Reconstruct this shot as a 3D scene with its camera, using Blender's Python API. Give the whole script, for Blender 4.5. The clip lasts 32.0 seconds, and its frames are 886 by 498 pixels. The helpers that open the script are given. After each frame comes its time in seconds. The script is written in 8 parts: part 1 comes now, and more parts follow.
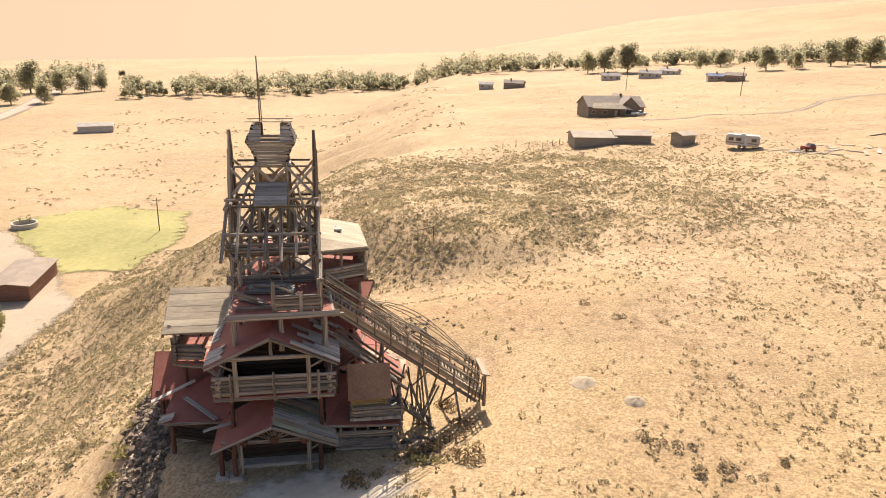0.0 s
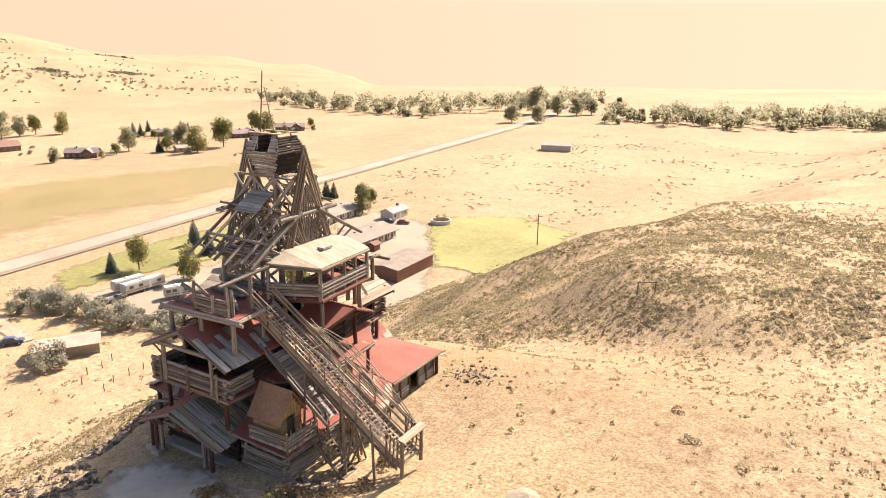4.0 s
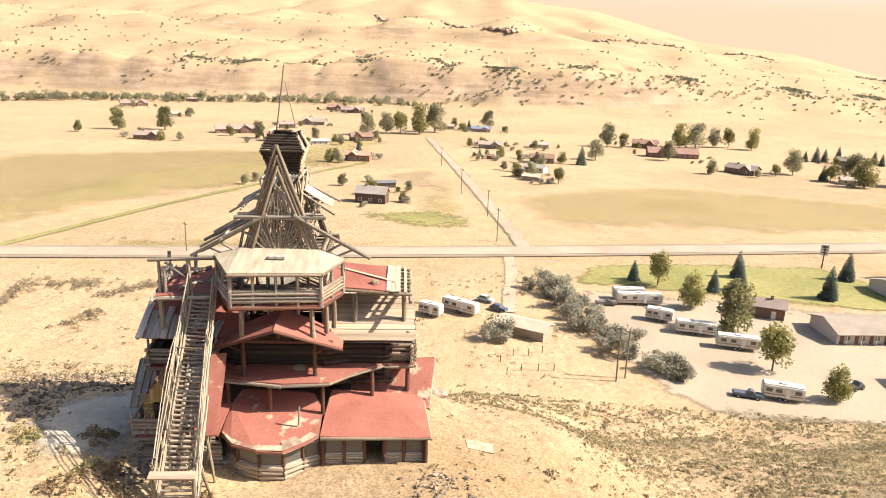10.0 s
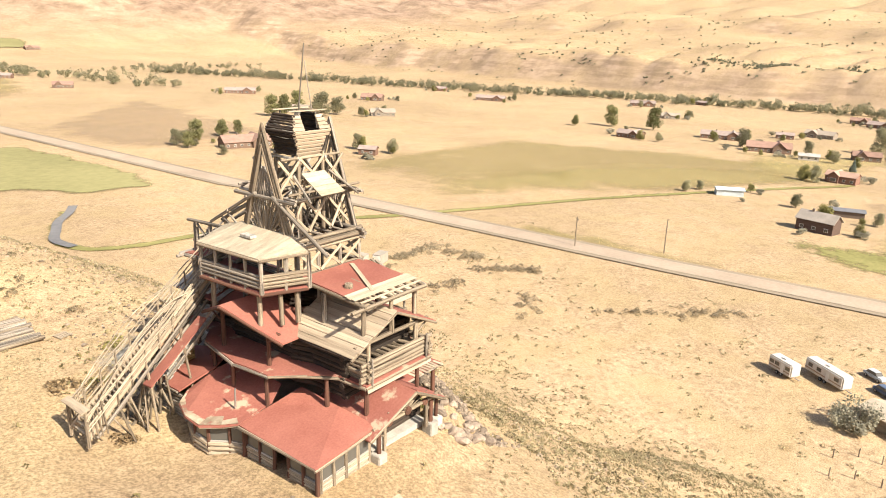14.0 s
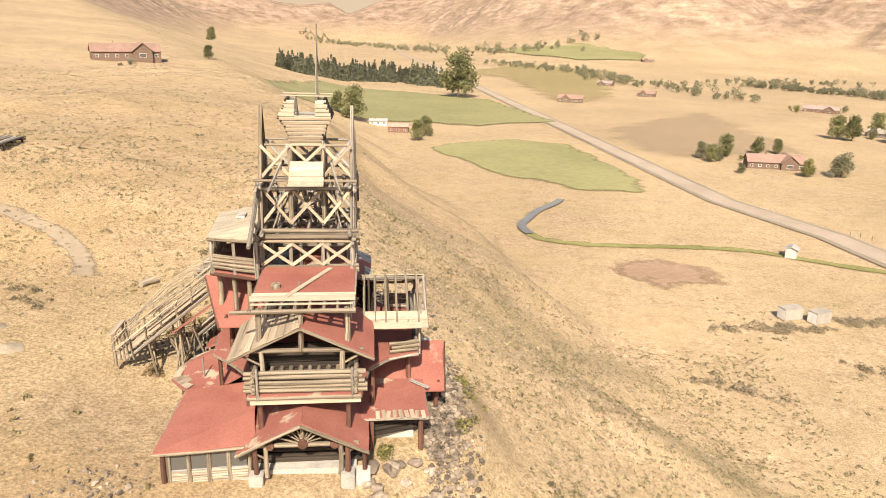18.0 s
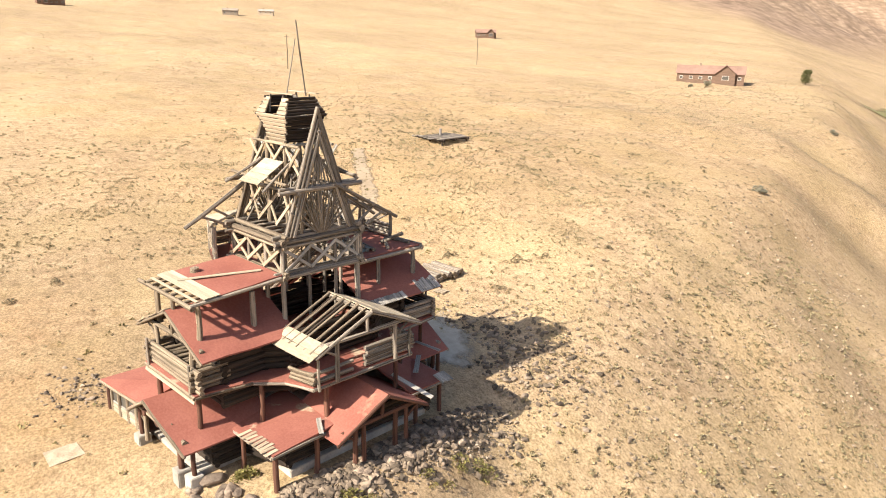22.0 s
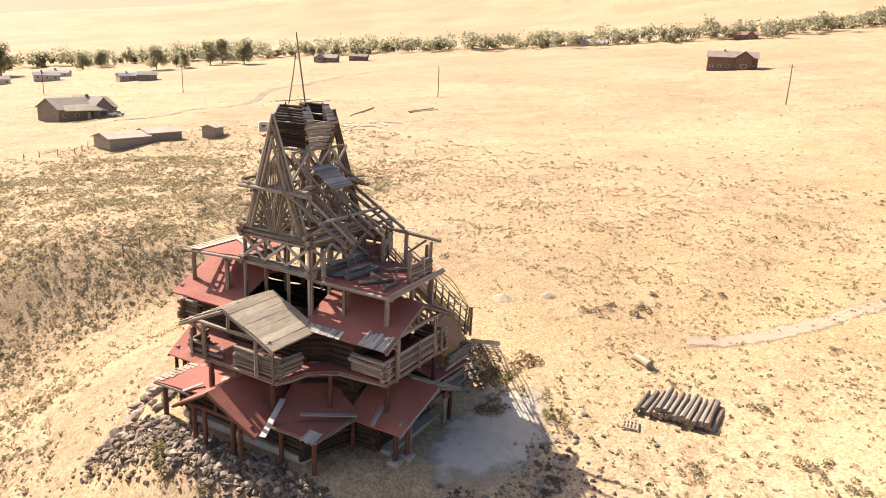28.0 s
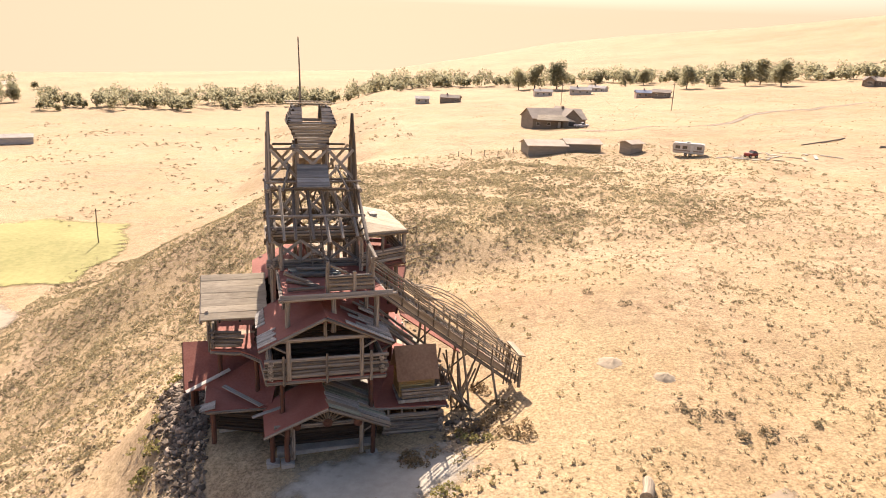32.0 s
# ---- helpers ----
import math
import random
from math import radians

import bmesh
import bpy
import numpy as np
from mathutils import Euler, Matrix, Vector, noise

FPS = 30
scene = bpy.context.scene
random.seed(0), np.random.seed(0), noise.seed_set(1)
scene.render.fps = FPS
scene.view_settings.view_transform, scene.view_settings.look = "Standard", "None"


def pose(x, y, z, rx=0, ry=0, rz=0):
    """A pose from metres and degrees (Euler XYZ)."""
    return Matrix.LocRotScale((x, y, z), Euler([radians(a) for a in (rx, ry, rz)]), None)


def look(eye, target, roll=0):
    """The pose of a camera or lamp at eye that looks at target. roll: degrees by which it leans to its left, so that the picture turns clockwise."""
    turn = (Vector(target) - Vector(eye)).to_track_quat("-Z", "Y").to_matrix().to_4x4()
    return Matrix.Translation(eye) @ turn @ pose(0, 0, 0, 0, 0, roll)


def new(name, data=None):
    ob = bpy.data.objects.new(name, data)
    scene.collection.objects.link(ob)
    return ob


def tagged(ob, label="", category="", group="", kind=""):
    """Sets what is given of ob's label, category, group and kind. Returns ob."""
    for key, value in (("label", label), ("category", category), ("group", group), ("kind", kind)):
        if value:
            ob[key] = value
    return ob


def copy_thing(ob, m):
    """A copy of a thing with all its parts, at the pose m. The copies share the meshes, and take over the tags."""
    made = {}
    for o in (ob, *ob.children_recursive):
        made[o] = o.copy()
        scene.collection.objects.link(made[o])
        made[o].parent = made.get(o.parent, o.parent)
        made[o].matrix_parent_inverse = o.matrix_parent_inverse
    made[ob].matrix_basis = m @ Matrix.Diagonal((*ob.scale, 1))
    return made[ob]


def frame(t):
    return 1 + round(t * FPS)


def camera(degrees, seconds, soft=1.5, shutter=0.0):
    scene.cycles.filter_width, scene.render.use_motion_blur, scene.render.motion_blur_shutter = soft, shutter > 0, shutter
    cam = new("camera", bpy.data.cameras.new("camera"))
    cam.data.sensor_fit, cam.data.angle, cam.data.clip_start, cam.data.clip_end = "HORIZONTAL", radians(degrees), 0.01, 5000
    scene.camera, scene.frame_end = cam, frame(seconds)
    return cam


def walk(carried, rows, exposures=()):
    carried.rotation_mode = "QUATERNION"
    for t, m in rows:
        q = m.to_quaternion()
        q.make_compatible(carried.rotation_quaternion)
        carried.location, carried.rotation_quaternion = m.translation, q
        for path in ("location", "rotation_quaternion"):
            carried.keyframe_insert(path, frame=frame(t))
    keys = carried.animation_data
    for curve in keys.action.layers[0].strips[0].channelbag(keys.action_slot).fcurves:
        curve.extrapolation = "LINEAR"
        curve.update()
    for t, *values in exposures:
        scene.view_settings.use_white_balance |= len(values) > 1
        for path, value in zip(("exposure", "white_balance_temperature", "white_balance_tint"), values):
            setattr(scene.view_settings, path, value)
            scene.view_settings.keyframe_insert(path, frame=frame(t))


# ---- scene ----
cam = camera(63.73, 32.0, soft=1.0)
PATH = [
    (0.0, (11.966, -50.342, 29.282), (12.465, -2.723, 14.046), 1.455),
    (0.5, (16.565, -49.620, 29.437), (12.627, -2.117, 14.339), 1.292),
    (1.0, (21.177, -48.320, 29.413), (12.821, -1.336, 14.492), 1.230),
    (1.5, (25.197, -46.446, 29.198), (12.836, -0.316, 14.394), 1.114),
    (2.0, (29.514, -44.197, 29.187), (13.327, 0.777, 14.513), 0.961),
    (2.5, (33.226, -41.949, 29.166), (13.180, 1.497, 14.655), 0.893),
    (3.0, (36.631, -39.132, 28.964), (12.896, 2.477, 14.634), 0.889),
    (3.5, (40.017, -35.946, 28.963), (12.795, 3.539, 14.825), 0.862),
    (5.5, (49.422, -21.499, 28.685), (10.835, 7.199, 14.993), 1.061),
    (6.0, (50.881, -17.712, 28.780), (10.134, 7.846, 15.125), 1.258),
    (6.5, (52.028, -13.357, 28.696), (9.403, 8.926, 15.035), 1.361),
    (7.0, (52.565, -9.289, 28.692), (8.330, 9.617, 15.062), 1.467),
    (7.5, (52.800, -5.216, 28.687), (7.212, 10.143, 15.053), 1.562),
    (8.0, (52.742, -0.845, 28.590), (6.057, 10.743, 14.943), 1.741),
    (8.5, (52.394, 3.256, 28.580), (4.921, 10.913, 14.881), 1.814),
    (9.0, (51.767, 7.665, 28.478), (3.816, 11.262, 14.774), 1.888),
    (9.5, (50.561, 11.817, 28.460), (2.500, 11.332, 14.681), 1.970),
    (10.0, (49.075, 15.994, 28.444), (1.225, 11.491, 14.655), 1.956),
    (10.5, (47.305, 19.814, 28.229), (0.040, 11.171, 14.398), 1.962),
    (11.0, (45.535, 23.734, 28.304), (-0.762, 11.026, 14.339), 1.997),
    (11.5, (43.167, 27.282, 28.172), (-1.775, 10.503, 14.077), 1.969),
    (12.0, (40.488, 30.827, 28.034), (-2.717, 10.164, 13.669), 1.869),
    (12.5, (37.492, 34.073, 27.976), (-3.680, 9.694, 13.466), 1.910),
    (13.0, (34.171, 37.300, 27.908), (-4.638, 9.331, 13.363), 1.883),
    (13.5, (30.521, 39.839, 27.720), (-5.462, 8.349, 13.104), 1.827),
    (14.0, (26.527, 42.445, 27.807), (-6.427, 7.810, 13.162), 1.864),
    (14.5, (22.506, 44.285, 27.497), (-6.950, 6.666, 12.762), 1.857),
    (16.5, (3.845, 47.632, 26.768), (-8.941, 1.615, 11.968), 1.589),
    (17.0, (-1.122, 47.613, 26.672), (-9.043, 0.533, 11.815), 1.536),
    (17.5, (-6.072, 47.300, 26.662), (-8.931, -0.376, 11.871), 1.457),
    (18.0, (-10.995, 46.033, 26.628), (-8.769, -1.681, 11.850), 1.409),
    (18.5, (-15.895, 44.380, 26.389), (-8.543, -2.829, 11.650), 1.404),
    (19.0, (-20.488, 42.428, 26.237), (-8.097, -3.733, 11.553), 1.387),
    (19.5, (-25.073, 39.516, 26.059), (-7.738, -5.048, 11.448), 1.236),
    (20.0, (-29.350, 36.310, 25.971), (-7.250, -6.123, 11.446), 1.160),
    (20.5, (-33.020, 32.812, 25.982), (-6.211, -6.837, 11.516), 1.214),
    (21.0, (-36.677, 28.648, 25.883), (-5.695, -7.878, 11.531), 1.180),
    (21.5, (-39.724, 24.197, 25.887), (-4.757, -8.613, 11.716), 1.094),
    (22.0, (-42.157, 19.372, 25.708), (-3.689, -9.310, 11.652), 1.180),
    (22.5, (-44.277, 14.551, 25.541), (-2.740, -9.554, 11.625), 1.109),
    (23.0, (-45.777, 9.444, 25.478), (-1.645, -9.594, 11.696), 1.096),
    (23.5, (-46.652, 4.048, 25.517), (-0.608, -9.901, 11.901), 1.256),
    (24.0, (-46.605, -1.063, 25.485), (0.708, -9.833, 11.899), 1.398),
    (24.5, (-46.240, -6.264, 25.174), (1.791, -9.789, 11.733), 1.631),
    (25.0, (-45.580, -11.574, 25.533), (2.558, -9.646, 12.153), 1.846),
    (25.5, (-44.012, -16.400, 25.446), (3.623, -9.279, 12.023), 2.029),
    (27.5, (-34.596, -34.184, 25.968), (5.772, -7.975, 12.423), 2.346),
    (28.0, (-31.030, -37.675, 26.147), (6.345, -7.369, 12.557), 2.423),
    (28.5, (-27.481, -40.876, 26.242), (6.515, -6.859, 12.563), 2.448),
    (29.0, (-23.347, -43.789, 26.262), (7.157, -6.605, 12.593), 2.509),
    (29.5, (-19.228, -46.325, 26.481), (7.385, -6.284, 12.753), 2.525),
    (30.0, (-14.814, -48.287, 26.530), (7.694, -5.805, 12.794), 2.458),
    (30.5, (-10.101, -49.676, 26.406), (8.378, -5.294, 12.666), 2.512),
    (31.0, (-5.391, -50.689, 26.480), (8.874, -4.796, 12.683), 2.504),
    (31.5, (-0.679, -51.041, 26.662), (9.316, -4.038, 12.847), 2.476),
    (32.0, (3.742, -51.107, 26.748), (9.541, -3.422, 12.871), 2.575),
]
walk(cam, [(t, look(eye, target, roll)) for t, eye, target, roll in PATH], exposures=[
    (0.0, 1.0, 7250, 15), (3.0, 1.2, 7100, 17), (9.0, 1.24, 6900, 12), (14.0, 1.1, 6950, 9), (17.0, 0.87, 7050, 10), (21.0, 1.05, 6950, 10),
    (24.0, 1.14, 6800, 11), (28.0, 1.24, 6950, 17), (30.0, 1.24, 7150, 19), (32.0, 1.16, 7250, 19)])

# ---------------------------------------------------------------- world, sun
SUN_DIR = Vector((-0.035, 1.0, 0.87)).normalized()
SUN_ELEV = math.asin(SUN_DIR.z)
SUN_AZ = math.atan2(SUN_DIR.x, SUN_DIR.y)

world = bpy.data.worlds.new("hazy_sky")
scene.world = world
world.use_nodes = True
wn, wl = world.node_tree.nodes, world.node_tree.links
wn.clear()
sky = wn.new("ShaderNodeTexSky")
sky.sky_type = "NISHITA"
sky.sun_disc = False
sky.sun_elevation = SUN_ELEV
sky.sun_rotation = SUN_AZ
sky.dust_density = 2.0
sky.air_density = 0.8
haze = wn.new("ShaderNodeMixRGB")
haze.inputs["Color2"].default_value = (3.85, 2.96, 2.1, 1)
# the dusty haze lies along the horizon and thins out upwards
ray = wn.new("ShaderNodeTexCoord")
cut = wn.new("ShaderNodeSeparateXYZ")
lift = wn.new("ShaderNodeMath")
lift.operation = "MAXIMUM"
lift.inputs[1].default_value = 0.04
join = wn.new("ShaderNodeCombineXYZ")
thin = wn.new("ShaderNodeMapRange")
thin.inputs["From Min"].default_value, thin.inputs["From Max"].default_value = 0.05, 0.14
thin.inputs["To Min"].default_value, thin.inputs["To Max"].default_value = 0.93, 0.0
wl.new(ray.outputs["Generated"], cut.inputs["Vector"])
wl.new(cut.outputs["Z"], lift.inputs[0])
wl.new(cut.outputs["X"], join.inputs["X"])
wl.new(cut.outputs["Y"], join.inputs["Y"])
wl.new(lift.outputs[0], join.inputs["Z"])
wl.new(join.outputs["Vector"], sky.inputs["Vector"])
wl.new(lift.outputs[0], thin.inputs["Value"])
wl.new(thin.outputs["Result"], haze.inputs["Fac"])
back = wn.new("ShaderNodeBackground")
back.inputs["Strength"].default_value = 0.11
wout = wn.new("ShaderNodeOutputWorld")
wl.new(sky.outputs["Color"], haze.inputs["Color1"])
wl.new(haze.outputs["Color"], back.inputs["Color"])
wl.new(back.outputs["Background"], wout.inputs["Surface"])

sun_data = bpy.data.lights.new("sun", "SUN")
sun_data.energy = 5.0
sun_data.angle = radians(0.55)
sun_data.color = (1.0, 0.945, 0.86)
sun = new("sun", sun_data)
sun.matrix_world = look((0, 0, 300), Vector((0, 0, 300)) - SUN_DIR)


# ---------------------------------------------------------------- materials
def material(name, dark, light, grain=4.0, stain=0.5, rough=0.9, bump=0.3, stretch=(1, 1, 1), spread=0.25,
             world_space=False, patch=None, patch_scale=0.3, patch_at=0.55, bump_scale=None, metal=0.0):
    """Two-scale surface: fine grain between dark and light, wide stains, a shift per object, fine relief."""
    m = bpy.data.materials.new(name)
    m.use_nodes = True
    n, l = m.node_tree.nodes, m.node_tree.links
    bsdf = n["Principled BSDF"]
    bsdf.inputs["Roughness"].default_value = rough
    bsdf.inputs["Metallic"].default_value = metal
    bsdf.inputs["Specular IOR Level"].default_value = 0.25
    if world_space:
        src = n.new("ShaderNodeNewGeometry").outputs["Position"]
    else:
        src = n.new("ShaderNodeTexCoord").outputs["Object"]
    mp = n.new("ShaderNodeMapping")
    mp.inputs["Scale"].default_value = stretch
    l.new(src, mp.inputs["Vector"])
    info = n.new("ShaderNodeObjectInfo")
    shift = n.new("ShaderNodeVectorMath")
    shift.operation = "ADD"
    scaled = n.new("ShaderNodeMath")
    scaled.operation = "MULTIPLY"
    scaled.inputs[1].default_value = 0.0 if world_space else 37.0
    l.new(info.outputs["Random"], scaled.inputs[0])
    l.new(mp.outputs["Vector"], shift.inputs[0])
    l.new(scaled.outputs[0], shift.inputs[1])
    fine = n.new("ShaderNodeTexNoise")
    fine.inputs["Scale"].default_value = grain
    fine.inputs["Detail"].default_value = 6
    fine.inputs["Roughness"].default_value = 0.65
    l.new(shift.outputs[0], fine.inputs["Vector"])
    wide = n.new("ShaderNodeTexNoise")
    wide.inputs["Scale"].default_value = stain
    wide.inputs["Detail"].default_value = 4
    l.new(shift.outputs[0], wide.inputs["Vector"])
    add = n.new("ShaderNodeMath")
    add.operation = "ADD"
    l.new(fine.outputs["Fac"], add.inputs[0])
    l.new(wide.outputs["Fac"], add.inputs[1])
    ramp = n.new("ShaderNodeValToRGB")
    ramp.color_ramp.elements[0].position = 0.38
    ramp.color_ramp.elements[0].color = (*dark, 1)
    ramp.color_ramp.elements[1].position = 0.62
    ramp.color_ramp.elements[1].color = (*light, 1)
    half = n.new("ShaderNodeMath")
    half.operation = "MULTIPLY"
    half.inputs[1].default_value = 0.5
    l.new(add.outputs[0], half.inputs[0])
    l.new(half.outputs[0], ramp.inputs["Fac"])
    colour = ramp.outputs["Color"]
    if patch:
        pn = n.new("ShaderNodeTexNoise")
        pn.inputs["Scale"].default_value = patch_scale
        pn.inputs["Detail"].default_value = 7
        pn.inputs["Roughness"].default_value = 0.6
        l.new(shift.outputs[0], pn.inputs["Vector"])
        pr = n.new("ShaderNodeValToRGB")
        pr.color_ramp.elements[0].position = patch_at
        pr.color_ramp.elements[0].color = (0, 0, 0, 1)
        pr.color_ramp.elements[1].position = patch_at + 0.06
        pr.color_ramp.elements[1].color = (1, 1, 1, 1)
        l.new(pn.outputs["Fac"], pr.inputs["Fac"])
        mx = n.new("ShaderNodeMixRGB")
        mx.inputs["Color2"].default_value = (*patch, 1)
        l.new(pr.outputs["Color"], mx.inputs["Fac"])
        l.new(colour, mx.inputs["Color1"])
        colour = mx.outputs["Color"]
    hsv = n.new("ShaderNodeHueSaturation")
    val = n.new("ShaderNodeMapRange")
    val.inputs["To Min"].default_value = 1 - spread
    val.inputs["To Max"].default_value = 1 + spread
    l.new(info.outputs["Random"], val.inputs["Value"])
    l.new(val.outputs["Result"], hsv.inputs["Value"])
    l.new(colour, hsv.inputs["Color"])
    l.new(hsv.outputs["Color"], bsdf.inputs["Base Color"])
    if bump:
        bp = n.new("ShaderNodeBump")
        bp.inputs["Strength"].default_value = bump
        bp.inputs["Distance"].default_value = 0.05
        if bump_scale:
            bn = n.new("ShaderNodeTexNoise")
            bn.inputs["Scale"].default_value = bump_scale
            bn.inputs["Detail"].default_value = 5
            l.new(shift.outputs[0], bn.inputs["Vector"])
            l.new(bn.outputs["Fac"], bp.inputs["Height"])
        else:
            l.new(fine.outputs["Fac"], bp.inputs["Height"])
        l.new(bp.outputs["Normal"], bsdf.inputs["Normal"])
    return m


def leafy(m, share=0.45):
    """Let light through thin leaves."""
    n, l = m.node_tree.nodes, m.node_tree.links
    bsdf = n["Principled BSDF"]
    through_leaf = n.new("ShaderNodeBsdfTranslucent")
    l.new(bsdf.inputs["Base Color"].links[0].from_socket, through_leaf.inputs["Color"])
    both = n.new("ShaderNodeMixShader")
    both.inputs["Fac"].default_value = share
    l.new(bsdf.outputs["BSDF"], both.inputs[1])
    l.new(through_leaf.outputs["BSDF"], both.inputs[2])
    l.new(both.outputs["Shader"], n["Material Output"].inputs["Surface"])
    return m


GREY_LOG = material("weathered_grey_log", (0.045, 0.037, 0.03), (0.39, 0.327, 0.258), grain=3.0, stain=0.8, stretch=(2, 2, 0.6), spread=0.3)
# warm log, mostly for sunward north sides: the sunlit tone is in the colour
TAN_LOG = material("warm_tan_log", (0.055, 0.04, 0.027), (0.33, 0.26, 0.183), grain=3.0, stain=0.8, stretch=(2, 2, 0.6), spread=0.22)
BLEACHED = material("bleached_pole", (0.19, 0.15, 0.105), (0.45, 0.37, 0.268), grain=3.0, stain=0.8, stretch=(2, 2, 0.6), spread=0.2)
BROWN_LOG = material("stained_brown_log", (0.055, 0.027, 0.018), (0.16, 0.075, 0.05), grain=3.0, stain=0.8, stretch=(2, 2, 0.6), spread=0.25)
# near-black: shade under roofs and balconies is put into this log colour
WALL_LOG = material("shade_darkened_log", (0.018, 0.013, 0.01), (0.065, 0.047, 0.034), grain=3.0, stain=0.8, stretch=(2, 2, 0.6), spread=0.3)
GREY_PLANK = material("grey_plank", (0.15, 0.135, 0.115), (0.43, 0.395, 0.345), grain=4.0, stain=0.7, stretch=(3, 3, 0.5), spread=0.25)
TAN_PLANK = material("tan_plank", (0.25, 0.19, 0.13), (0.44, 0.35, 0.25), grain=4.0, stain=0.7, stretch=(3, 3, 0.5), spread=0.2)
TORN = material("torn_roofing_edge", (0.23, 0.17, 0.115), (0.42, 0.34, 0.245), grain=2.5, stain=0.9, rough=0.9, bump=0.15, patch=(0.29, 0.12, 0.088), patch_scale=1.1, patch_at=0.53)
MOSS_PLANK = material("lichen_grey_plank", (0.12, 0.125, 0.09), (0.31, 0.31, 0.225), grain=4.0, stain=0.7, stretch=(3, 3, 0.5), spread=0.25)
BARE_BOARD = material("bare_sheathing", (0.27, 0.22, 0.155), (0.47, 0.39, 0.28), grain=5.0, stain=0.6, stretch=(1, 4, 1), spread=0.12)
RED_ROOF = material("faded_red_roofing", (0.225, 0.076, 0.055), (0.305, 0.117, 0.085), grain=7.0, stain=0.35, rough=0.85, bump=0.12, spread=0.05,
                    patch=(0.36, 0.17, 0.118), patch_scale=0.42, patch_at=0.66)
RED_WORN = material("worn_red_roofing", (0.225, 0.078, 0.057), (0.305, 0.119, 0.087), grain=7.0, stain=0.35, rough=0.85, bump=0.15, spread=0.05,
                    patch=(0.4, 0.3, 0.21), patch_scale=0.5, patch_at=0.58)
RUST_PLY = material("rusty_brown_plywood", (0.2, 0.115, 0.07), (0.3, 0.185, 0.115), grain=6.0, stain=0.6, bump=0.1)
YELLOW_LOG = material("yellow_pine_siding", (0.24, 0.155, 0.06), (0.42, 0.3, 0.14), grain=4.0, stain=0.8, stretch=(2, 2, 0.6))
CONCRETE = material("pale_concrete", (0.27, 0.245, 0.21), (0.40, 0.365, 0.31), grain=6.0, stain=0.9, bump=0.2)
ROCK = material("tan_fieldstone", (0.14, 0.105, 0.08), (0.35, 0.27, 0.2), grain=3.0, stain=0.9, bump=0.5, spread=0.4)
# interior shade as colour: under board roofs, in the doorway, on the lookout floor
SHADE_PLY = material("shade_dark_plywood", (0.035, 0.025, 0.02), (0.085, 0.06, 0.046), grain=4.0, stain=0.6)
METAL = material("galvanised_pipe", (0.25, 0.22, 0.2), (0.42, 0.38, 0.34), grain=8.0, stain=1.2, rough=0.5, metal=0.6, bump=0.05)


def plain(name, colour, rough=0.8, metal=0.0, spec=0.3):
    return material(name, tuple(c * 0.86 for c in colour), tuple(min(1, c * 1.12) for c in colour), grain=9.0, stain=0.7,
                    rough=rough, bump=0.05, spread=0.06, metal=metal)


def glass_material():
    m = bpy.data.materials.new("dusty_window_glass")
    m.use_nodes = True
    bsdf = m.node_tree.nodes["Principled BSDF"]
    bsdf.inputs["Base Color"].default_value = (0.09, 0.085, 0.075, 1)
    bsdf.inputs["Roughness"].default_value = 0.12
    bsdf.inputs["Specular IOR Level"].default_value = 0.6
    return m


GLASS = glass_material()


# ---------------------------------------------------------------- building helpers
def mesh_from(name, verts, faces, mat, smooth=False):
    me = bpy.data.meshes.new(name)
    me.from_pydata([tuple(v) for v in verts], [], [tuple(f) for f in faces])
    me.materials.append(mat)
    if smooth:
        me.polygons.foreach_set("use_smooth", [True] * len(me.polygons))
    me.update()
    return me


def part(name, me, parent=None, label="", matrix=None):
    ob = new(name, me)
    if parent is not None:
        ob.parent = parent
    if matrix is not None:
        ob.matrix_local = matrix
    if label:
        tagged(ob, label)
    return ob


def empty_thing(name, label, category, m=None, group="", kind=""):
    ob = new(name)
    ob.empty_display_size = 0.3
    if m is not None:
        ob.matrix_world = m
    return tagged(ob, label, category, group, kind)


def log_verts(seed, sides=9, rings=5):
    rnd = random.Random(seed)
    verts, faces = [], []
    bend = rnd.uniform(-0.35, 0.35), rnd.uniform(-0.35, 0.35)
    for k in range(rings):
        t = k / (rings - 1)
        bow = math.sin(math.pi * t)
        rr = (1.06 - 0.14 * t) * rnd.uniform(0.95, 1.05)
        for i in range(sides):
            a = 2 * math.pi * i / sides
            q = rr * rnd.uniform(0.93, 1.06)
            verts.append((q * math.cos(a) + bend[0] * bow, q * math.sin(a) + bend[1] * bow, t))
    for k in range(rings - 1):
        for i in range(sides):
            j = (i + 1) % sides
            faces.append((k * sides + i, k * sides + j, (k + 1) * sides + j, (k + 1) * sides + i))
    faces.append(tuple(range(sides - 1, -1, -1)))
    faces.append(tuple((rings - 1) * sides + i for i in range(sides)))
    return verts, faces


LOGS = {}


def log_mesh(mat, variant):
    key = (mat.name, variant % 5)
    if key not in LOGS:
        v, f = log_verts(variant % 5 + 11)
        me = mesh_from("log", v, f, mat, smooth=True)
        for p in me.polygons:
            if len(p.vertices) > 4:
                p.use_smooth = False
        LOGS[key] = me
    return LOGS[key]


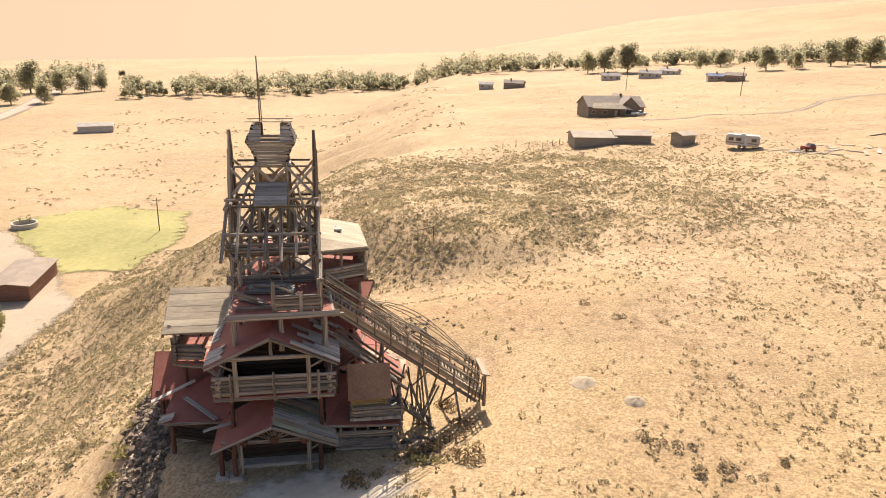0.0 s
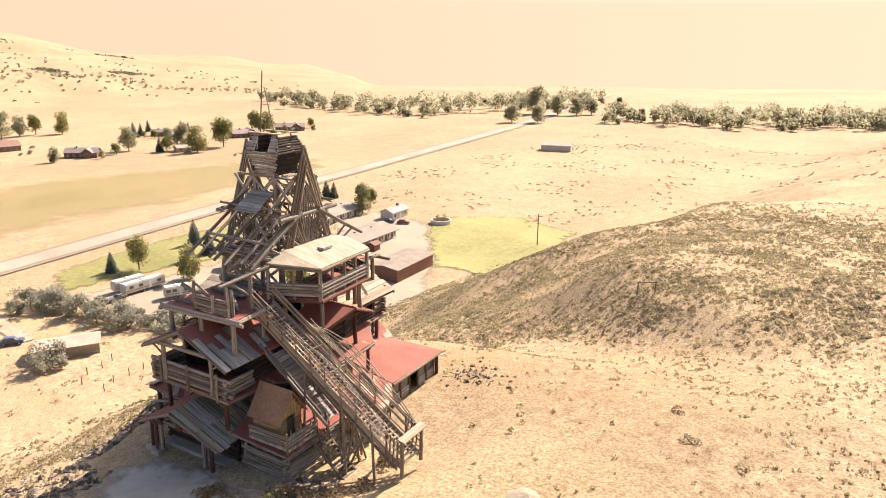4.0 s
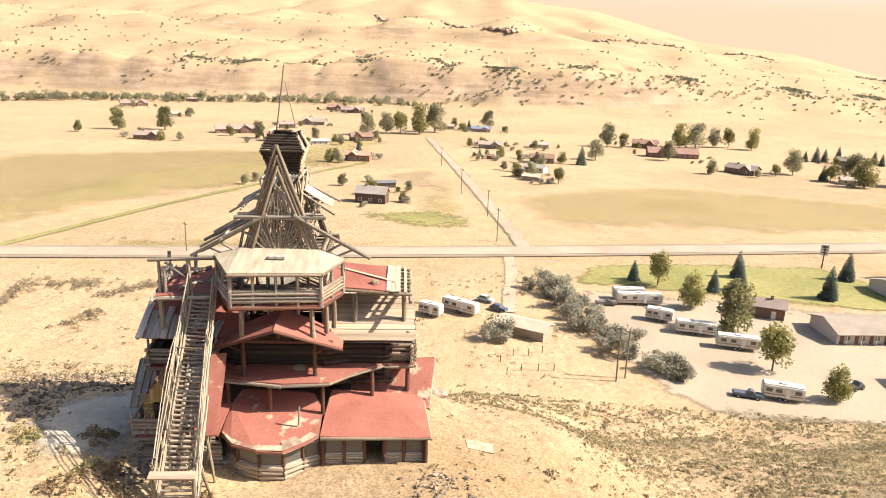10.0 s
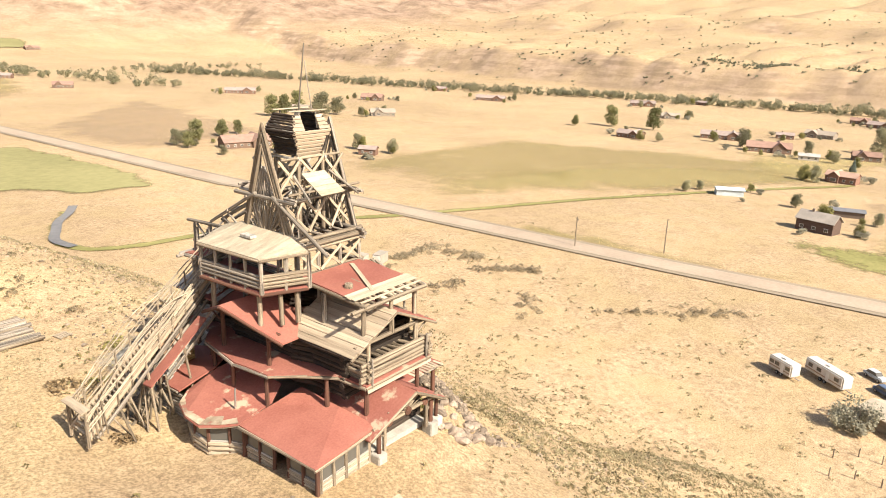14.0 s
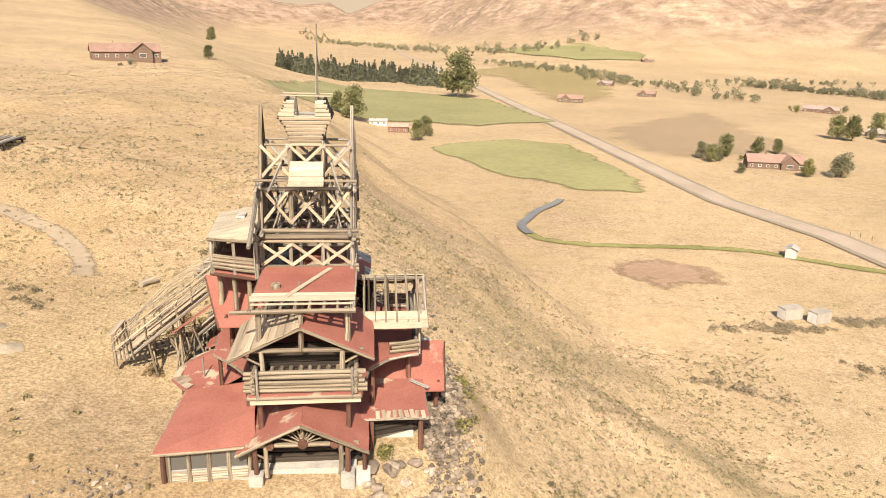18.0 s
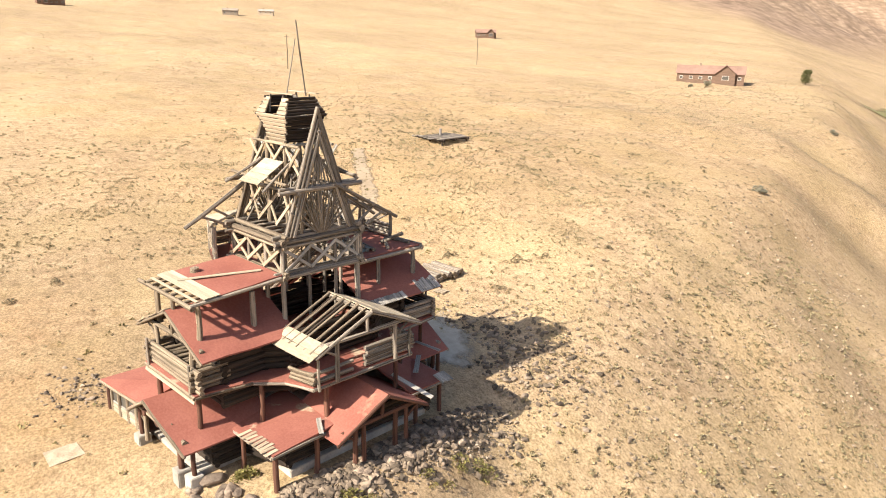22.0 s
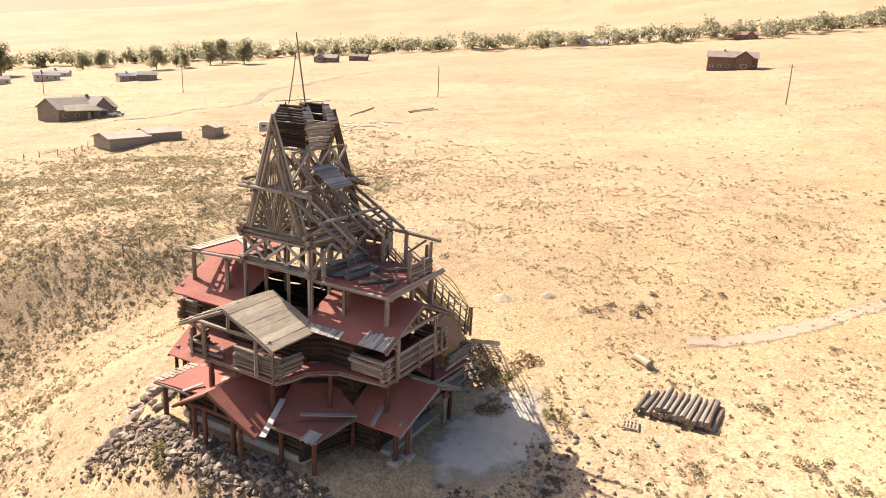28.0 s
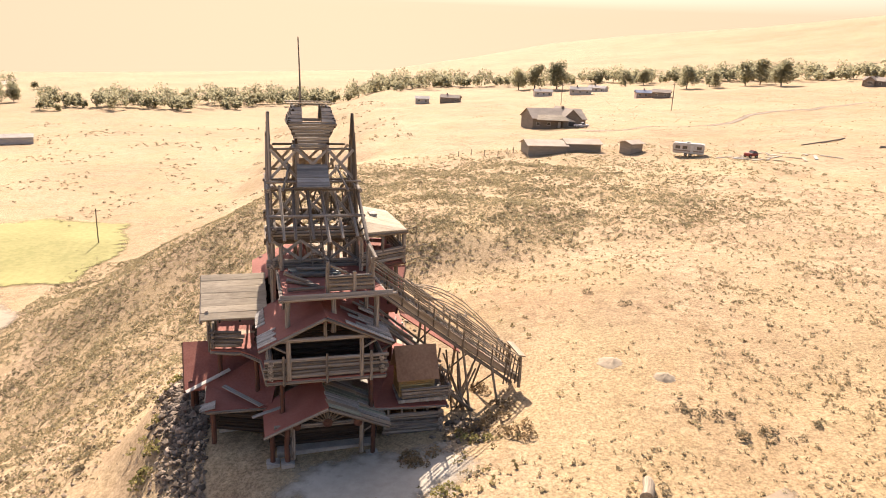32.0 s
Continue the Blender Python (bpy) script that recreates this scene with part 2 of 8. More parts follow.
def along(a, b, sx, sy, up=None):
    """A frame at a whose z axis reaches to b; x axis as level as can be (or near up)."""
    a, b = Vector(a), Vector(b)
    d = b - a
    length = d.length
    z = d / length
    ref = Vector(up) if up is not None else (Vector((0, 0, 1)) if abs(z.z) < 0.98 else Vector((1, 0, 0)))
    y = ref - z * ref.dot(z)
    y.normalize()
    x = y.cross(z)
    m = Matrix((x * sx, y * sy, z * length)).transposed().to_4x4()
    m.translation = a
    return m


COUNT = [0]


def log(name, a, b, r=0.12, mat=None, parent=None, label=""):
    COUNT[0] += 1
    return part(name, log_mesh(mat or GREY_LOG, COUNT[0] * 7 % 5), parent, label, along(a, b, r, r))


BOARDS = {}


def board_mesh(mat, variant):
    key = (mat.name, variant % 4)
    if key not in BOARDS:
        rnd = random.Random(variant % 4 + 3)
        verts, faces = [], []
        for k in range(4):
            t = k / 3
            w0, w1 = rnd.uniform(-0.04, 0.03), rnd.uniform(-0.04, 0.03)
            h = rnd.uniform(-0.12, 0.12)
            for x, y in ((-0.5 + w0, -0.5 + h), (0.5 + w1, -0.5 + h), (0.5 + w1, 0.38 + h), (0.44 + w1, 0.5 + h), (-0.44 + w0, 0.5 + h), (-0.5 + w0, 0.38 + h)):
                verts.append((x, y, t))
        for k in range(3):
            for i in range(6):
                j = (i + 1) % 6
                faces.append((k * 6 + i, k * 6 + j, (k + 1) * 6 + j, (k + 1) * 6 + i))
        faces.append((5, 4, 3, 2, 1, 0))
        faces.append(tuple(18 + i for i in range(6)))
        BOARDS[key] = mesh_from("board", verts, faces, mat)
    return BOARDS[key]


def board(name, a, b, width, thick, mat, parent=None, up=None, label=""):
    """A board from a to b, its face turned to up."""
    COUNT[0] += 1
    return part(name, board_mesh(mat, COUNT[0] * 5 % 4), parent, label, along(a, b, width, thick, up))


def slab(name, poly, thick, mat, parent=None, label="", cuts=6, rough=0.03, seed=1):
    """A sheet over a polygon (its outline in order), extruded down, finely cut so that it can sag a little."""
    bm = bmesh.new()
    vs = [bm.verts.new(p) for p in poly]
    bm.faces.new(vs)
    bmesh.ops.triangulate(bm, faces=bm.faces[:])
    for _ in range(cuts):
        long_edges = [e for e in bm.edges if e.calc_length() > 1.6]
        if not long_edges:
            break
        bmesh.ops.subdivide_edges(bm, edges=long_edges, cuts=1, use_grid_fill=False)
        bmesh.ops.triangulate(bm, faces=bm.faces[:])
    rnd = random.Random(seed)
    for v in bm.verts:
        n = noise.noise(v.co * 0.55 + Vector((seed * 3.1, 0, 0)))
        v.co.z += n * rough * 2.2
        if v.is_boundary:
            v.co.x += rnd.uniform(-rough, rough)
            v.co.y += rnd.uniform(-rough, rough)
    bm.normal_update()
    up = sum((f.normal.z * f.calc_area() for f in bm.faces), 0.0)
    if up < 0:
        bmesh.ops.reverse_faces(bm, faces=bm.faces[:])
    top = bm.faces[:]
    low = bmesh.ops.extrude_face_region(bm, geom=top)
    lowv = [g for g in low["geom"] if isinstance(g, bmesh.types.BMVert)]
    for v in lowv:
        v.co.z -= thick
    bmesh.ops.recalc_face_normals(bm, faces=bm.faces[:])
    me = bpy.data.meshes.new(name)
    bm.to_mesh(me)
    bm.free()
    me.materials.append(mat)
    return part(name, me, parent, label)


def box_mesh(name, lo, hi, mat, bevel=0.0):
    bm = bmesh.new()
    bmesh.ops.create_cube(bm, size=1)
    for v in bm.verts:
        v.co = Vector([(l + h) / 2 + c * (h - l) for l, h, c in zip(lo, hi, v.co)])
    if bevel:
        bmesh.ops.bevel(bm, geom=bm.edges[:], offset=bevel, segments=2, affect="EDGES")
    me = bpy.data.meshes.new(name)
    bm.to_mesh(me)
    bm.free()
    me.materials.append(mat)
    return me


def mesh_stuff(name, verts, faces, mat, label, category="ground cover"):
    me = bpy.data.meshes.new(name)
    me.vertices.add(len(verts))
    me.vertices.foreach_set("co", np.ascontiguousarray(verts, dtype=np.float32).ravel())
    me.loops.add(faces.size)
    me.loops.foreach_set("vertex_index", np.ascontiguousarray(faces, dtype=np.int32).ravel())
    me.polygons.add(len(faces))
    me.polygons.foreach_set("loop_start", np.arange(len(faces), dtype=np.int32) * faces.shape[1])
    me.polygons.foreach_set("use_smooth", np.zeros(len(faces), dtype=bool))
    me.update(calc_edges=True)
    me.materials.append(mat)
    return tagged(part(name, me), label, category, kind="stuff")


def per_island(m, spread=0.35):
    """Let every joined piece differ in value."""
    n, l = m.node_tree.nodes, m.node_tree.links
    hsv = [q for q in n if q.type == "HUE_SAT"][0]
    geo = n.new("ShaderNodeNewGeometry")
    mr = n.new("ShaderNodeMapRange")
    mr.inputs["To Min"].default_value, mr.inputs["To Max"].default_value = 1 - spread, 1 + spread
    l.new(geo.outputs["Random Per Island"], mr.inputs["Value"])
    l.new(mr.outputs["Result"], hsv.inputs["Value"])
    return m



# ---------------------------------------------------------------- terrain
RIM_Y = [-2600, -1500, -700, -420, -300, -187, -129, -83, -60, -45, -36, -20, 0, 20, 34, 48, 66, 85, 110, 150, 250, 400, 700, 1400, 2600]
RIM_X = [1500, 900, 360, 190, 112, 54, 34, 16, 10, 7, 3, -5, -7, -5, 0, 1, -6, -10, -8, 6, 12, 2, 40, 110, 200]

# bearing and height of the skyline in degrees: mesas in the west, land lowered in place of haze in the north, rising
# bench in the east, gap in the south
SKY_AZ = [-180, -170, -100, -90, -84, -76.5, -70, -64.7, -60, -56, -53, -50, -46.5, -45, -36, -20, -8, 2, 8.5, 15, 21, 30, 38, 47, 60, 80, 140, 156, 161.5, 164.3, 166.5, 168.3, 169.8, 172, 173.7, 176, 180]
SKY_EL = [8, 12, 12, 3.5, 2.8, 0.8, 0.15, -1.1, -1.2, -1.2, -1.8, -1.8, -2.7, -3.4, -3.3, -3.1, -2.7, -2.2, -1.0, 0.4, 1.2, 2.1, 3.1, 4.0, 5.5, 7, 7, 4.6, 2.6, 1.65, 1.5, 1.75, 0.9, 1.9, 2.6, 4.4, 8]


def smooth(t):
    t = np.clip(t, 0, 1)
    return t * t * (3 - 2 * t)


def bell(x, y, cx, cy, sx, sy):
    return np.exp(-((x - cx) / sx) ** 2 - ((y - cy) / sy) ** 2)


def ripple(x, y, size, seed):
    """Cheap smooth noise of a given wave length, about -1 to 1."""
    rnd = random.Random(seed)
    out = 0
    for k in range(5):
        a = rnd.uniform(0, 2 * math.pi)
        f = 2 * math.pi / size * rnd.uniform(0.6, 1.7)
        out = out + np.sin((x * math.cos(a) + y * math.sin(a)) * f + rnd.uniform(0, 6) + 1.3 * np.sin((x * math.sin(a) - y * math.cos(a)) * f * 0.6))
    return out / 3.2


def valley_floor(x):
    return -31.0 - 0.024 * np.clip(-x - 190, 0, 360)


def ground_height(x, y):
    x, y = np.asarray(x, float), np.asarray(y, float)
    bench = 1.5 + 0.075 * x - 0.03 * np.clip(y, 0, 600) + 0.00006 * np.clip(x - 300, 0, 900) ** 2
    bench = np.where(x < 0, 1.5 + 0.05 * x - 0.03 * np.clip(y, 0, 600), bench)
    rim = np.interp(y, RIM_Y, RIM_X)
    s = rim - x + 4 * ripple(x, y, 60, 3) * smooth((np.hypot(x, y) - 22) / 30)
    down = (np.sqrt(s * s + 49) + s) / 2 / (54 + 0.4 * np.clip(-y - 240, 0, 900))
    fall = 1 - (np.sqrt((1 - down) ** 2 + 0.004) + 1 - down) / 2
    fall = np.clip(np.where(down > 2, 1, fall), 0, 1)
    bench = bench + 1.6 * smooth((-y - 18) / 25) * smooth((140 - x) / 60)
    z = bench * (1 - fall) + valley_floor(x) * fall
    near = smooth((np.hypot(x, y) - 12) / 25)
    z = z + (1 - fall) * (0.35 * ripple(x, y, 26, 5) + 0.7 * ripple(x, y, 75, 6)) * near
    # the draw between the house and the brushy spur
    z = z - 4.6 * bell(x, y, 4, 33, 26, 10) * (1 - fall) + 1.2 * bell(x, y, 8, 56, 22, 14) * (1 - fall) - 3.6 * bell(x, y, -1, 44, 9, 8)
    # levelled pad under the house, a little higher to the east
    pad = 1 - smooth((np.hypot((x - 2.2) / 1.15, y) - 10.0) / 5.0)
    z = z * (1 - pad) + (0.8 + 0.03 * (x - 3)) * pad
    z = z - 0.75 * bell(x, y, 9.2, 1.0, 2.4, 3.4)
    # escarpment and hills beyond the river to the west
    west = -x - 768 - 0.2 * np.clip(y, 0, 480) + 16 * ripple(x, y, 520, 8) + 10 * ripple(x, y, 130, 9)
    scarp = smooth(west / 75)
    falloff = np.interp(np.arctan2(y, -x), np.radians([-80, -60, 0, 14, 24, 34, 44]), [1.0, 1.0, 1.0, 0.72, 0.4, 0.15, 0.0])
    gully = np.abs(ripple(x, y, 150, 12))
    z = z + falloff * (scarp * (46 - 12 * np.clip(0.55 - gully, 0, 1) * (west < 260) + 7 * ripple(x, y, 300, 13)) + np.clip(west - 100, 0, 3000) * 0.075
                       + smooth((west - 420) / 60) * (22 + 10 * ripple(x, y, 210, 14)) + smooth((west - 700) / 900) * 150)
    # hills to the south, left and right of the gap
    gap = x + 0.13 * y
    south = smooth((-y - 1150) / 1500)
    z = z + south * smooth((-gap - 40) / 700) * (420 + 70 * ripple(x, y, 800, 15) - 110 * np.clip(0.6 - np.abs(ripple(x, y, 420, 16)), 0, 1) - 30 * np.clip(0.5 - np.abs(ripple(x, y, 170, 24)), 0, 1))
    z = z + south * smooth((gap - 130) / 1100) * (115 + 30 * ripple(x, y, 700, 17) - 14 * np.clip(0.6 - np.abs(ripple(x, y, 330, 20)), 0, 1))
    z = z + smooth((-y - 2500) / 900) * (190 + 35 * ripple(x, y, 900, 18))
    # long rise to the east, low ridge to the north-east
    z = z + smooth((x - 500) / 1500) * 95
    z = z + smooth((np.hypot(x, y) - 900) / 1300) * smooth((np.arctan2(x, y) - 0.2) / 0.45) * np.where(y > 0, 62 + 14 * ripple(x, y, 500, 19), 0.0)
    # the far land is held under the skyline of mesas and gap; the plain's northern drop stands in for haze
    r = np.hypot(x, y)
    top = 27 + r * np.tan(np.radians(np.interp(np.degrees(np.arctan2(x, y)), SKY_AZ, SKY_EL)))
    knee = 2.0 + 0.006 * r
    capped = (z + top - np.sqrt((z - top) ** 2 + knee ** 2)) / 2
    far = smooth((r - 420) / 260)
    return z * (1 - far) + capped * far


def ground_at(x, y):
    return float(ground_height(x, y))


def grid_axis(fine, half, far, count):
    t = np.linspace(-1, 1, count)
    a = fine * count / 2
    k = np.log(far / a) * 1.35
    v = np.sign(t) * (a * np.abs(t) + (far - a) * (np.expm1(k * np.abs(t)) / np.expm1(k)) ** 1.0)
    return v


GX = grid_axis(0.42, 0, 3400, 521)
GY = grid_axis(0.42, 0, 3600, 521)


def ground_material():
    m = bpy.data.materials.new("dry_grass_and_soil")
    m.use_nodes = True
    n, l = m.node_tree.nodes, m.node_tree.links
    bsdf = n["Principled BSDF"]
    bsdf.inputs["Roughness"].default_value = 0.95
    bsdf.inputs["Specular IOR Level"].default_value = 0.1
    pos = n.new("ShaderNodeNewGeometry").outputs["Position"]

    def noise_at(scale, detail=5, rough=0.6):
        t = n.new("ShaderNodeTexNoise")
        t.inputs["Scale"].default_value = scale
        t.inputs["Detail"].default_value = detail
        t.inputs["Roughness"].default_value = rough
        l.new(pos, t.inputs["Vector"])
        return t.outputs["Fac"]

    def ramp(fac, stops):
        r = n.new("ShaderNodeValToRGB")
        while len(r.color_ramp.elements) < len(stops):
            r.color_ramp.elements.new(0.5)
        for e, (p, c) in zip(r.color_ramp.elements, stops):
            e.position, e.color = p, (*c, 1)
        l.new(fac, r.inputs["Fac"])
        return r.outputs["Color"]

    def mix(fac, a, b, mode="MIX"):
        x = n.new("ShaderNodeMixRGB")
        x.blend_type = mode
        for s, v in ((x.inputs["Fac"], fac), (x.inputs["Color1"], a), (x.inputs["Color2"], b)):
            if isinstance(v, (int, float)):
                s.default_value = v
            elif isinstance(v, tuple):
                s.default_value = (*v, 1)
            else:
                l.new(v, s)
        return x.outputs["Color"]

    soil = ramp(noise_at(0.9, 8, 0.7), [(0.3, (0.20, 0.142, 0.094)), (0.5, (0.335, 0.254, 0.17)), (0.72, (0.43, 0.338, 0.235))])
    straw = ramp(noise_at(2.3, 8, 0.75), [(0.3, (0.23, 0.17, 0.103)), (0.7, (0.425, 0.335, 0.215))])
    pick = ramp(noise_at(0.07, 6, 0.65), [(0.42, (0, 0, 0)), (0.6, (1, 1, 1))])
    base = mix(pick, soil, straw)
    wide = ramp(noise_at(0.012, 5, 0.6), [(0.38, (0.9, 0.885, 0.85)), (0.62, (1.08, 1.06, 1.02))])
    base = mix(1.0, base, wide, "MULTIPLY")
    blot = ramp(noise_at(0.35, 9, 0.72), [(0.56, (1, 1, 1)), (0.68, (0.84, 0.81, 0.75))])
    base = mix(1.0, base, blot, "MULTIPLY")
    speck = ramp(noise_at(4.5, 6, 0.8), [(0.4, (0.66, 0.645, 0.6)), (0.58, (1.3, 1.26, 1.22))])
    base = mix(1.0, base, speck, "MULTIPLY")
    coarse = ramp(noise_at(0.16, 8, 0.75), [(0.36, (0.93, 0.915, 0.88)), (0.56, (1.12, 1.11, 1.09))])
    base = mix(1.0, base, coarse, "MULTIPLY")
    # browner, trodden soil on the bench south-east of the house
    spot = n.new("ShaderNodeSeparateXYZ")
    l.new(pos, spot.inputs["Vector"])

    def band(src, a, b):
        m_ = n.new("ShaderNodeMapRange")
        m_.inputs["From Min"].default_value, m_.inputs["From Max"].default_value = a, b
        l.new(src, m_.inputs["Value"])
        return m_.outputs["Result"]

    trodden = mix(1.0, mix(1.0, band(spot.outputs["X"], 6, 34), band(spot.outputs["X"], 190, 110), "MULTIPLY"), mix(1.0, band(spot.outputs["Y"], 22, -14), band(spot.outputs["Y"], -210, -90), "MULTIPLY"), "MULTIPLY")
    trodden = mix(1.0, trodden, ramp(noise_at(0.05, 7, 0.7), [(0.36, (0.25, 0.25, 0.25)), (0.6, (1, 1, 1))]), "MULTIPLY")
    base = mix(trodden, base, mix(1.0, base, (0.88, 0.845, 0.79), "MULTIPLY"))
    # west slope lightened in colour to offset its low sun angle, reddish bare soil north of the sun room
    slope_lift = mix(1.0, mix(1.0, band(spot.outputs["X"], -9, -26), band(spot.outputs["X"], -95, -70), "MULTIPLY"), mix(1.0, band(spot.outputs["Y"], 24, 0), band(spot.outputs["Y"], -150, -90), "MULTIPLY"), "MULTIPLY")
    base = mix(slope_lift, base, mix(1.0, base, (1.08, 1.08, 1.08), "MULTIPLY"))
    bare = mix(1.0, mix(1.0, band(spot.outputs["X"], -4, 4), band(spot.outputs["X"], 36, 22), "MULTIPLY"), mix(1.0, band(spot.outputs["Y"], 6, 13), band(spot.outputs["Y"], 36, 26), "MULTIPLY"), "MULTIPLY")
    bare = mix(1.0, bare, ramp(noise_at(0.16, 7, 0.7), [(0.38, (0.3, 0.3, 0.3)), (0.55, (1, 1, 1))]), "MULTIPLY")
    base = mix(bare, base, mix(1.0, base, (0.84, 0.775, 0.72), "MULTIPLY"))
    # banded rock and juniper specks where the land is steep
    geo = n.new("ShaderNodeNewGeometry")
    sep = n.new("ShaderNodeSeparateXYZ")
    l.new(geo.outputs["Normal"], sep.inputs["Vector"])
    steep = ramp(sep.outputs["Z"], [(0.85, (1, 1, 1)), (0.955, (0, 0, 0))])
    rock = ramp(noise_at(0.03, 8, 0.75), [(0.36, (0.22, 0.162, 0.112)), (0.5, (0.31, 0.226, 0.158)), (0.65, (0.41, 0.305, 0.22))])
    strata = n.new("ShaderNodeTexNoise")
    strata.inputs["Scale"].default_value = 1.0
    strata.inputs["Detail"].default_value = 4
    flat = n.new("ShaderNodeMapping")
    flat.inputs["Scale"].default_value = (0.018, 0.018, 0.16)
    l.new(pos, flat.inputs["Vector"])
    l.new(flat.outputs["Vector"], strata.inputs["Vector"])
    rock = mix(1.0, rock, ramp(strata.outputs["Fac"], [(0.42, (0.78, 0.75, 0.72)), (0.58, (1.1, 1.08, 1.05))]), "MULTIPLY")
    place = n.new("ShaderNodeSeparateXYZ")
    l.new(pos, place.inputs["Vector"])
    cliffs = n.new("ShaderNodeMapRange")
    cliffs.inputs["From Min"].default_value, cliffs.inputs["From Max"].default_value = -560, -660
    l.new(place.outputs["X"], cliffs.inputs["Value"])
    peaks = n.new("ShaderNodeMapRange")
    peaks.inputs["From Min"].default_value, peaks.inputs["From Max"].default_value = -1150, -1400
    l.new(place.outputs["Y"], peaks.inputs["Value"])
    heath = ramp(noise_at(0.02, 9, 0.75), [(0.38, (0.15, 0.102, 0.07)), (0.52, (0.27, 0.186, 0.13)), (0.66, (0.36, 0.255, 0.18))])
    hills = n.new("ShaderNodeMapRange")
    hills.inputs["From Min"].default_value, hills.inputs["From Max"].default_value = -20, 60
    l.new(place.outputs["Z"], hills.inputs["Value"])
    base = mix(mix(1.0, peaks.outputs["Result"], hills.outputs["Result"], "MULTIPLY"), base, heath)
    steep = mix(1.0, steep, mix(1.0, cliffs.outputs["Result"], peaks.outputs["Result"], "LIGHTEN"), "MULTIPLY")
    base = mix(mix(1.0, steep, ramp(noise_at(0.02, 3), [(0.35, (0.3, 0.3, 0.3)), (0.6, (0.95, 0.95, 0.95))]), "MULTIPLY"), base, rock)
    l.new(base, bsdf.inputs["Base Color"])
    b1 = n.new("ShaderNodeBump")
    b1.inputs["Strength"].default_value = 0.8
    b1.inputs["Distance"].default_value = 0.09
    l.new(noise_at(3.0, 9, 0.75), b1.inputs["Height"])
    l.new(b1.outputs["Normal"], bsdf.inputs["Normal"])
    return m


GROUND = ground_material()


def ground_grid():
    X, Y = np.meshgrid(GX, GY, indexing="ij")
    Z = ground_height(X, Y)
    near = 1 - smooth((np.hypot(X, Y) - 60) / 60)
    return X, Y, Z + near * smooth((np.hypot(X, Y) - 11) / 5) * (0.05 * ripple(X, Y, 3.1, 21) + 0.04 * ripple(X, Y, 1.4, 22))


GRID = ground_grid()


def surface(x, y):
    """Height of the built ground sheet between its corners."""
    i = np.clip(np.searchsorted(GX, x) - 1, 0, len(GX) - 2)
    j = np.clip(np.searchsorted(GY, y) - 1, 0, len(GY) - 2)
    u, v = (x - GX[i]) / (GX[i + 1] - GX[i]), (y - GY[j]) / (GY[j + 1] - GY[j])
    Z = GRID[2]
    return Z[i, j] * (1 - u) * (1 - v) + Z[i + 1, j] * u * (1 - v) + Z[i, j + 1] * (1 - u) * v + Z[i + 1, j + 1] * u * v


def build_ground():
    X, Y, Z = GRID
    nx, ny = X.shape
    verts = np.stack([X, Y, Z], -1).reshape(-1, 3)
    i = np.arange(nx * ny).reshape(nx, ny)
    faces = np.stack([i[:-1, :-1], i[1:, :-1], i[1:, 1:], i[:-1, 1:]], -1).reshape(-1, 4)
    me = bpy.data.meshes.new("ground")
    me.vertices.add(len(verts))
    me.vertices.foreach_set("co", verts.ravel())
    me.loops.add(faces.size)
    me.loops.foreach_set("vertex_index", faces.ravel())
    me.polygons.add(len(faces))
    me.polygons.foreach_set("loop_start", np.arange(len(faces)) * 4)
    me.polygons.foreach_set("use_smooth", np.ones(len(faces), bool))
    me.update(calc_edges=True)
    me.materials.append(GROUND)
    return tagged(part("ground", me), "dry tan hillside and valley floor of straw grass and bare soil", "ground", kind="structure")


build_ground()


def ragged(m, scale=0.09, most=1.0):
    """Let the cover thin out unevenly towards the rim of its patch."""
    n, l = m.node_tree.nodes, m.node_tree.links
    rim = n.new("ShaderNodeAttribute")
    rim.attribute_name = "rim"
    pos = n.new("ShaderNodeNewGeometry")
    grainy = n.new("ShaderNodeTexNoise")
    grainy.inputs["Scale"].default_value = scale
    grainy.inputs["Detail"].default_value = 7
    grainy.inputs["Roughness"].default_value = 0.65
    l.new(pos.outputs["Position"], grainy.inputs["Vector"])
    both = n.new("ShaderNodeMath")
    both.operation = "MULTIPLY_ADD"
    both.inputs[1].default_value = 0.62
    l.new(rim.outputs["Fac"], both.inputs[0])
    l.new(grainy.outputs["Fac"], both.inputs[2])
    cover = n.new("ShaderNodeMapRange")
    cover.inputs["From Min"].default_value, cover.inputs["From Max"].default_value = 0.66, 0.98
    cover.inputs["To Max"].default_value = most
    l.new(both.outputs[0], cover.inputs["Value"])
    clear = n.new("ShaderNodeBsdfTransparent")
    mx = n.new("ShaderNodeMixShader")
    l.new(cover.outputs["Result"], mx.inputs["Fac"])
    l.new(clear.outputs["BSDF"], mx.inputs[1])
    l.new(n["Principled BSDF"].outputs["BSDF"], mx.inputs[2])
    l.new(mx.outputs["Shader"], n["Material Output"].inputs["Surface"])
    return m


def rim_attribute(me, co, poly, soft):
    """How far each corner lies inside the outline, 0 at the rim to 1 at a depth of soft."""
    best = np.full(len(co), 1e9)
    for (x0, y0), (x1, y1) in zip(poly, list(poly[1:]) + [poly[0]]):
        d = np.array([x1 - x0, y1 - y0])
        t = np.clip(((co - (x0, y0)) @ d) / (d @ d), 0, 1)
        best = np.minimum(best, np.hypot(*(co - np.array((x0, y0)) - t[:, None] * d).T))
    a = me.attributes.new("rim", "FLOAT", "POINT")
    a.data.foreach_set("value", np.clip(best / soft, 0, 1).astype(np.float32))


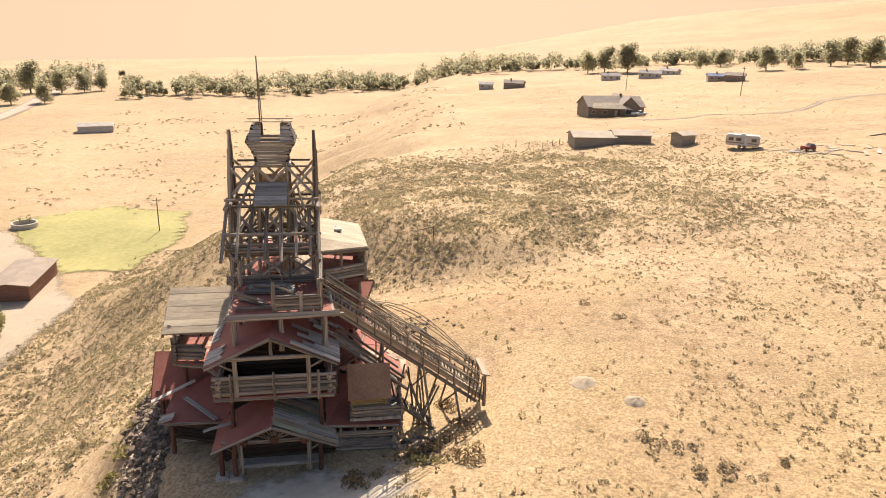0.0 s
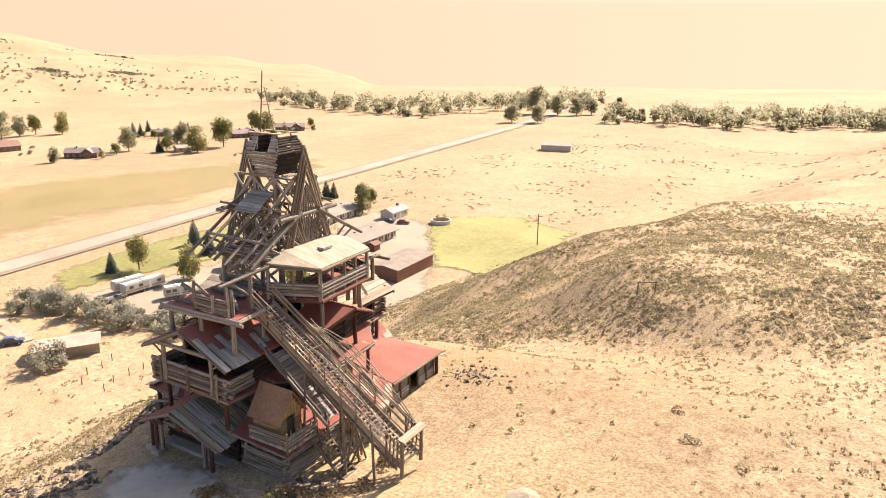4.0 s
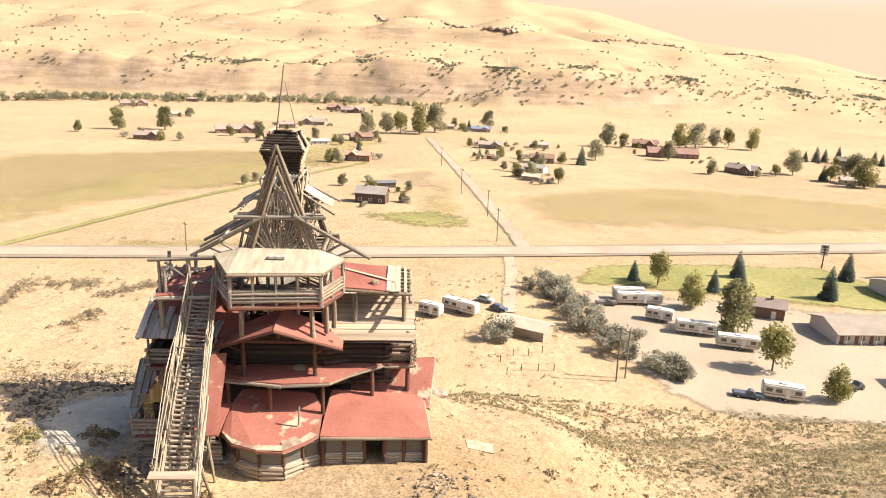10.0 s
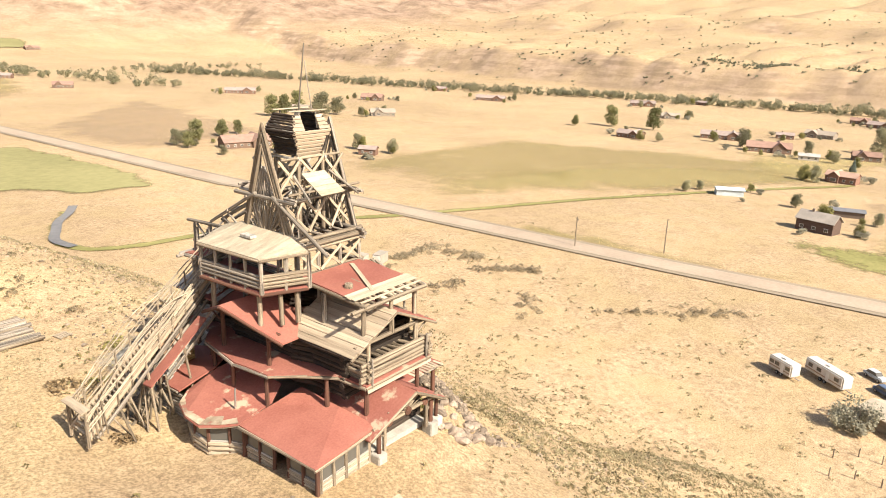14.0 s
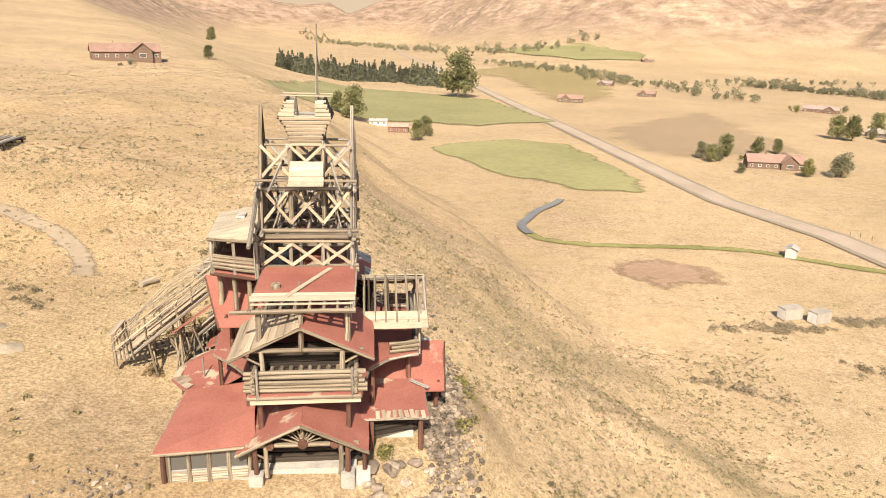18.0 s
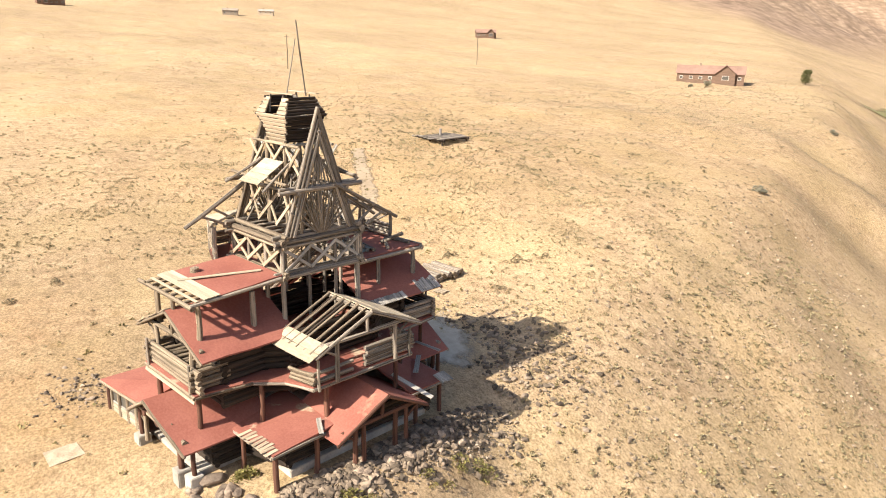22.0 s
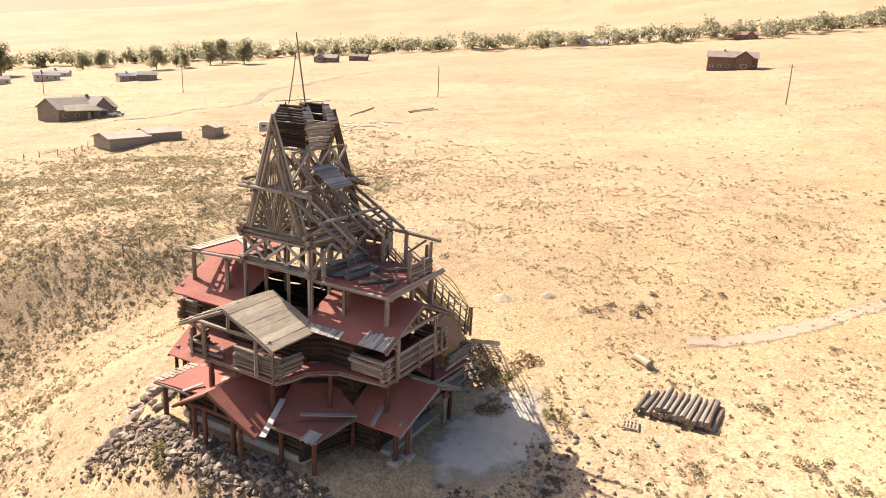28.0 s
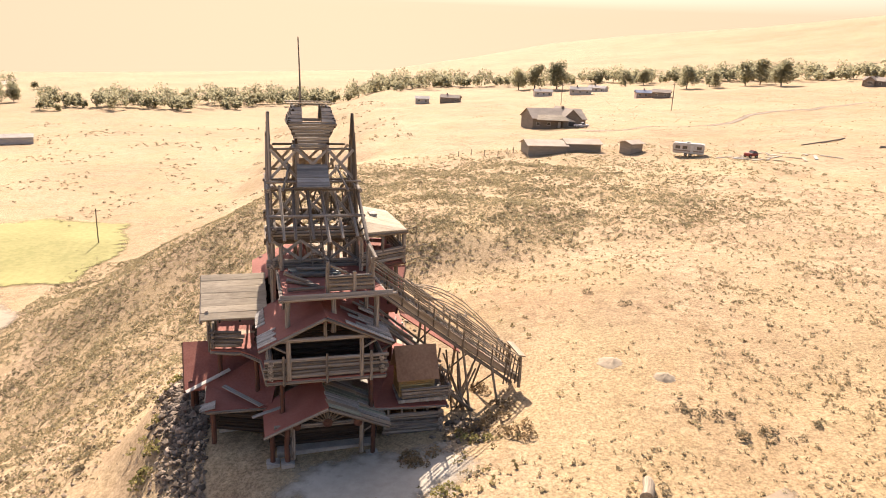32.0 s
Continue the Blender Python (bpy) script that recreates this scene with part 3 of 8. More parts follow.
def drape(name, poly, mat, lift=0.12, step=8.0, label="", category="", kind="structure", soft=None):
    """A thin sheet laid over the ground inside a convex outline of (x, y)."""
    bm = bmesh.new()
    bm.faces.new([bm.verts.new((x, y, 0)) for x, y in poly])
    bmesh.ops.triangulate(bm, faces=bm.faces[:])
    for _ in range(8):
        edges = [e for e in bm.edges if e.calc_length() > step]
        if not edges:
            break
        bmesh.ops.subdivide_edges(bm, edges=edges, cuts=1)
        bmesh.ops.triangulate(bm, faces=bm.faces[:])
    co = np.array([v.co[:2] for v in bm.verts])
    plan = co.copy()
    wave = min(step * 0.22, 3.0)
    co = co + np.stack([ripple(co[:, 0], co[:, 1], step * 3.1, 61), ripple(co[:, 0], co[:, 1], step * 3.1, 62)], 1) * wave
    for v, (px, py), zz in zip(bm.verts, co, surface(co[:, 0], co[:, 1])):
        v.co = (px, py, zz + lift)
    bmesh.ops.recalc_face_normals(bm, faces=bm.faces[:])
    if sum(f.normal.z for f in bm.faces) < 0:
        bmesh.ops.reverse_faces(bm, faces=bm.faces[:])
    me = bpy.data.meshes.new(name)
    bm.to_mesh(me)
    bm.free()
    me.materials.append(mat)
    rim_attribute(me, plan, poly, soft or step * 1.1)
    return tagged(part(name, me), label, category, kind=kind)


def strip(name, line, width, mat, lift=0.15, step=6.0, label="", category="road", wobble=0.0, seed=0):
    """A band of a given width along a line of (x, y), laid over the ground."""
    pts = []
    for (x0, y0), (x1, y1) in zip(line, line[1:]):
        n = max(1, int(math.hypot(x1 - x0, y1 - y0) / step))
        pts += [(x0 + (x1 - x0) * k / n, y0 + (y1 - y0) * k / n) for k in range(n)]
    pts.append(line[-1])
    rnd = random.Random(seed)
    verts, faces = [], []
    across = 5
    for k, (x, y) in enumerate(pts):
        a, c = pts[max(k - 1, 0)], pts[min(k + 1, len(pts) - 1)]
        dx, dy = c[0] - a[0], c[1] - a[1]
        d = math.hypot(dx, dy)
        for j in range(across):
            o = (j / (across - 1) - 0.5) * width
            if j in (0, across - 1):
                o += rnd.uniform(-wobble, wobble)
            px, py = x - dy / d * o, y + dx / d * o
            verts.append((px, py))
    for k in range(len(pts) - 1):
        for j in range(across - 1):
            q = k * across + j
            faces.append((q, q + across, q + across + 1, q + 1))
    co = np.array(verts)
    verts = [(px, py, zz + lift) for (px, py), zz in zip(verts, surface(co[:, 0], co[:, 1]))]
    me = mesh_from(name, verts, faces, mat)
    a = me.attributes.new("rim", "FLOAT", "POINT")
    a.data.foreach_set("value", np.tile(np.array([0, 0.8, 1, 0.8, 0], np.float32), len(pts)))
    ob = part(name, me)
    if me.polygons[0].normal.z < 0:
        me.flip_normals()
    return tagged(ob, label, category, kind="structure")


ASPHALT = material("sun_bleached_asphalt", (0.285, 0.222, 0.155), (0.365, 0.288, 0.203), grain=1.5, stain=0.05, bump=0.05, world_space=True)
GRAVEL = ragged(material("pale_gravel", (0.265, 0.212, 0.15), (0.345, 0.28, 0.2), grain=2.0, stain=0.06, bump=0.15, world_space=True), 0.35)
TRACK = ragged(material("bare_dirt_track", (0.24, 0.185, 0.127), (0.33, 0.26, 0.18), grain=1.2, stain=0.15, bump=0.3, world_space=True), 0.6)
LAWN = ragged(material("watered_lawn", (0.165, 0.153, 0.05), (0.255, 0.226, 0.085), grain=0.8, stain=0.05, bump=0.3, world_space=True), 0.3)
MEADOW = ragged(material("yellow_meadow", (0.3, 0.236, 0.1), (0.385, 0.308, 0.135), grain=0.35, stain=0.02, bump=0.2, world_space=True,
                  patch=(0.29, 0.235, 0.09), patch_scale=0.02, patch_at=0.55), 0.035, 0.5)
HAYFIELD = ragged(material("green_hayfield", (0.235, 0.212, 0.09), (0.325, 0.29, 0.13), grain=0.3, stain=0.015, bump=0.2, world_space=True), 0.07)
BARE_FIELD = ragged(material("bare_brown_field", (0.23, 0.16, 0.105), (0.32, 0.235, 0.16), grain=0.5, stain=0.02, bump=0.2, world_space=True), 0.06, 0.28)
WATER = material("slow_river_water", (0.10, 0.087, 0.07), (0.15, 0.132, 0.108), grain=0.5, stain=0.05, rough=0.2, bump=0.02, world_space=True)

ROAD_LINE = [(330, -2600), (165, -1600), (45, -1000), (1, -760), (-100, -211), (-119, -167), (-143, -50), (-160, 22), (-205, 200), (-262, 420), (-420, 900)]
LANES = material("worn_pale_lanes", (0.245, 0.188, 0.137), (0.315, 0.246, 0.182), grain=1.2, stain=0.08, bump=0.05, world_space=True)
LINE_PAINT = material("worn_road_paint", (0.33, 0.28, 0.215), (0.43, 0.37, 0.29), grain=2.0, stain=0.1, bump=0.0, world_space=True)


def curved(line, n=6):
    """A smooth line through the given points."""
    q = [line[0]] + list(line) + [line[-1]]
    out = []
    for a, b, c, d in zip(q, q[1:], q[2:], q[3:]):
        for k in range(n):
            t = k / n
            out.append(tuple(0.5 * (2 * b[i] + (c[i] - a[i]) * t + (2 * a[i] - 5 * b[i] + 4 * c[i] - d[i]) * t * t + (3 * b[i] - a[i] - 3 * c[i] + d[i]) * t ** 3) for i in (0, 1)))
    return out + [line[-1]]


def beside(line, off):
    """The same line moved sideways."""
    out = []
    for k, (x, y) in enumerate(line):
        a, c = line[max(k - 1, 0)], line[min(k + 1, len(line) - 1)]
        d = math.hypot(c[0] - a[0], c[1] - a[1])
        out.append((x - (c[1] - a[1]) / d * off, y + (c[0] - a[0]) / d * off))
    return out


strip("road", ROAD_LINE, 12, ASPHALT, lift=0.3, step=10, label="straight two-lane asphalt highway across the valley floor", category="road")
strip("road_lanes", ROAD_LINE, 7.6, LANES, lift=0.36, step=10, label="worn paler driving lanes of the highway", category="road")
for off in (-3.7, 3.7):
    strip("road_edge_line", beside(ROAD_LINE[3:9], off), 0.28, LINE_PAINT, lift=0.4, step=10, label="worn pale edge line of the highway", category="road marking")
strip("side_road", [(-160, 22), (-300, -8), (-470, -46)], 7, GRAVEL, lift=0.34, label="straight pale gravel side road between pastures", category="road", wobble=0.5)

# ---------------------------------------------------------------- the log mansion (own frame: u east, v north, z up)
MAN = empty_thing("log_mansion", "ramshackle tiered log mansion with red roofs and lookout tower", "house", pose(0.2, 0, 0, 0, 0, 9.0))
rng = random.Random(5)
SIDES = {"N": ((1, 0), (0, 1)), "S": ((1, 0), (0, -1)), "E": ((0, 1), (1, 0)), "W": ((0, 1), (-1, 0))}


def at(side, l, o, z):
    """A point of the house from how far along a side, how far out, and how high it lies."""
    (lx, ly), (ox, oy) = SIDES[side]
    return Vector((l * lx + o * ox, l * ly + o * oy, z))


def jit(p, s=0.04):
    return Vector((p[0] + rng.uniform(-s, s), p[1] + rng.uniform(-s, s), p[2] + rng.uniform(-s, s)))


def hlog(name, a, b, r=0.12, mat=None, label=""):
    return log(name, jit(a, 0.025), jit(b, 0.025), r * rng.uniform(0.9, 1.12), mat or GREY_LOG, MAN, label)


def stack(name, a, b, z0, z1, r=0.14, mat=None, over=0.25, gap=None):
    """A wall of logs laid one on another between two plan points."""
    a, b = Vector((*a, 0)), Vector((*b, 0))
    d = (b - a).normalized()
    n = max(1, round((z1 - z0) / (2 * r)))
    for k in range(n):
        z = z0 + (k + 0.5) * (z1 - z0) / n
        e0, e1 = over * rng.uniform(0.4, 1.2), over * rng.uniform(0.4, 1.2)
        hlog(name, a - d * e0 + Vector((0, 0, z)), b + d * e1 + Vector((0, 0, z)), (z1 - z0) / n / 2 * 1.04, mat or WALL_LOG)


def boards_over(name, p0, p1, q0, q1, n, mat, thick=0.05, gap=0.03, ragged=0.15, skip=()):
    """n boards side by side that fill the quad p0-p1 (first board's ends) to q0-q1 (last board's ends)."""
    p0, p1, q0, q1 = map(Vector, (p0, p1, q0, q1))
    up = (p1 - p0).cross(q0 - p0)
    if up.z < 0:
        up = -up
    for k in range(n):
        if k in skip:
            continue
        t = (k + 0.5) / n
        a, b = p0.lerp(q0, t), p1.lerp(q1, t)
        d = (b - a).normalized()
        wdt = ((q0 - p0).length + (q1 - p1).length) / 2 / n - gap
        lift = up.normalized() * rng.uniform(0, 0.04)
        board(name, a - d * rng.uniform(0, ragged) + lift, b + d * rng.uniform(0, ragged) + lift, wdt, thick, mat, MAN, up)


def gable_roof(side, inner, out, eave_out, half, z_eave, z_ridge, left, right, seed=1, tie=True, z_floor=None, brace=True, fan=False, trim=None):
    """One arm's pitched roof; left and right say how each slope is covered: red, worn, bare, planks, tan, open."""
    trim = trim or GREY_LOG
    for sgn, kind in ((-1, left), (1, right)):
        ri, ro = at(side, 0, inner, z_ridge), at(side, 0, out, z_ridge)
        ei, eo = at(side, sgn * half, inner, z_eave), at(side, sgn * half, eave_out, z_eave)
        if kind in ("red", "worn"):
            slab("roof", [ri, ro, eo, ei], 0.1, RED_ROOF if kind == "red" else RED_WORN, MAN, "faded red rolled roofing on a sagging slope", seed=seed + sgn)
        elif kind == "bare":
            boards_over("roof_board", ri, ro, ei, eo, 7, BARE_BOARD, thick=0.07, gap=0.012, ragged=0.06)
        elif kind == "tan":
            slab("roof", [ri - Vector((0, 0, 0.09)), ro - Vector((0, 0, 0.09)), eo - Vector((0, 0, 0.09)), ei - Vector((0, 0, 0.09))], 0.06, SHADE_PLY, MAN, seed=seed)
            boards_over("roof_board", ri, ro, ei, eo, 9, TAN_PLANK, thick=0.06, gap=0.03, ragged=0.2)
        elif kind == "planks":
            slab("roof", [ri - Vector((0, 0, 0.1)), ro - Vector((0, 0, 0.1)), eo - Vector((0, 0, 0.1)), ei - Vector((0, 0, 0.1))], 0.06, SHADE_PLY, MAN, seed=seed)
            boards_over("roof_board", ri, ei, ro, eo, 12, GREY_PLANK, thick=0.06, gap=0.05, ragged=0.25)
        elif kind == "patchwork":
            slab("roof", [ri - Vector((0, 0, 0.1)), ro - Vector((0, 0, 0.1)), eo - Vector((0, 0, 0.1)), ei - Vector((0, 0, 0.1))], 0.06, SHADE_PLY, MAN, seed=seed)
            for k in range(9):
                t0, t1 = k / 9, (k + 0.9) / 9
                mat = (GREY_PLANK, TAN_PLANK, MOSS_PLANK, GREY_PLANK, MOSS_PLANK)[k * 3 % 5]
                boards_over("roof_board", ri.lerp(ro, t0), ri.lerp(ei, 0.52 + 0.05 * (k % 3)).lerp(ro.lerp(eo, 0.52), t0), ri.lerp(ro, t1), ri.lerp(ei, 0.52).lerp(ro.lerp(eo, 0.52), t1), 1, mat, thick=0.06, gap=0.04, ragged=0.1)
                boards_over("roof_board", ri.lerp(ei, 0.55).lerp(ro.lerp(eo, 0.55), t0), ei.lerp(eo, t0), ri.lerp(ei, 0.55).lerp(ro.lerp(eo, 0.55), t1), ei.lerp(eo, t1), 1, (MOSS_PLANK, GREY_PLANK, TAN_PLANK)[k % 3], thick=0.06, gap=0.04, ragged=0.25)
        elif kind == "open":
            n = 6
            for k in range(n):
                t = (k + 0.3) / n
                hlog("rafter", ri.lerp(ro, t), ei.lerp(eo, t), 0.085, TAN_LOG)
            a, b = ri.lerp(ei, 0.78), ro.lerp(eo, 0.78)
            boards_over("roof_board", a, b, ei.lerp(ri, -0.12), eo.lerp(ro, -0.12), 2, BARE_BOARD, thick=0.05, gap=0.01)
        # barge log along the front slope, rafters under the sheet, eave log
        down = Vector((0, 0, -0.16))
        hlog("barge_log", ro + down, eo + down, 0.11, trim)
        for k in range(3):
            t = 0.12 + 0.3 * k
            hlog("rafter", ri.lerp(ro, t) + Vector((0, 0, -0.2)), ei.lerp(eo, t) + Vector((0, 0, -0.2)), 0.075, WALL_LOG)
        hlog("eave_log", ei.lerp(ri, 0.06) + down, eo.lerp(ro, 0.06) + down, 0.1, trim)
    hlog("ridge_log", at(side, 0, inner, z_ridge - 0.22), at(side, 0, out - 0.1, z_ridge - 0.22), 0.12, trim)
    if tie:
        zt = z_eave + 0.32
        ot = eave_out - 0.35
        hlog("tie_beam", at(side, -half * 0.85, ot, zt), at(side, half * 0.85, ot, zt), 0.14, trim)
        hlog("king_post", at(side, 0, ot, zt), at(side, 0, ot, z_ridge - 0.25), 0.12, trim)
        if z_floor is not None:
            for l in (-half * 0.56, half * 0.56):
                hlog("porch_post", at(side, l, ot, z_floor), at(side, l, ot, zt), 0.16, trim)
        if fan:
            hub = at(side, 0, ot + 0.1, zt + 0.12)
            for k in range(9):
                a = math.pi * (0.12 + 0.76 * k / 8)
                reach = min(2.3, (z_ridge - z_eave) * 0.62 / max(0.25, math.sin(a) * 0.9 + 0.33 * abs(math.cos(a))))
                hlog("sunburst_spoke", hub, hub + at(side, -math.cos(a) * reach, 0, math.sin(a) * reach * 0.9), 0.05, TAN_LOG)
            hlog("sunburst_hub", hub - at(side, 0, 0.1, 0), hub + at(side, 0, 0.12, 0), 0.3, BROWN_LOG)
            for l in (-half * 0.48, half * 0.48):
                hlog("sunburst_disc", at(side, l, ot, zt + 0.02), at(side, l, ot + 0.24, zt + 0.02), 0.24, BROWN_LOG)
    if brace:
        for sgn in (-1, 1):
            hlog("knee_brace", at(side, sgn * half * 0.56, eave_out - 0.35, z_eave - 0.55), at(side, sgn * half * 0.86, eave_out - 0.35, z_eave + 0.18), 0.07, trim)


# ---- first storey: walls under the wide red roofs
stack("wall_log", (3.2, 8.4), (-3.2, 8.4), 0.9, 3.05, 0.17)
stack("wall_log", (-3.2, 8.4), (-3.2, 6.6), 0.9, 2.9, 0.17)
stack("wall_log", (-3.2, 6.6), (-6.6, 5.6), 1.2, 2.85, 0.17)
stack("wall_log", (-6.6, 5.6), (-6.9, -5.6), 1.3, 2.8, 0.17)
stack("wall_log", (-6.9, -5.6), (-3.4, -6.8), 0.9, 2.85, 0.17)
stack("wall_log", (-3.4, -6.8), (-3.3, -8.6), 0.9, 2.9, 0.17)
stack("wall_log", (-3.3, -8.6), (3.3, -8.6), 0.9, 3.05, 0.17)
stack("wall_log", (4.2, -8.6), (7.9, -8.7), 0.9, 2.5, 0.16, GREY_LOG)
stack("wall_log", (7.9, -8.7), (7.9, -3.7), 0.5, 2.6, 0.16, GREY_LOG)
for k in range(5):
    hlog("wall_post", (4.3 + k * 0.9, -8.62, 0.8), (4.3 + k * 0.9, -8.62, 3.2), 0.1, GREY_LOG)
for lo, hi in (((-6.8, -5.6, -0.4), (3.0, 5.5, 1.0)), ((-3.1, 5.5, 0.2), (3.0, 9.4, 1.0)), ((-3.1, -9.6, 0.2), (3.1, -5.6, 1.0)), ((3.0, -8.6, 0.1), (7.7, 9.9, 0.85))):
    part("floor_slab", box_mesh("floor_slab", lo, hi, CONCRETE, 0.04), MAN, "pale concrete foundation slab")

# ---- sun room at the north-east corner: low log wall, posts, panes, open doorway
def sun_wall(a, b, z0, sill, head, bays, door=None, mat=None):
    a, b = Vector((*a, 0)), Vector((*b, 0))
    for k in range(bays + 1):
        p = a.lerp(b, k / bays)
        hlog("window_post", p + Vector((0, 0, z0)), p + Vector((0, 0, head)), 0.13, mat or BROWN_LOG)
    for k in range(bays):
        p, q = a.lerp(b, k / bays), a.lerp(b, (k + 1) / bays)
        d = (q - p).normalized()
        if k == door:
            mid = p.lerp(q, 0.5)
            hlog("door_post", mid - d * 0.62 + Vector((0, 0, z0)), mid - d * 0.62 + Vector((0, 0, head)), 0.1, BROWN_LOG)
            hlog("door_post", mid + d * 0.62 + Vector((0, 0, z0)), mid + d * 0.62 + Vector((0, 0, head)), 0.1, BROWN_LOG)
            continue
        n = 5
        for i in range(n):
            z = z0 + (i + 0.5) * (sill - z0) / n
            hlog("sill_log", p + Vector((0, 0, z)), q + Vector((0, 0, z)), (sill - z0) / n / 2 * 1.05, BLEACHED)
        pane = mesh_from("window_pane", [p + d * 0.12 + Vector((0, 0, sill + 0.08)), q - d * 0.12 + Vector((0, 0, sill + 0.08)),
                                         q - d * 0.12 + Vector((0, 0, head - 0.1)), p + d * 0.12 + Vector((0, 0, head - 0.1))], [(0, 1, 2, 3)], GLASS)
        sol = part("window_pane", pane, MAN, "dusty dark window pane").modifiers.new("thick", "SOLIDIFY")
        sol.thickness = 0.03
        for z in (sill + 0.05, head - 0.06):
            board("window_rail", p + d * 0.1 + Vector((0, 0, z)), q - d * 0.1 + Vector((0, 0, z)), 0.12, 0.1, GREY_PLANK, MAN)


sun_wall((7.9, 3.3), (7.75, 10.0), 0.55, 1.55, 2.85, 5, door=2)
sun_wall((7.7, 10.05), (3.2, 9.75), 0.75, 1.6, 2.9, 4, mat=TAN_LOG)
BAY = [(7.3, -3.2), (8.35, -2.35), (9.0, -0.85), (9.05, 0.75), (8.2, 1.9), (7.7, 3.0)]
for p, q in zip(BAY, BAY[1:]):
    sun_wall(p, q, -0.35, 1.35, 2.55, 1)

# ---- first-storey roofs
CORNER = {"NE": [(8.45, 10.5, 3.12), (8.25, 3.05, 3.1), (5.6, 3.2, 3.55), (3.3, 3.4, 4.0), (3.2, 7.0, 3.75), (2.75, 10.0, 3.3)],
          "NW": [(-7.65, 7.15, 3.06), (-3.4, 7.25, 3.1), (-2.0, 6.2, 3.25), (-2.0, 2.6, 3.6), (-7.6, 2.7, 3.4)],
          "SW": [(-7.55, -7.1, 3.1), (-7.6, -3.5, 3.15), (-4.2, -2.6, 4.6), (-2.6, -4.2, 4.6), (-3.4, -7.35, 3.15)],
          "SE": [(8.3, -9.0, 3.05), (8.3, -3.6, 3.25), (5.5, -3.3, 4.1), (3.2, -4.2, 4.6), (3.3, -9.0, 3.3)]}
slab("roof", CORNER["NE"], 0.12, RED_ROOF, MAN, "broad faded red roof over the sun room", seed=31, rough=0.02)
slab("roof", CORNER["NW"], 0.12, RED_WORN, MAN, "worn red roof torn to the boards along its eave", seed=32)
slab("roof", CORNER["SW"], 0.12, RED_ROOF, MAN, "red roof over the rocky slope", seed=33)
slab("roof", CORNER["SE"], 0.12, RED_ROOF, MAN, "shaded red roof below the playhouse", seed=34)
BAY_EAVE = [(7.75, -3.55, 3.02), (9.0, -2.6, 2.9), (9.7, -0.9, 2.85), (9.8, 0.85, 2.85), (8.9, 2.05, 2.92), (8.25, 3.0, 3.12)]
slab("roof", BAY_EAVE + [(5.5, 3.0, 3.62), (4.0, 2.2, 4.1), (4.0, -2.8, 4.4), (5.4, -3.3, 4.0)], 0.1, RED_WORN, MAN, "worn red roof over the round bay", seed=35)
for p, q in zip(BAY_EAVE, BAY_EAVE[1:]):
    hlog("eave_log", Vector(p) - Vector((0.1, 0, 0.16)), Vector(q) - Vector((0.1, 0, 0.16)), 0.07, TAN_LOG)
for k, (p, q) in enumerate(zip(BAY_EAVE, BAY_EAVE[1:])):
    p, q, mid = Vector(p), Vector(q), Vector((6.6, 0, 3.3))
    a, b = p.lerp(mid, 0.02), q.lerp(mid, 0.02)
    a2, b2 = p.lerp(mid, 0.16 + 0.12 * (k % 2)), q.lerp(mid, 0.2 + 0.1 * (k % 3 == 0))
    lift = Vector((0, 0, 0.075))
    slab("torn_roofing", [a + lift, b + lift, b2 + lift, a2 + lift], 0.03, TORN, MAN, "bare weathered sheathing where the roofing has torn", seed=110 + k, rough=0.01)
hlog("eave_log", (8.3, 3.1, 2.95), (8.4, 10.5, 3.0), 0.1, TAN_LOG)
hlog("eave_log", (2.9, 10.05, 3.1), (8.5, 10.5, 3.0), 0.1, TAN_LOG)
for p, q in (((-7.6, 3.5, 3.0), (-7.65, 7.2, 2.92)), ((-7.65, 7.15, 2.9), (-3.5, 7.25, 2.95)), ((-7.6, -3.5, 3.0), (-7.55, -7.1, 2.95)),
             ((-7.5, -7.1, 2.92), (-3.5, -7.35, 2.98)), ((3.4, -9.0, 3.15), (8.4, -9.0, 2.9)), ((8.3, -9.1, 2.9), (8.3, -3.8, 3.05))):
    hlog("eave_log", p, q, 0.1)
gable_roof("N", 4.7, 11.0, 10.5, 3.85, 2.85, 5.05, "red", "worn", seed=41, z_floor=1.1, fan=True, trim=TAN_LOG)
gable_roof("S", 6.5, 11.25, 10.8, 3.9, 2.95, 4.85, "red", "patchwork", seed=43, z_floor=1.0, fan=True)
gable_roof("W", 4.0, 9.3, 9.0, 3.65, 2.95, 5.0, "red", "red", seed=45, tie=True, z_floor=0.9, trim=BROWN_LOG)
# splintered boards at torn eaves
for k in range(9):
    u = -7.3 + k * 0.36
    board("eave_splinter", (u, 6.55 + rng.uniform(-.1, .1), 3.15), (u + rng.uniform(-.1, .1), 7.3 + rng.uniform(0, .2), 3.1), 0.26, 0.04, TAN_PLANK, MAN, (0, 0, 1))
    v = -7.0 + k * 0.2
    board("eave_splinter", (-6.9, v * 0.55 - 3.3, 3.32), (-7.8 + rng.uniform(-.2, .1), v * 0.55 - 3.3, 3.06), 0.16, 0.04, GREY_PLANK, MAN, (0, 0, 1))
for a, b, w_ in (((-6.7, 3.35, 3.62), (-7.9, 4.0, 3.34), 0.3), ((-6.0, -3.2, 4.1), (-8.9, -4.2, 3.1), 0.4), ((-4.0, -7.6, 3.4), (-6.4, -5.0, 3.75), 0.35),
                 ((-2.6, -8.6, 3.75), (-4.6, -9.2, 3.5), 0.3)):
    board("loose_plank", a, b, w_, 0.05, GREY_PLANK, MAN, (0, 0, 1))
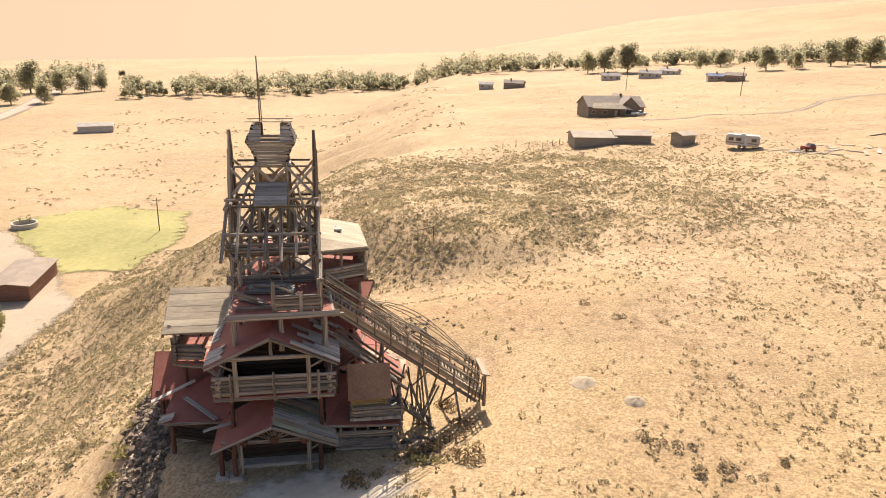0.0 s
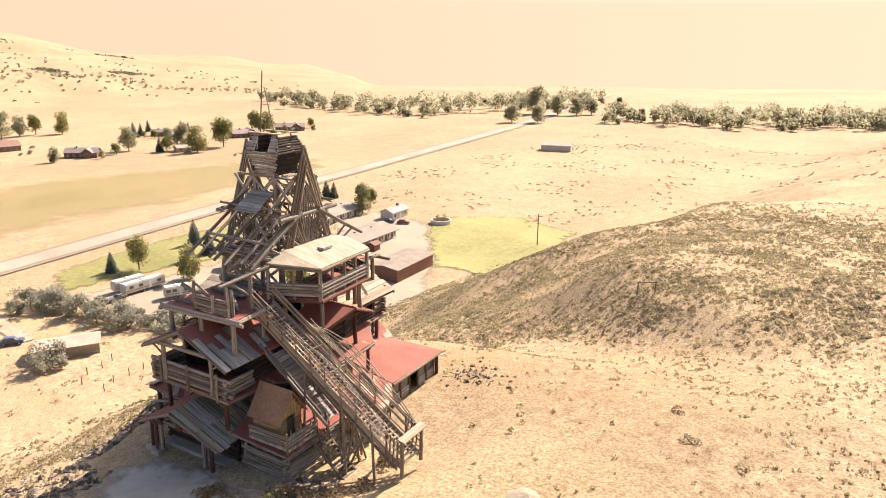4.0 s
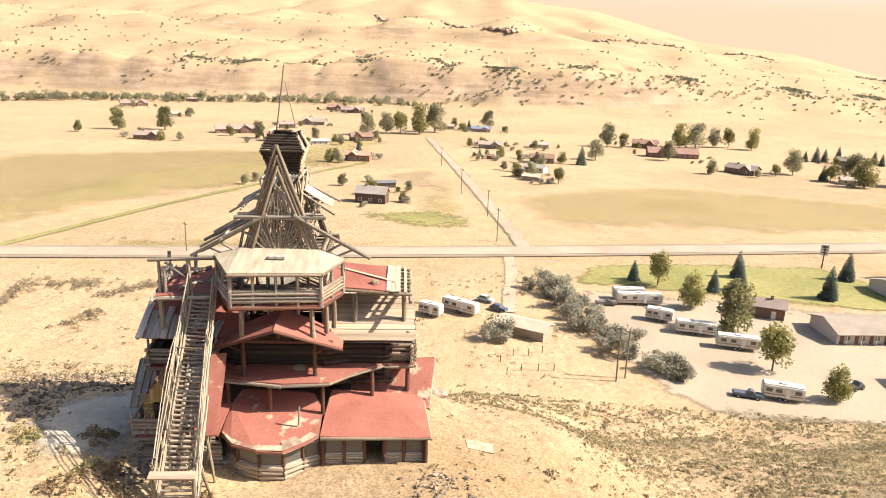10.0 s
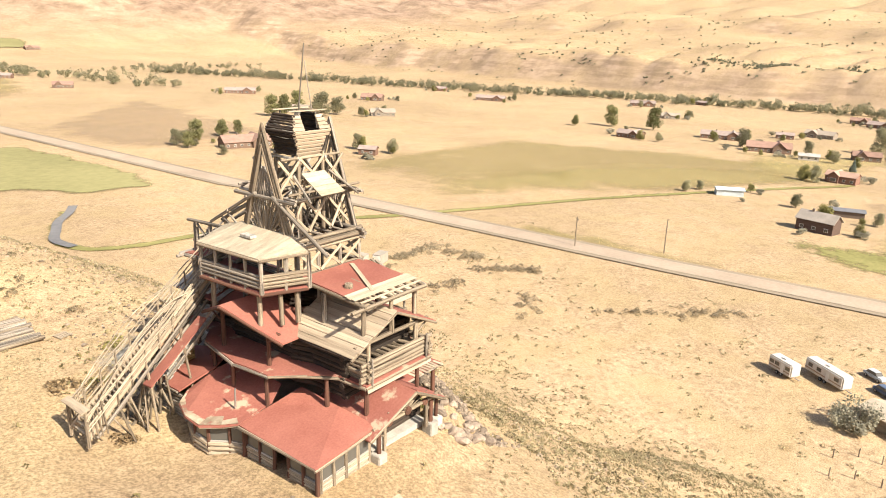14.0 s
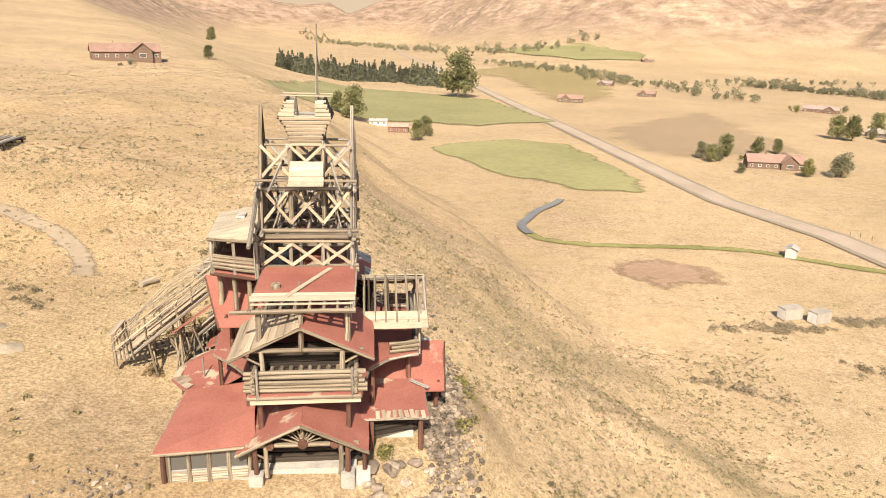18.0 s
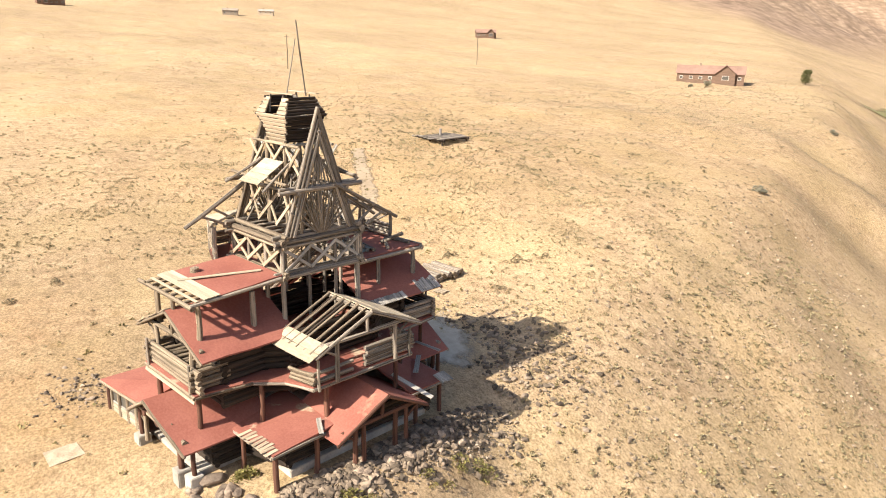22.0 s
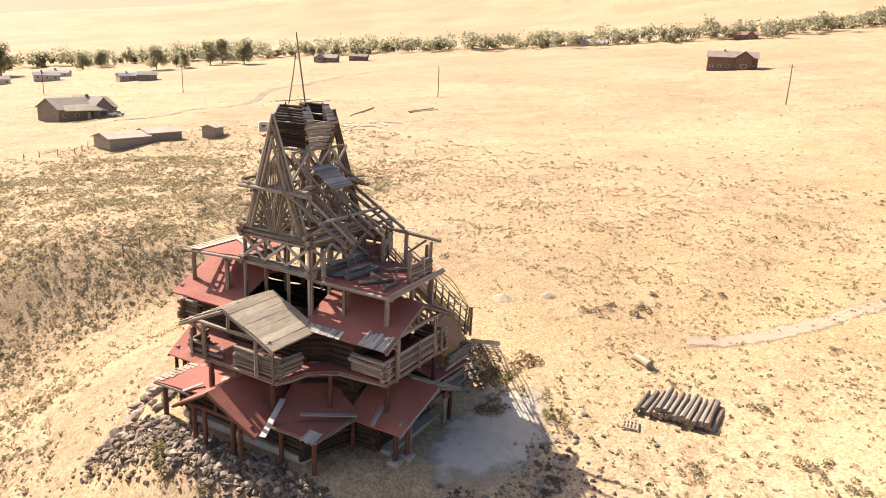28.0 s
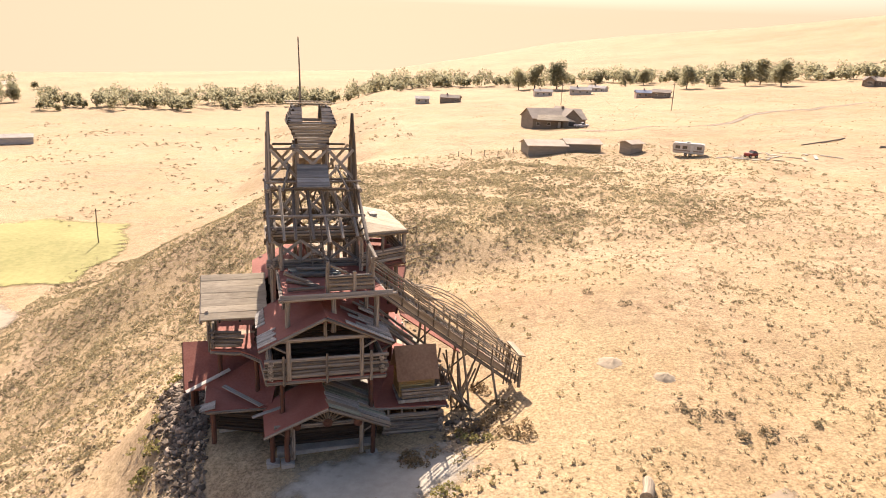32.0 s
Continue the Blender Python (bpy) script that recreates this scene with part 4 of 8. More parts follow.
# vent pipe on the bay roof
hlog("vent_pipe", (7.4, 1.55, 3.45), (7.4, 1.58, 4.8), 0.07, METAL, "rusty metal vent pipe")

# posts that carry the lower eaves, some on concrete blocks
FOOT = [(-2.6, 10.2, 1.35), (2.75, 10.2, 1.35), (-2.5, -10.5, 0.9), (2.9, -10.5, 0.9), (-3.5, 9.9, 1.2), (-3.4, -10.2, 0.8)]
for u, v, z in FOOT:
    part("footing", box_mesh("footing", (u - 0.42, v - 0.42, 0.0), (u + 0.42, v + 0.42, z), CONCRETE, 0.05), MAN, "pale concrete pier under a post")
for u, v, z0, z1 in ((-2.6, 10.2, 1.3, 3.1), (2.75, 10.2, 1.3, 3.1), (-2.5, -10.5, 0.8, 3.2), (2.9, -10.5, 0.8, 3.2), (-3.6, 9.9, 1.0, 2.9), (-3.4, -10.2, 0.6, 3.0),
                     (-7.2, 6.7, 0.2, 3.1), (-7.3, 4.0, 0.2, 3.1), (-8.5, 1.3, 0.0, 3.3), (-8.5, -1.3, 0.0, 3.3), (-7.3, -4.2, 0.0, 3.1), (-7.1, -6.7, 0.0, 3.1),
                     (-4.0, 7.0, 0.6, 3.1), (-3.8, -7.1, 0.4, 3.1), (8.0, 10.1, 0.5, 3.1), (8.0, 3.2, 0.4, 3.1)):
    hlog("post", (u, v, z0), (u, v, z1), 0.16, BROWN_LOG)

# ---- second storey: floor, parapets of stacked logs, walls behind
FLOOR2 = [(-3.4, 9.4), (3.1, 9.4), (3.2, 7.0), (4.4, 5.3), (6.15, 3.45), (6.45, 0.3), (5.6, -4.15), (4.2, -5.6), (3.85, -9.5), (-3.6, -9.5),
          (-3.9, -6.0), (-5.2, -4.5), (-7.15, -3.9), (-7.15, 3.9), (-5.2, 4.6), (-3.9, 6.0)]
slab("balcony_floor", [(u, v, 6.0) for u, v in FLOOR2], 0.14, RED_WORN, MAN, "dusty red balcony floor round the second storey", seed=51)
for (u0, v0), (u1, v1) in zip(FLOOR2, FLOOR2[1:] + FLOOR2[:1]):
    hlog("floor_edge_log", (u0, v0, 5.8), (u1, v1, 5.8), 0.12, GREY_LOG if v0 < 5 else TAN_LOG)
for u, v in ((-2.6, 8.9), (2.5, 8.9), (-2.7, -9.0), (3.0, -9.0), (-6.6, 2.6), (-6.6, -2.9), (5.9, 3.0), (5.3, -3.6), (5.9, -0.6), (3.6, 6.3), (-4.1, 5.6), (-4.2, -5.6), (4.1, -5.7)):
    hlog("balcony_post", (u, v, 2.9), (u, v, 5.75), 0.16, BROWN_LOG)
stack("parapet_log", (-3.3, 9.15), (2.95, 9.15), 6.05, 7.45, 0.14, TAN_LOG, 0.45)
stack("parapet_log", (2.8, 9.1), (2.8, 7.6), 6.1, 7.4, 0.14, TAN_LOG, 0.4)
stack("parapet_log", (-3.1, 9.1), (-3.1, 7.4), 6.1, 7.4, 0.14, TAN_LOG, 0.4)
board("skirt_board", (-3.4, 9.4, 5.72), (3.0, 9.4, 5.72), 0.5, 0.06, TAN_PLANK, MAN, (0, 1, 0.4))
stack("parapet_log", (-3.5, -9.3), (3.75, -9.3), 6.05, 7.4, 0.14, GREY_LOG, 0.4)
stack("parapet_log", (3.6, -9.2), (3.6, -7.4), 6.1, 7.3, 0.14, GREY_LOG, 0.4)
stack("parapet_log", (-3.4, -9.2), (-3.4, -7.0), 6.1, 7.3, 0.14, GREY_LOG, 0.4)
stack("parapet_log", (-7.0, -0.4), (-7.0, -3.8), 6.05, 7.4, 0.14, GREY_LOG, 0.35)
stack("parapet_log", (-6.9, -3.7), (-5.3, -3.95), 6.05, 7.3, 0.14, GREY_LOG, 0.35)
for z in (6.25, 6.75):
    hlog("parapet_log", (-7.0, 3.9, z), (-7.0, 0.9, z), 0.14, GREY_LOG)
stack("parapet_log", (-6.9, 3.9), (-5.6, 4.2), 6.05, 6.9, 0.14, TAN_LOG, 0.35)
for u, v in ((-2.9, 9.42), (2.55, 9.42), (-2.6, -9.6), (2.9, -9.6), (0.1, -9.6), (-7.25, -3.6), (-7.25, 3.6)):
    hlog("parapet_stake", (u, v, 5.7), (u, v, 7.7), 0.09, GREY_LOG)
# split logs lying on the north balcony
for k in range(9):
    hlog("floor_log", (-2.6 + 0.56 * k, 8.9, 6.95 + rng.uniform(-.05, .1)), (-2.6 + 0.56 * k, 7.5, 6.9), 0.15, TAN_LOG)
# set-back walls, their logs coloured as dark as the balcony's shade
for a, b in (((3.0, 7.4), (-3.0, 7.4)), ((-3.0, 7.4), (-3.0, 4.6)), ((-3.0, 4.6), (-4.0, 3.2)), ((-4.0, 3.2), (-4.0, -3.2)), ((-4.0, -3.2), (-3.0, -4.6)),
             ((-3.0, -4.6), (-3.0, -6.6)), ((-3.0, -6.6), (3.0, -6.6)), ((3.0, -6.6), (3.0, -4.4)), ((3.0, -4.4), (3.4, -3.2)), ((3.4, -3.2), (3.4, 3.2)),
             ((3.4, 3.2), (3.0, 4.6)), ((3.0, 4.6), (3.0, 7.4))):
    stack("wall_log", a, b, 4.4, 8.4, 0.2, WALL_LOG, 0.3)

# ---- third-storey gables
gable_roof("N", 2.9, 9.2, 9.2, 4.2, 8.25, 10.25, "red", "tan", seed=61, z_floor=6.0, trim=TAN_LOG)
gable_roof("S", 2.9, 9.8, 9.8, 4.1, 8.35, 10.3, "red", "red", seed=63, z_floor=6.0)
for k in range(6):
    v = -9.65 + 0.52 * k
    t0 = 0.3 + 0.09 * (k * 2 % 5)
    board("bare_roof_board", (4.1 * t0, v, 10.42 - 1.95 * t0), (4.3, v + rng.uniform(-.08, .1), 8.34), 0.46, 0.06, GREY_PLANK, MAN, (0.43, 0, 0.9))
for u, v in ((3.2, -5.9), (2.9, -5.2), (3.5, -4.4)):
    board("bare_roof_board", (u - 0.6, v, 10.5 - 1.95 * (u - 0.6) / 4.1), (u + 0.75, v - 0.25, 10.5 - 1.95 * (u + 0.75) / 4.1), 0.5, 0.05, GREY_PLANK, MAN, (0.43, 0, 0.9))
gable_roof("W", 3.4, 7.75, 7.7, 4.1, 8.2, 10.05, "bare", "open", seed=65, z_floor=6.0)
gable_roof("E", 2.9, 7.1, 5.55, 4.35, 8.25, 10.2, "red", "red", seed=67, z_floor=6.0, trim=BROWN_LOG)
# grey boards where the roofing has blown off the south-west slope
for k in range(7):
    v = -9.6 + k * 0.28
    board("bare_roof_board", (-3.0 - 0.1 * (k % 3), v, 8.93 - 0.05 * (k % 3)), (-4.15, v + 0.1, 8.36), 0.26, 0.05, GREY_PLANK, MAN, (-0.43, 0, 0.9))
for k in range(9):
    board("bare_roof_board", (-3.6 - 0.05 * (k % 2), -3.4 - k * 0.34, 8.64), (-4.2, -3.4 - k * 0.34, 8.33), 0.32, 0.05, GREY_PLANK, MAN, (-0.43, 0, 0.9))
hlog("roof_pole", (3.6, -6.2, 8.8), (6.3, -6.6, 7.0), 0.08)

# ---- fourth level: north roof, south deck, east pavilion
slab("roof", [(-3.05, 3.1, 11.78), (2.8, 3.1, 11.8), (2.8, 7.3, 11.5), (-3.05, 7.3, 11.5)], 0.1, RED_ROOF, MAN, "flat red roof north of the tower", seed=71)
boards_over("roof_board", (-3.05, 7.25, 11.54), (2.85, 7.25, 11.54), (-3.05, 8.25, 11.43), (2.85, 8.25, 11.43), 3, BARE_BOARD, gap=0.01)
for k in range(8):
    u = -2.95 + k * 0.81
    hlog("rafter", (u, 5.0, 11.5), (u, 9.0, 11.22), 0.12, TAN_LOG)
board("roof_purlin", (-3.0, 8.62, 11.4), (2.8, 8.62, 11.4), 0.2, 0.06, TAN_PLANK, MAN, (0, 0, 1))
hlog("eave_log", (-3.15, 9.0, 11.1), (3.9, 9.0, 11.05), 0.15, TAN_LOG)
hlog("eave_log", (-3.05, 3.2, 11.55), (-3.05, 9.1, 11.2), 0.12, GREY_LOG)
hlog("eave_log", (2.8, 3.2, 11.55), (2.8, 9.1, 11.2), 0.12, TAN_LOG)
for u, v in ((-2.6, 8.5), (0.0, 8.7), (2.4, 8.5), (-2.7, 5.0), (2.5, 5.0)):
    hlog("roof_post", (u, v, 8.6), (u, v, 11.1), 0.17, TAN_LOG if v > 6 else GREY_LOG)
board("loose_plank", (0.9, 7.9, 11.55), (-1.5, 3.6, 11.85), 0.3, 0.05, BARE_BOARD, MAN, (0, 0, 1))
log("stump", (1.6, 6.4, 11.5), (1.6, 6.4, 11.85), 0.3, TAN_LOG, MAN)

slab("deck", [(-2.55, -3.0, 11.35), (3.3, -3.0, 11.35), (3.3, -5.0, 11.35), (3.95, -8.5, 11.3), (-2.5, -8.95, 11.38)], 0.12, RED_ROOF, MAN, "red deck with scattered logs south of the tower", seed=73)
for a, b in (((-2.8, -8.95), (4.6, -8.55)), ((-2.6, -3.0), (-2.6, -9.2)), ((3.7, -4.8), (4.0, -8.7))):
    hlog("deck_beam", (*a, 11.12), (*b, 11.12), 0.15)
for u, v in ((-2.2, -8.5), (0.6, -8.5), (3.4, -8.3), (-2.3, -5.2), (3.2, -5.4)):
    hlog("deck_post", (u, v, 8.7), (u, v, 11.1), 0.17)
for u, v, z in ((0.25, -8.5, 13.4), (1.9, -8.5, 12.7), (3.1, -8.35, 13.5), (3.15, -6.3, 13.7), (3.15, -8.0, 13.2), (-2.3, -3.5, 13.2)):
    hlog("rail_post", (u, v, 11.3), (u, v, z), 0.14)
stack("deck_rail_log", (0.3, -8.45), (3.1, -8.35), 11.45, 12.5, 0.13, GREY_LOG, 0.1)
hlog("rail_brace", (0.3, -8.45, 13.2), (3.2, -8.3, 11.7), 0.08)
hlog("lintel", (3.2, -4.3, 13.85), (3.2, -9.0, 13.65), 0.13)
hlog("rail_brace", (3.15, -7.9, 13.5), (3.15, -6.4, 12.3), 0.09)
for k, (a, b) in enumerate((((-2.1, -6.2, 11.5), (-0.2, -7.6, 11.5)), ((-1.9, -5.2, 11.5), (1.0, -5.6, 11.55)), ((-1.6, -4.8, 11.5), (1.5, -5.1, 11.55)), ((-1.2, -4.4, 11.52), (1.2, -4.6, 11.52)),
                            ((-2.2, -8.2, 11.55), (0.1, -7.9, 11.5)), ((-2.35, -7.4, 12.4), (-0.6, -6.9, 11.5)), ((1.2, -6.0, 11.5), (2.8, -7.2, 11.5)), ((-1.4, -4.6, 11.8), (0.9, -5.0, 11.8)))):
    hlog("loose_log", a, b, 0.13)

SHEET_METAL = material("dull_green_sheet_metal", (0.14, 0.16, 0.145), (0.27, 0.29, 0.26), grain=5.0, stain=0.8, rough=0.6, metal=0.3, bump=0.1)
for k in range(4):
    board("corrugated_sheet", (-1.9 + 0.12 * k, -3.7 - 0.42 * k, 11.47 + 0.03 * k), (1.2 + 0.1 * k, -3.9 - 0.45 * k, 11.5 + 0.03 * k), 0.62, 0.05, SHEET_METAL, MAN, (0, 0, 1), "dull green corrugated metal sheet")
board("deck_fascia", (-2.7, -9.02, 11.3), (4.4, -8.62, 11.24), 0.34, 0.08, GREY_PLANK, MAN, (0, -1, 0.15))

HEX = [(3.1, -4.45), (6.4, -2.85), (6.05, 3.0), (3.1, 4.2)]
HROOF = [(3.0, -4.6, 14.1), (6.5, -2.95, 13.85), (6.15, 3.1, 13.85), (3.1, 4.3, 14.0), (2.9, 2.6, 14.6), (2.9, -2.7, 14.6)]
slab("pavilion_floor", [(u, v, 11.55) for u, v in HEX], 0.16, RED_WORN, MAN, "red pavilion floor", seed=75)
slab("pavilion_roof", HROOF, 0.12, BARE_BOARD, MAN, "bare pale pavilion roof with a small hatch", seed=76, rough=0.015)
for (p, q) in zip(HROOF[:3], HROOF[1:4]):
    hlog("eave_log", Vector(p) - Vector((0, 0, 0.2)), Vector(q) - Vector((0, 0, 0.2)), 0.1, TAN_LOG)
hatch = part("roof_hatch", box_mesh("roof_hatch", (4.2, -0.6, 14.3), (4.75, 0.5, 14.48), GREY_PLANK, 0.02), MAN)
for k in range(5):
    hlog("rafter", (3.0, -4 + 2 * k, 13.95), (6.1, -2.7 + 1.35 * k, 13.68), 0.08)
for (u0, v0), (u1, v1), n in ((HEX[0], HEX[1], 2), (HEX[1], HEX[2], 4), (HEX[2], HEX[3], 2)):
    for k in range(n + 1):
        u, v = u0 + (u1 - u0) * k / n, v0 + (v1 - v0) * k / n
        hlog("pavilion_post", (u - 0.1, v, 11.4), (u - 0.1, v, 13.8), 0.14 if k in (0, n) else 0.1, GREY_LOG)
    # north rail tan, the others grey: sunlit and grazing light put into the wood
    stack("pavilion_rail_log", (u0 - 0.1, v0), (u1 - 0.1, v1), 11.7, 12.7, 0.12, TAN_LOG if v0 > 2 else GREY_LOG, 0.12)
    hlog("floor_edge_log", (u0, v0, 11.36), (u1, v1, 11.36), 0.12, BROWN_LOG)
for u, v in ((5.7, 2.4), (5.9, -2.3), (3.6, 3.6), (4.6, 3.2)):
    hlog("pavilion_post", (u, v, 9.0), (u, v, 11.4), 0.16, TAN_LOG)

# ---- tower
for u in (-2.9, -1.0, 1.0, 2.9):
    for v in (-2.9, -1.0, 1.0, 2.9):
        if abs(u) > 2 or abs(v) > 2:
            hlog("tower_post", (u, v, 8.2), (u, v, 13.7), 0.17 if abs(u) > 2 and abs(v) > 2 else 0.13)
for side in "NSEW":
    # tan north face, grey other faces: the sun's side is coloured in
    mat = TAN_LOG if side == "N" else GREY_LOG
    for z, o, r in ((13.75, 3.0, 0.19), (14.05, 2.75, 0.17), (13.45, 2.9, 0.13), (11.5, 3.0, 0.17), (11.75, 2.85, 0.14)):
        hlog("ledger", at(side, -3.3, o, z), at(side, 3.5, o, z), r, mat)
    if side != "E":
        for k in range(3):
            a = -2.85 + k * 1.9
            board("cross_rail", at(side, a, 3.02, 11.9), at(side, a + 1.9, 3.02, 13.3), 0.2, 0.07, TAN_PLANK if side == "N" else GREY_PLANK, MAN, at(side, 0, 1, 0))
            board("cross_rail", at(side, a, 3.1, 13.3), at(side, a + 1.9, 3.1, 11.9), 0.2, 0.07, TAN_PLANK if side == "N" else GREY_PLANK, MAN, at(side, 0, 1, 0))
for k in range(7):
    hlog("floor_log", (-2.9 + 0.95 * k, -2.8, 13.95), (-2.9 + 0.95 * k, 2.8, 13.95), 0.12)
for k in range(6):
    a = rng.uniform(-2.4, 2.0)
    hlog("loose_log", (a, rng.uniform(-2.4, 1), 14.25), (a + rng.uniform(0.6, 2.0), rng.uniform(-1.5, 2.4), 14.3), 0.12, TAN_LOG if k % 2 else GREY_LOG)

# the two sunburst A-frames, east and west, that rise to spikes
for side, sp in (("E", -0.15), ("W", 0.05)):
    o = 2.95
    tip = at(side, sp, o, 21.7)
    for sgn in (-1, 1):
        foot = at(side, sgn * 2.65, o, 13.95)
        for k in range(3):
            off = at(side, -sgn * 0.26 * k, 0.07 * (k - 1), 0)
            hlog("frame_leg", foot + off, tip + Vector((0, 0, -0.7 * k)) + at(side, sgn * -0.03 * k, 0.05 * (k - 1), 0), 0.12, TAN_LOG if side == "E" else GREY_LOG)
    hlog("frame_tie", at(side, -3.1, o + 0.12, 16.75), at(side, 3.1, o + 0.12, 16.8), 0.13)
    hlog("frame_tie", at(side, -2.9, o - 0.15, 16.95), at(side, 2.9, o - 0.15, 16.95), 0.11)
    hub = at(side, sp, o + 0.05, 14.0)
    for k in range(19):
        l = -2.3 + 4.6 * k / 18
        top = 16.7 if abs(l) < 1.7 else 16.7 - (abs(l) - 1.7) * 1.9
        hlog("fan_pole", hub + at(side, l * 0.16, 0, 0), at(side, l, o + 0.05, top), 0.055, TAN_LOG if k % 3 else GREY_LOG)
    for k in range(8):
        l = -1.05 + 2.1 * k / 7
        hlog("fan_pole", at(side, l, o, 16.7), at(side, l * 0.35 + sp, o, 18.9 - abs(l) * 0.5), 0.055, GREY_LOG)
    # long gable rafters that oversail the tower to south and north
    for sgn in ((-1, 1) if side == "E" else (-1,)):
        a, b = at(side, sgn * 0.9, o + 0.2, 16.95), at(side, sgn * 6.1, o + 0.2, 14.0)
        hlog("gable_rafter", a, b, 0.13)
        hlog("gable_strut", at(side, sgn * 2.7, o + 0.1, 14.1), at(side, sgn * 4.2, o + 0.1, 15.0), 0.09)
        hlog("gable_strut", at(side, sgn * 3.4, o + 0.1, 13.9), at(side, sgn * 5.0, o + 0.1, 14.6), 0.08)
for k in range(6):
    u = -2.3 + 0.95 * k
    hlog("gable_rafter", (u, -1.6, 16.75 - 0.08 * k), (u + rng.uniform(-.2, .2), -6.1 + rng.uniform(-.2, .6), 14.0 + rng.uniform(-.1, .15)), 0.12)
for z, v in ((16.6, 1.8), (16.6, -1.8), (15.2, -4.0)):
    hlog("purlin", (-3.3, v, z), (3.3, v, z), 0.11)
# sheets of boarding on the south and north slopes, with their short rafters
for s in (-1, 1):
    boards_over("roof_panel_board", (-1.05, s * 1.35, 18.25), (1.0, s * 1.35, 18.25), (-1.15, s * 3.3, 17.05), (1.0, s * 3.3, 17.05), 5,
                GREY_PLANK if s < 0 else BARE_BOARD, gap=0.008, ragged=0.04)
    for u in (-2.9, 2.9):
        hlog("short_rafter", (u * 0.55, s * 1.3, 18.2), (u * 0.75, s * 3.6, 16.85), 0.09)
    hlog("purlin", (-3.2, s * 2.6, 17.3), (3.2, s * 2.6, 17.3), 0.1, TAN_LOG if s > 0 else GREY_LOG)
    hlog("purlin", (-2.6, s * 1.25, 19.3), (2.6, s * 1.25, 19.35), 0.09, TAN_LOG if s > 0 else GREY_LOG)

# inner tower: four tall posts with crossed braces on every face
for u in (-1.05, 1.05):
    for v in (-1.2, 1.2):
        hlog("lookout_post", (u, v, 13.5), (u, v, 19.6), 0.15, TAN_LOG if v > 0 else GREY_LOG)
for s in (-1, 1):
    # same split for planks: tan towards the sun, grey away from it
    mat = TAN_PLANK if s > 0 else GREY_PLANK
    cols = (-2.85, -1.05, 1.05, 2.85)
    for u in (-2.85, 2.85):
        hlog("outer_post", (u, s * 1.5, 14.0), (u, s * 0.55, 19.4), 0.1, TAN_LOG if s > 0 else GREY_LOG)
    for (a, b) in zip(cols, cols[1:]):
        for z0, z1, o0, o1 in ((17.3, 19.3, 1.3, 1.3), (14.4, 16.6, 2.0, 1.55)):
            board("cross_brace", (a, s * o0, z0), (b, s * o1, z1), 0.19, 0.07, mat, MAN, (0, s, 0))
            board("cross_brace", (a, s * (o1 + 0.09), z1), (b, s * (o0 + 0.09), z0), 0.19, 0.07, mat, MAN, (0, s, 0))
for s in (-1, 1):
    for z0, z1 in ((14.3, 16.6), (16.8, 19.2)):
        hlog("cross_brace", (s * 1.1, -1.2, z0), (s * 1.1, 1.2, z1), 0.08)
        hlog("cross_brace", (s * 1.18, 1.2, z0), (s * 1.18, -1.2, z1), 0.08)
# a few stray poles inside
for k in range(14):
    u, v = rng.uniform(-2.3, 2.3), rng.uniform(-2.3, 2.3)
    hlog("stray_pole", (u, v, 14.1), (u * 0.6 + rng.uniform(-.8, .8), v * 0.5, rng.uniform(15.6, 17.6)), 0.06, TAN_LOG if k % 2 else GREY_LOG)

# lookout: flaring crate of split logs, open above on the south and north
PROFILE = [(19.45, 1.02, 1.06), (20.0, 1.08, 1.1), (20.55, 1.3, 1.22), (21.05, 1.62, 1.44), (21.5, 1.42, 1.22), (22.2, 1.16, 0.88)]
zs, us, vs_ = zip(*PROFILE)
z = 19.5
while z < 22.25:
    hu, hv = float(np.interp(z, zs, us)), float(np.interp(z, zs, vs_))
    for s in (-1, 1):
        hlog("lookout_log", (s * hu, -hv - rng.uniform(0.02, 0.12), z), (s * hu, hv + rng.uniform(0.02, 0.12), z), 0.095, WALL_LOG)
    z += 0.172
z = 19.55
while z < 22.2:
    hu, hv = float(np.interp(z, zs, us)), float(np.interp(z, zs, vs_))
    for s in (-1, 1):
        mat = TAN_PLANK if s > 0 else GREY_PLANK
        lean = (0, s, 0.5 if z > 21.05 else -0.45)
        if z < 21.2:
            board("lookout_slab", (-hu - rng.uniform(0.02, 0.14), s * (hv + 0.05), z), (hu + rng.uniform(0.02, 0.14), s * (hv + 0.05), z), 0.2, 0.09, mat, MAN, lean)
        else:
            for t in (-1, 1):
                board("lookout_slab", (t * (hu + 0.08), s * (hv + 0.05), z), (t * 0.66, s * (hv + 0.05), z), 0.24, 0.09, mat, MAN, lean)
    z += 0.245
slab("lookout_floor", [(-1.0, -1.05, 19.6), (1.0, -1.05, 19.6), (1.0, 1.05, 19.6), (-1.0, 1.05, 19.6)], 0.1, SHADE_PLY, MAN)
for s in (-1, 1):
    board("lookout_sill", (-1.25, s * 1.2, 19.35), (1.25, s * 1.2, 19.35), 0.24, 0.14, TAN_PLANK, MAN, (0, 0, 1))
    board("lookout_sill", (s * 1.15, -1.5, 19.25), (s * 1.15, 1.5, 19.25), 0.2, 0.14, GREY_PLANK, MAN, (0, 0, 1))
    board("lookout_cap", (-1.7, s * 0.85, 22.38), (1.5, s * 0.8, 22.4), 0.26, 0.06, TAN_PLANK, MAN, (0, 0, 1))
    for u in (-0.72, 0.72):
        hlog("lookout_stud", (u, s * 1.1, 21.2), (u, s * 0.95, 22.3), 0.06, GREY_LOG)
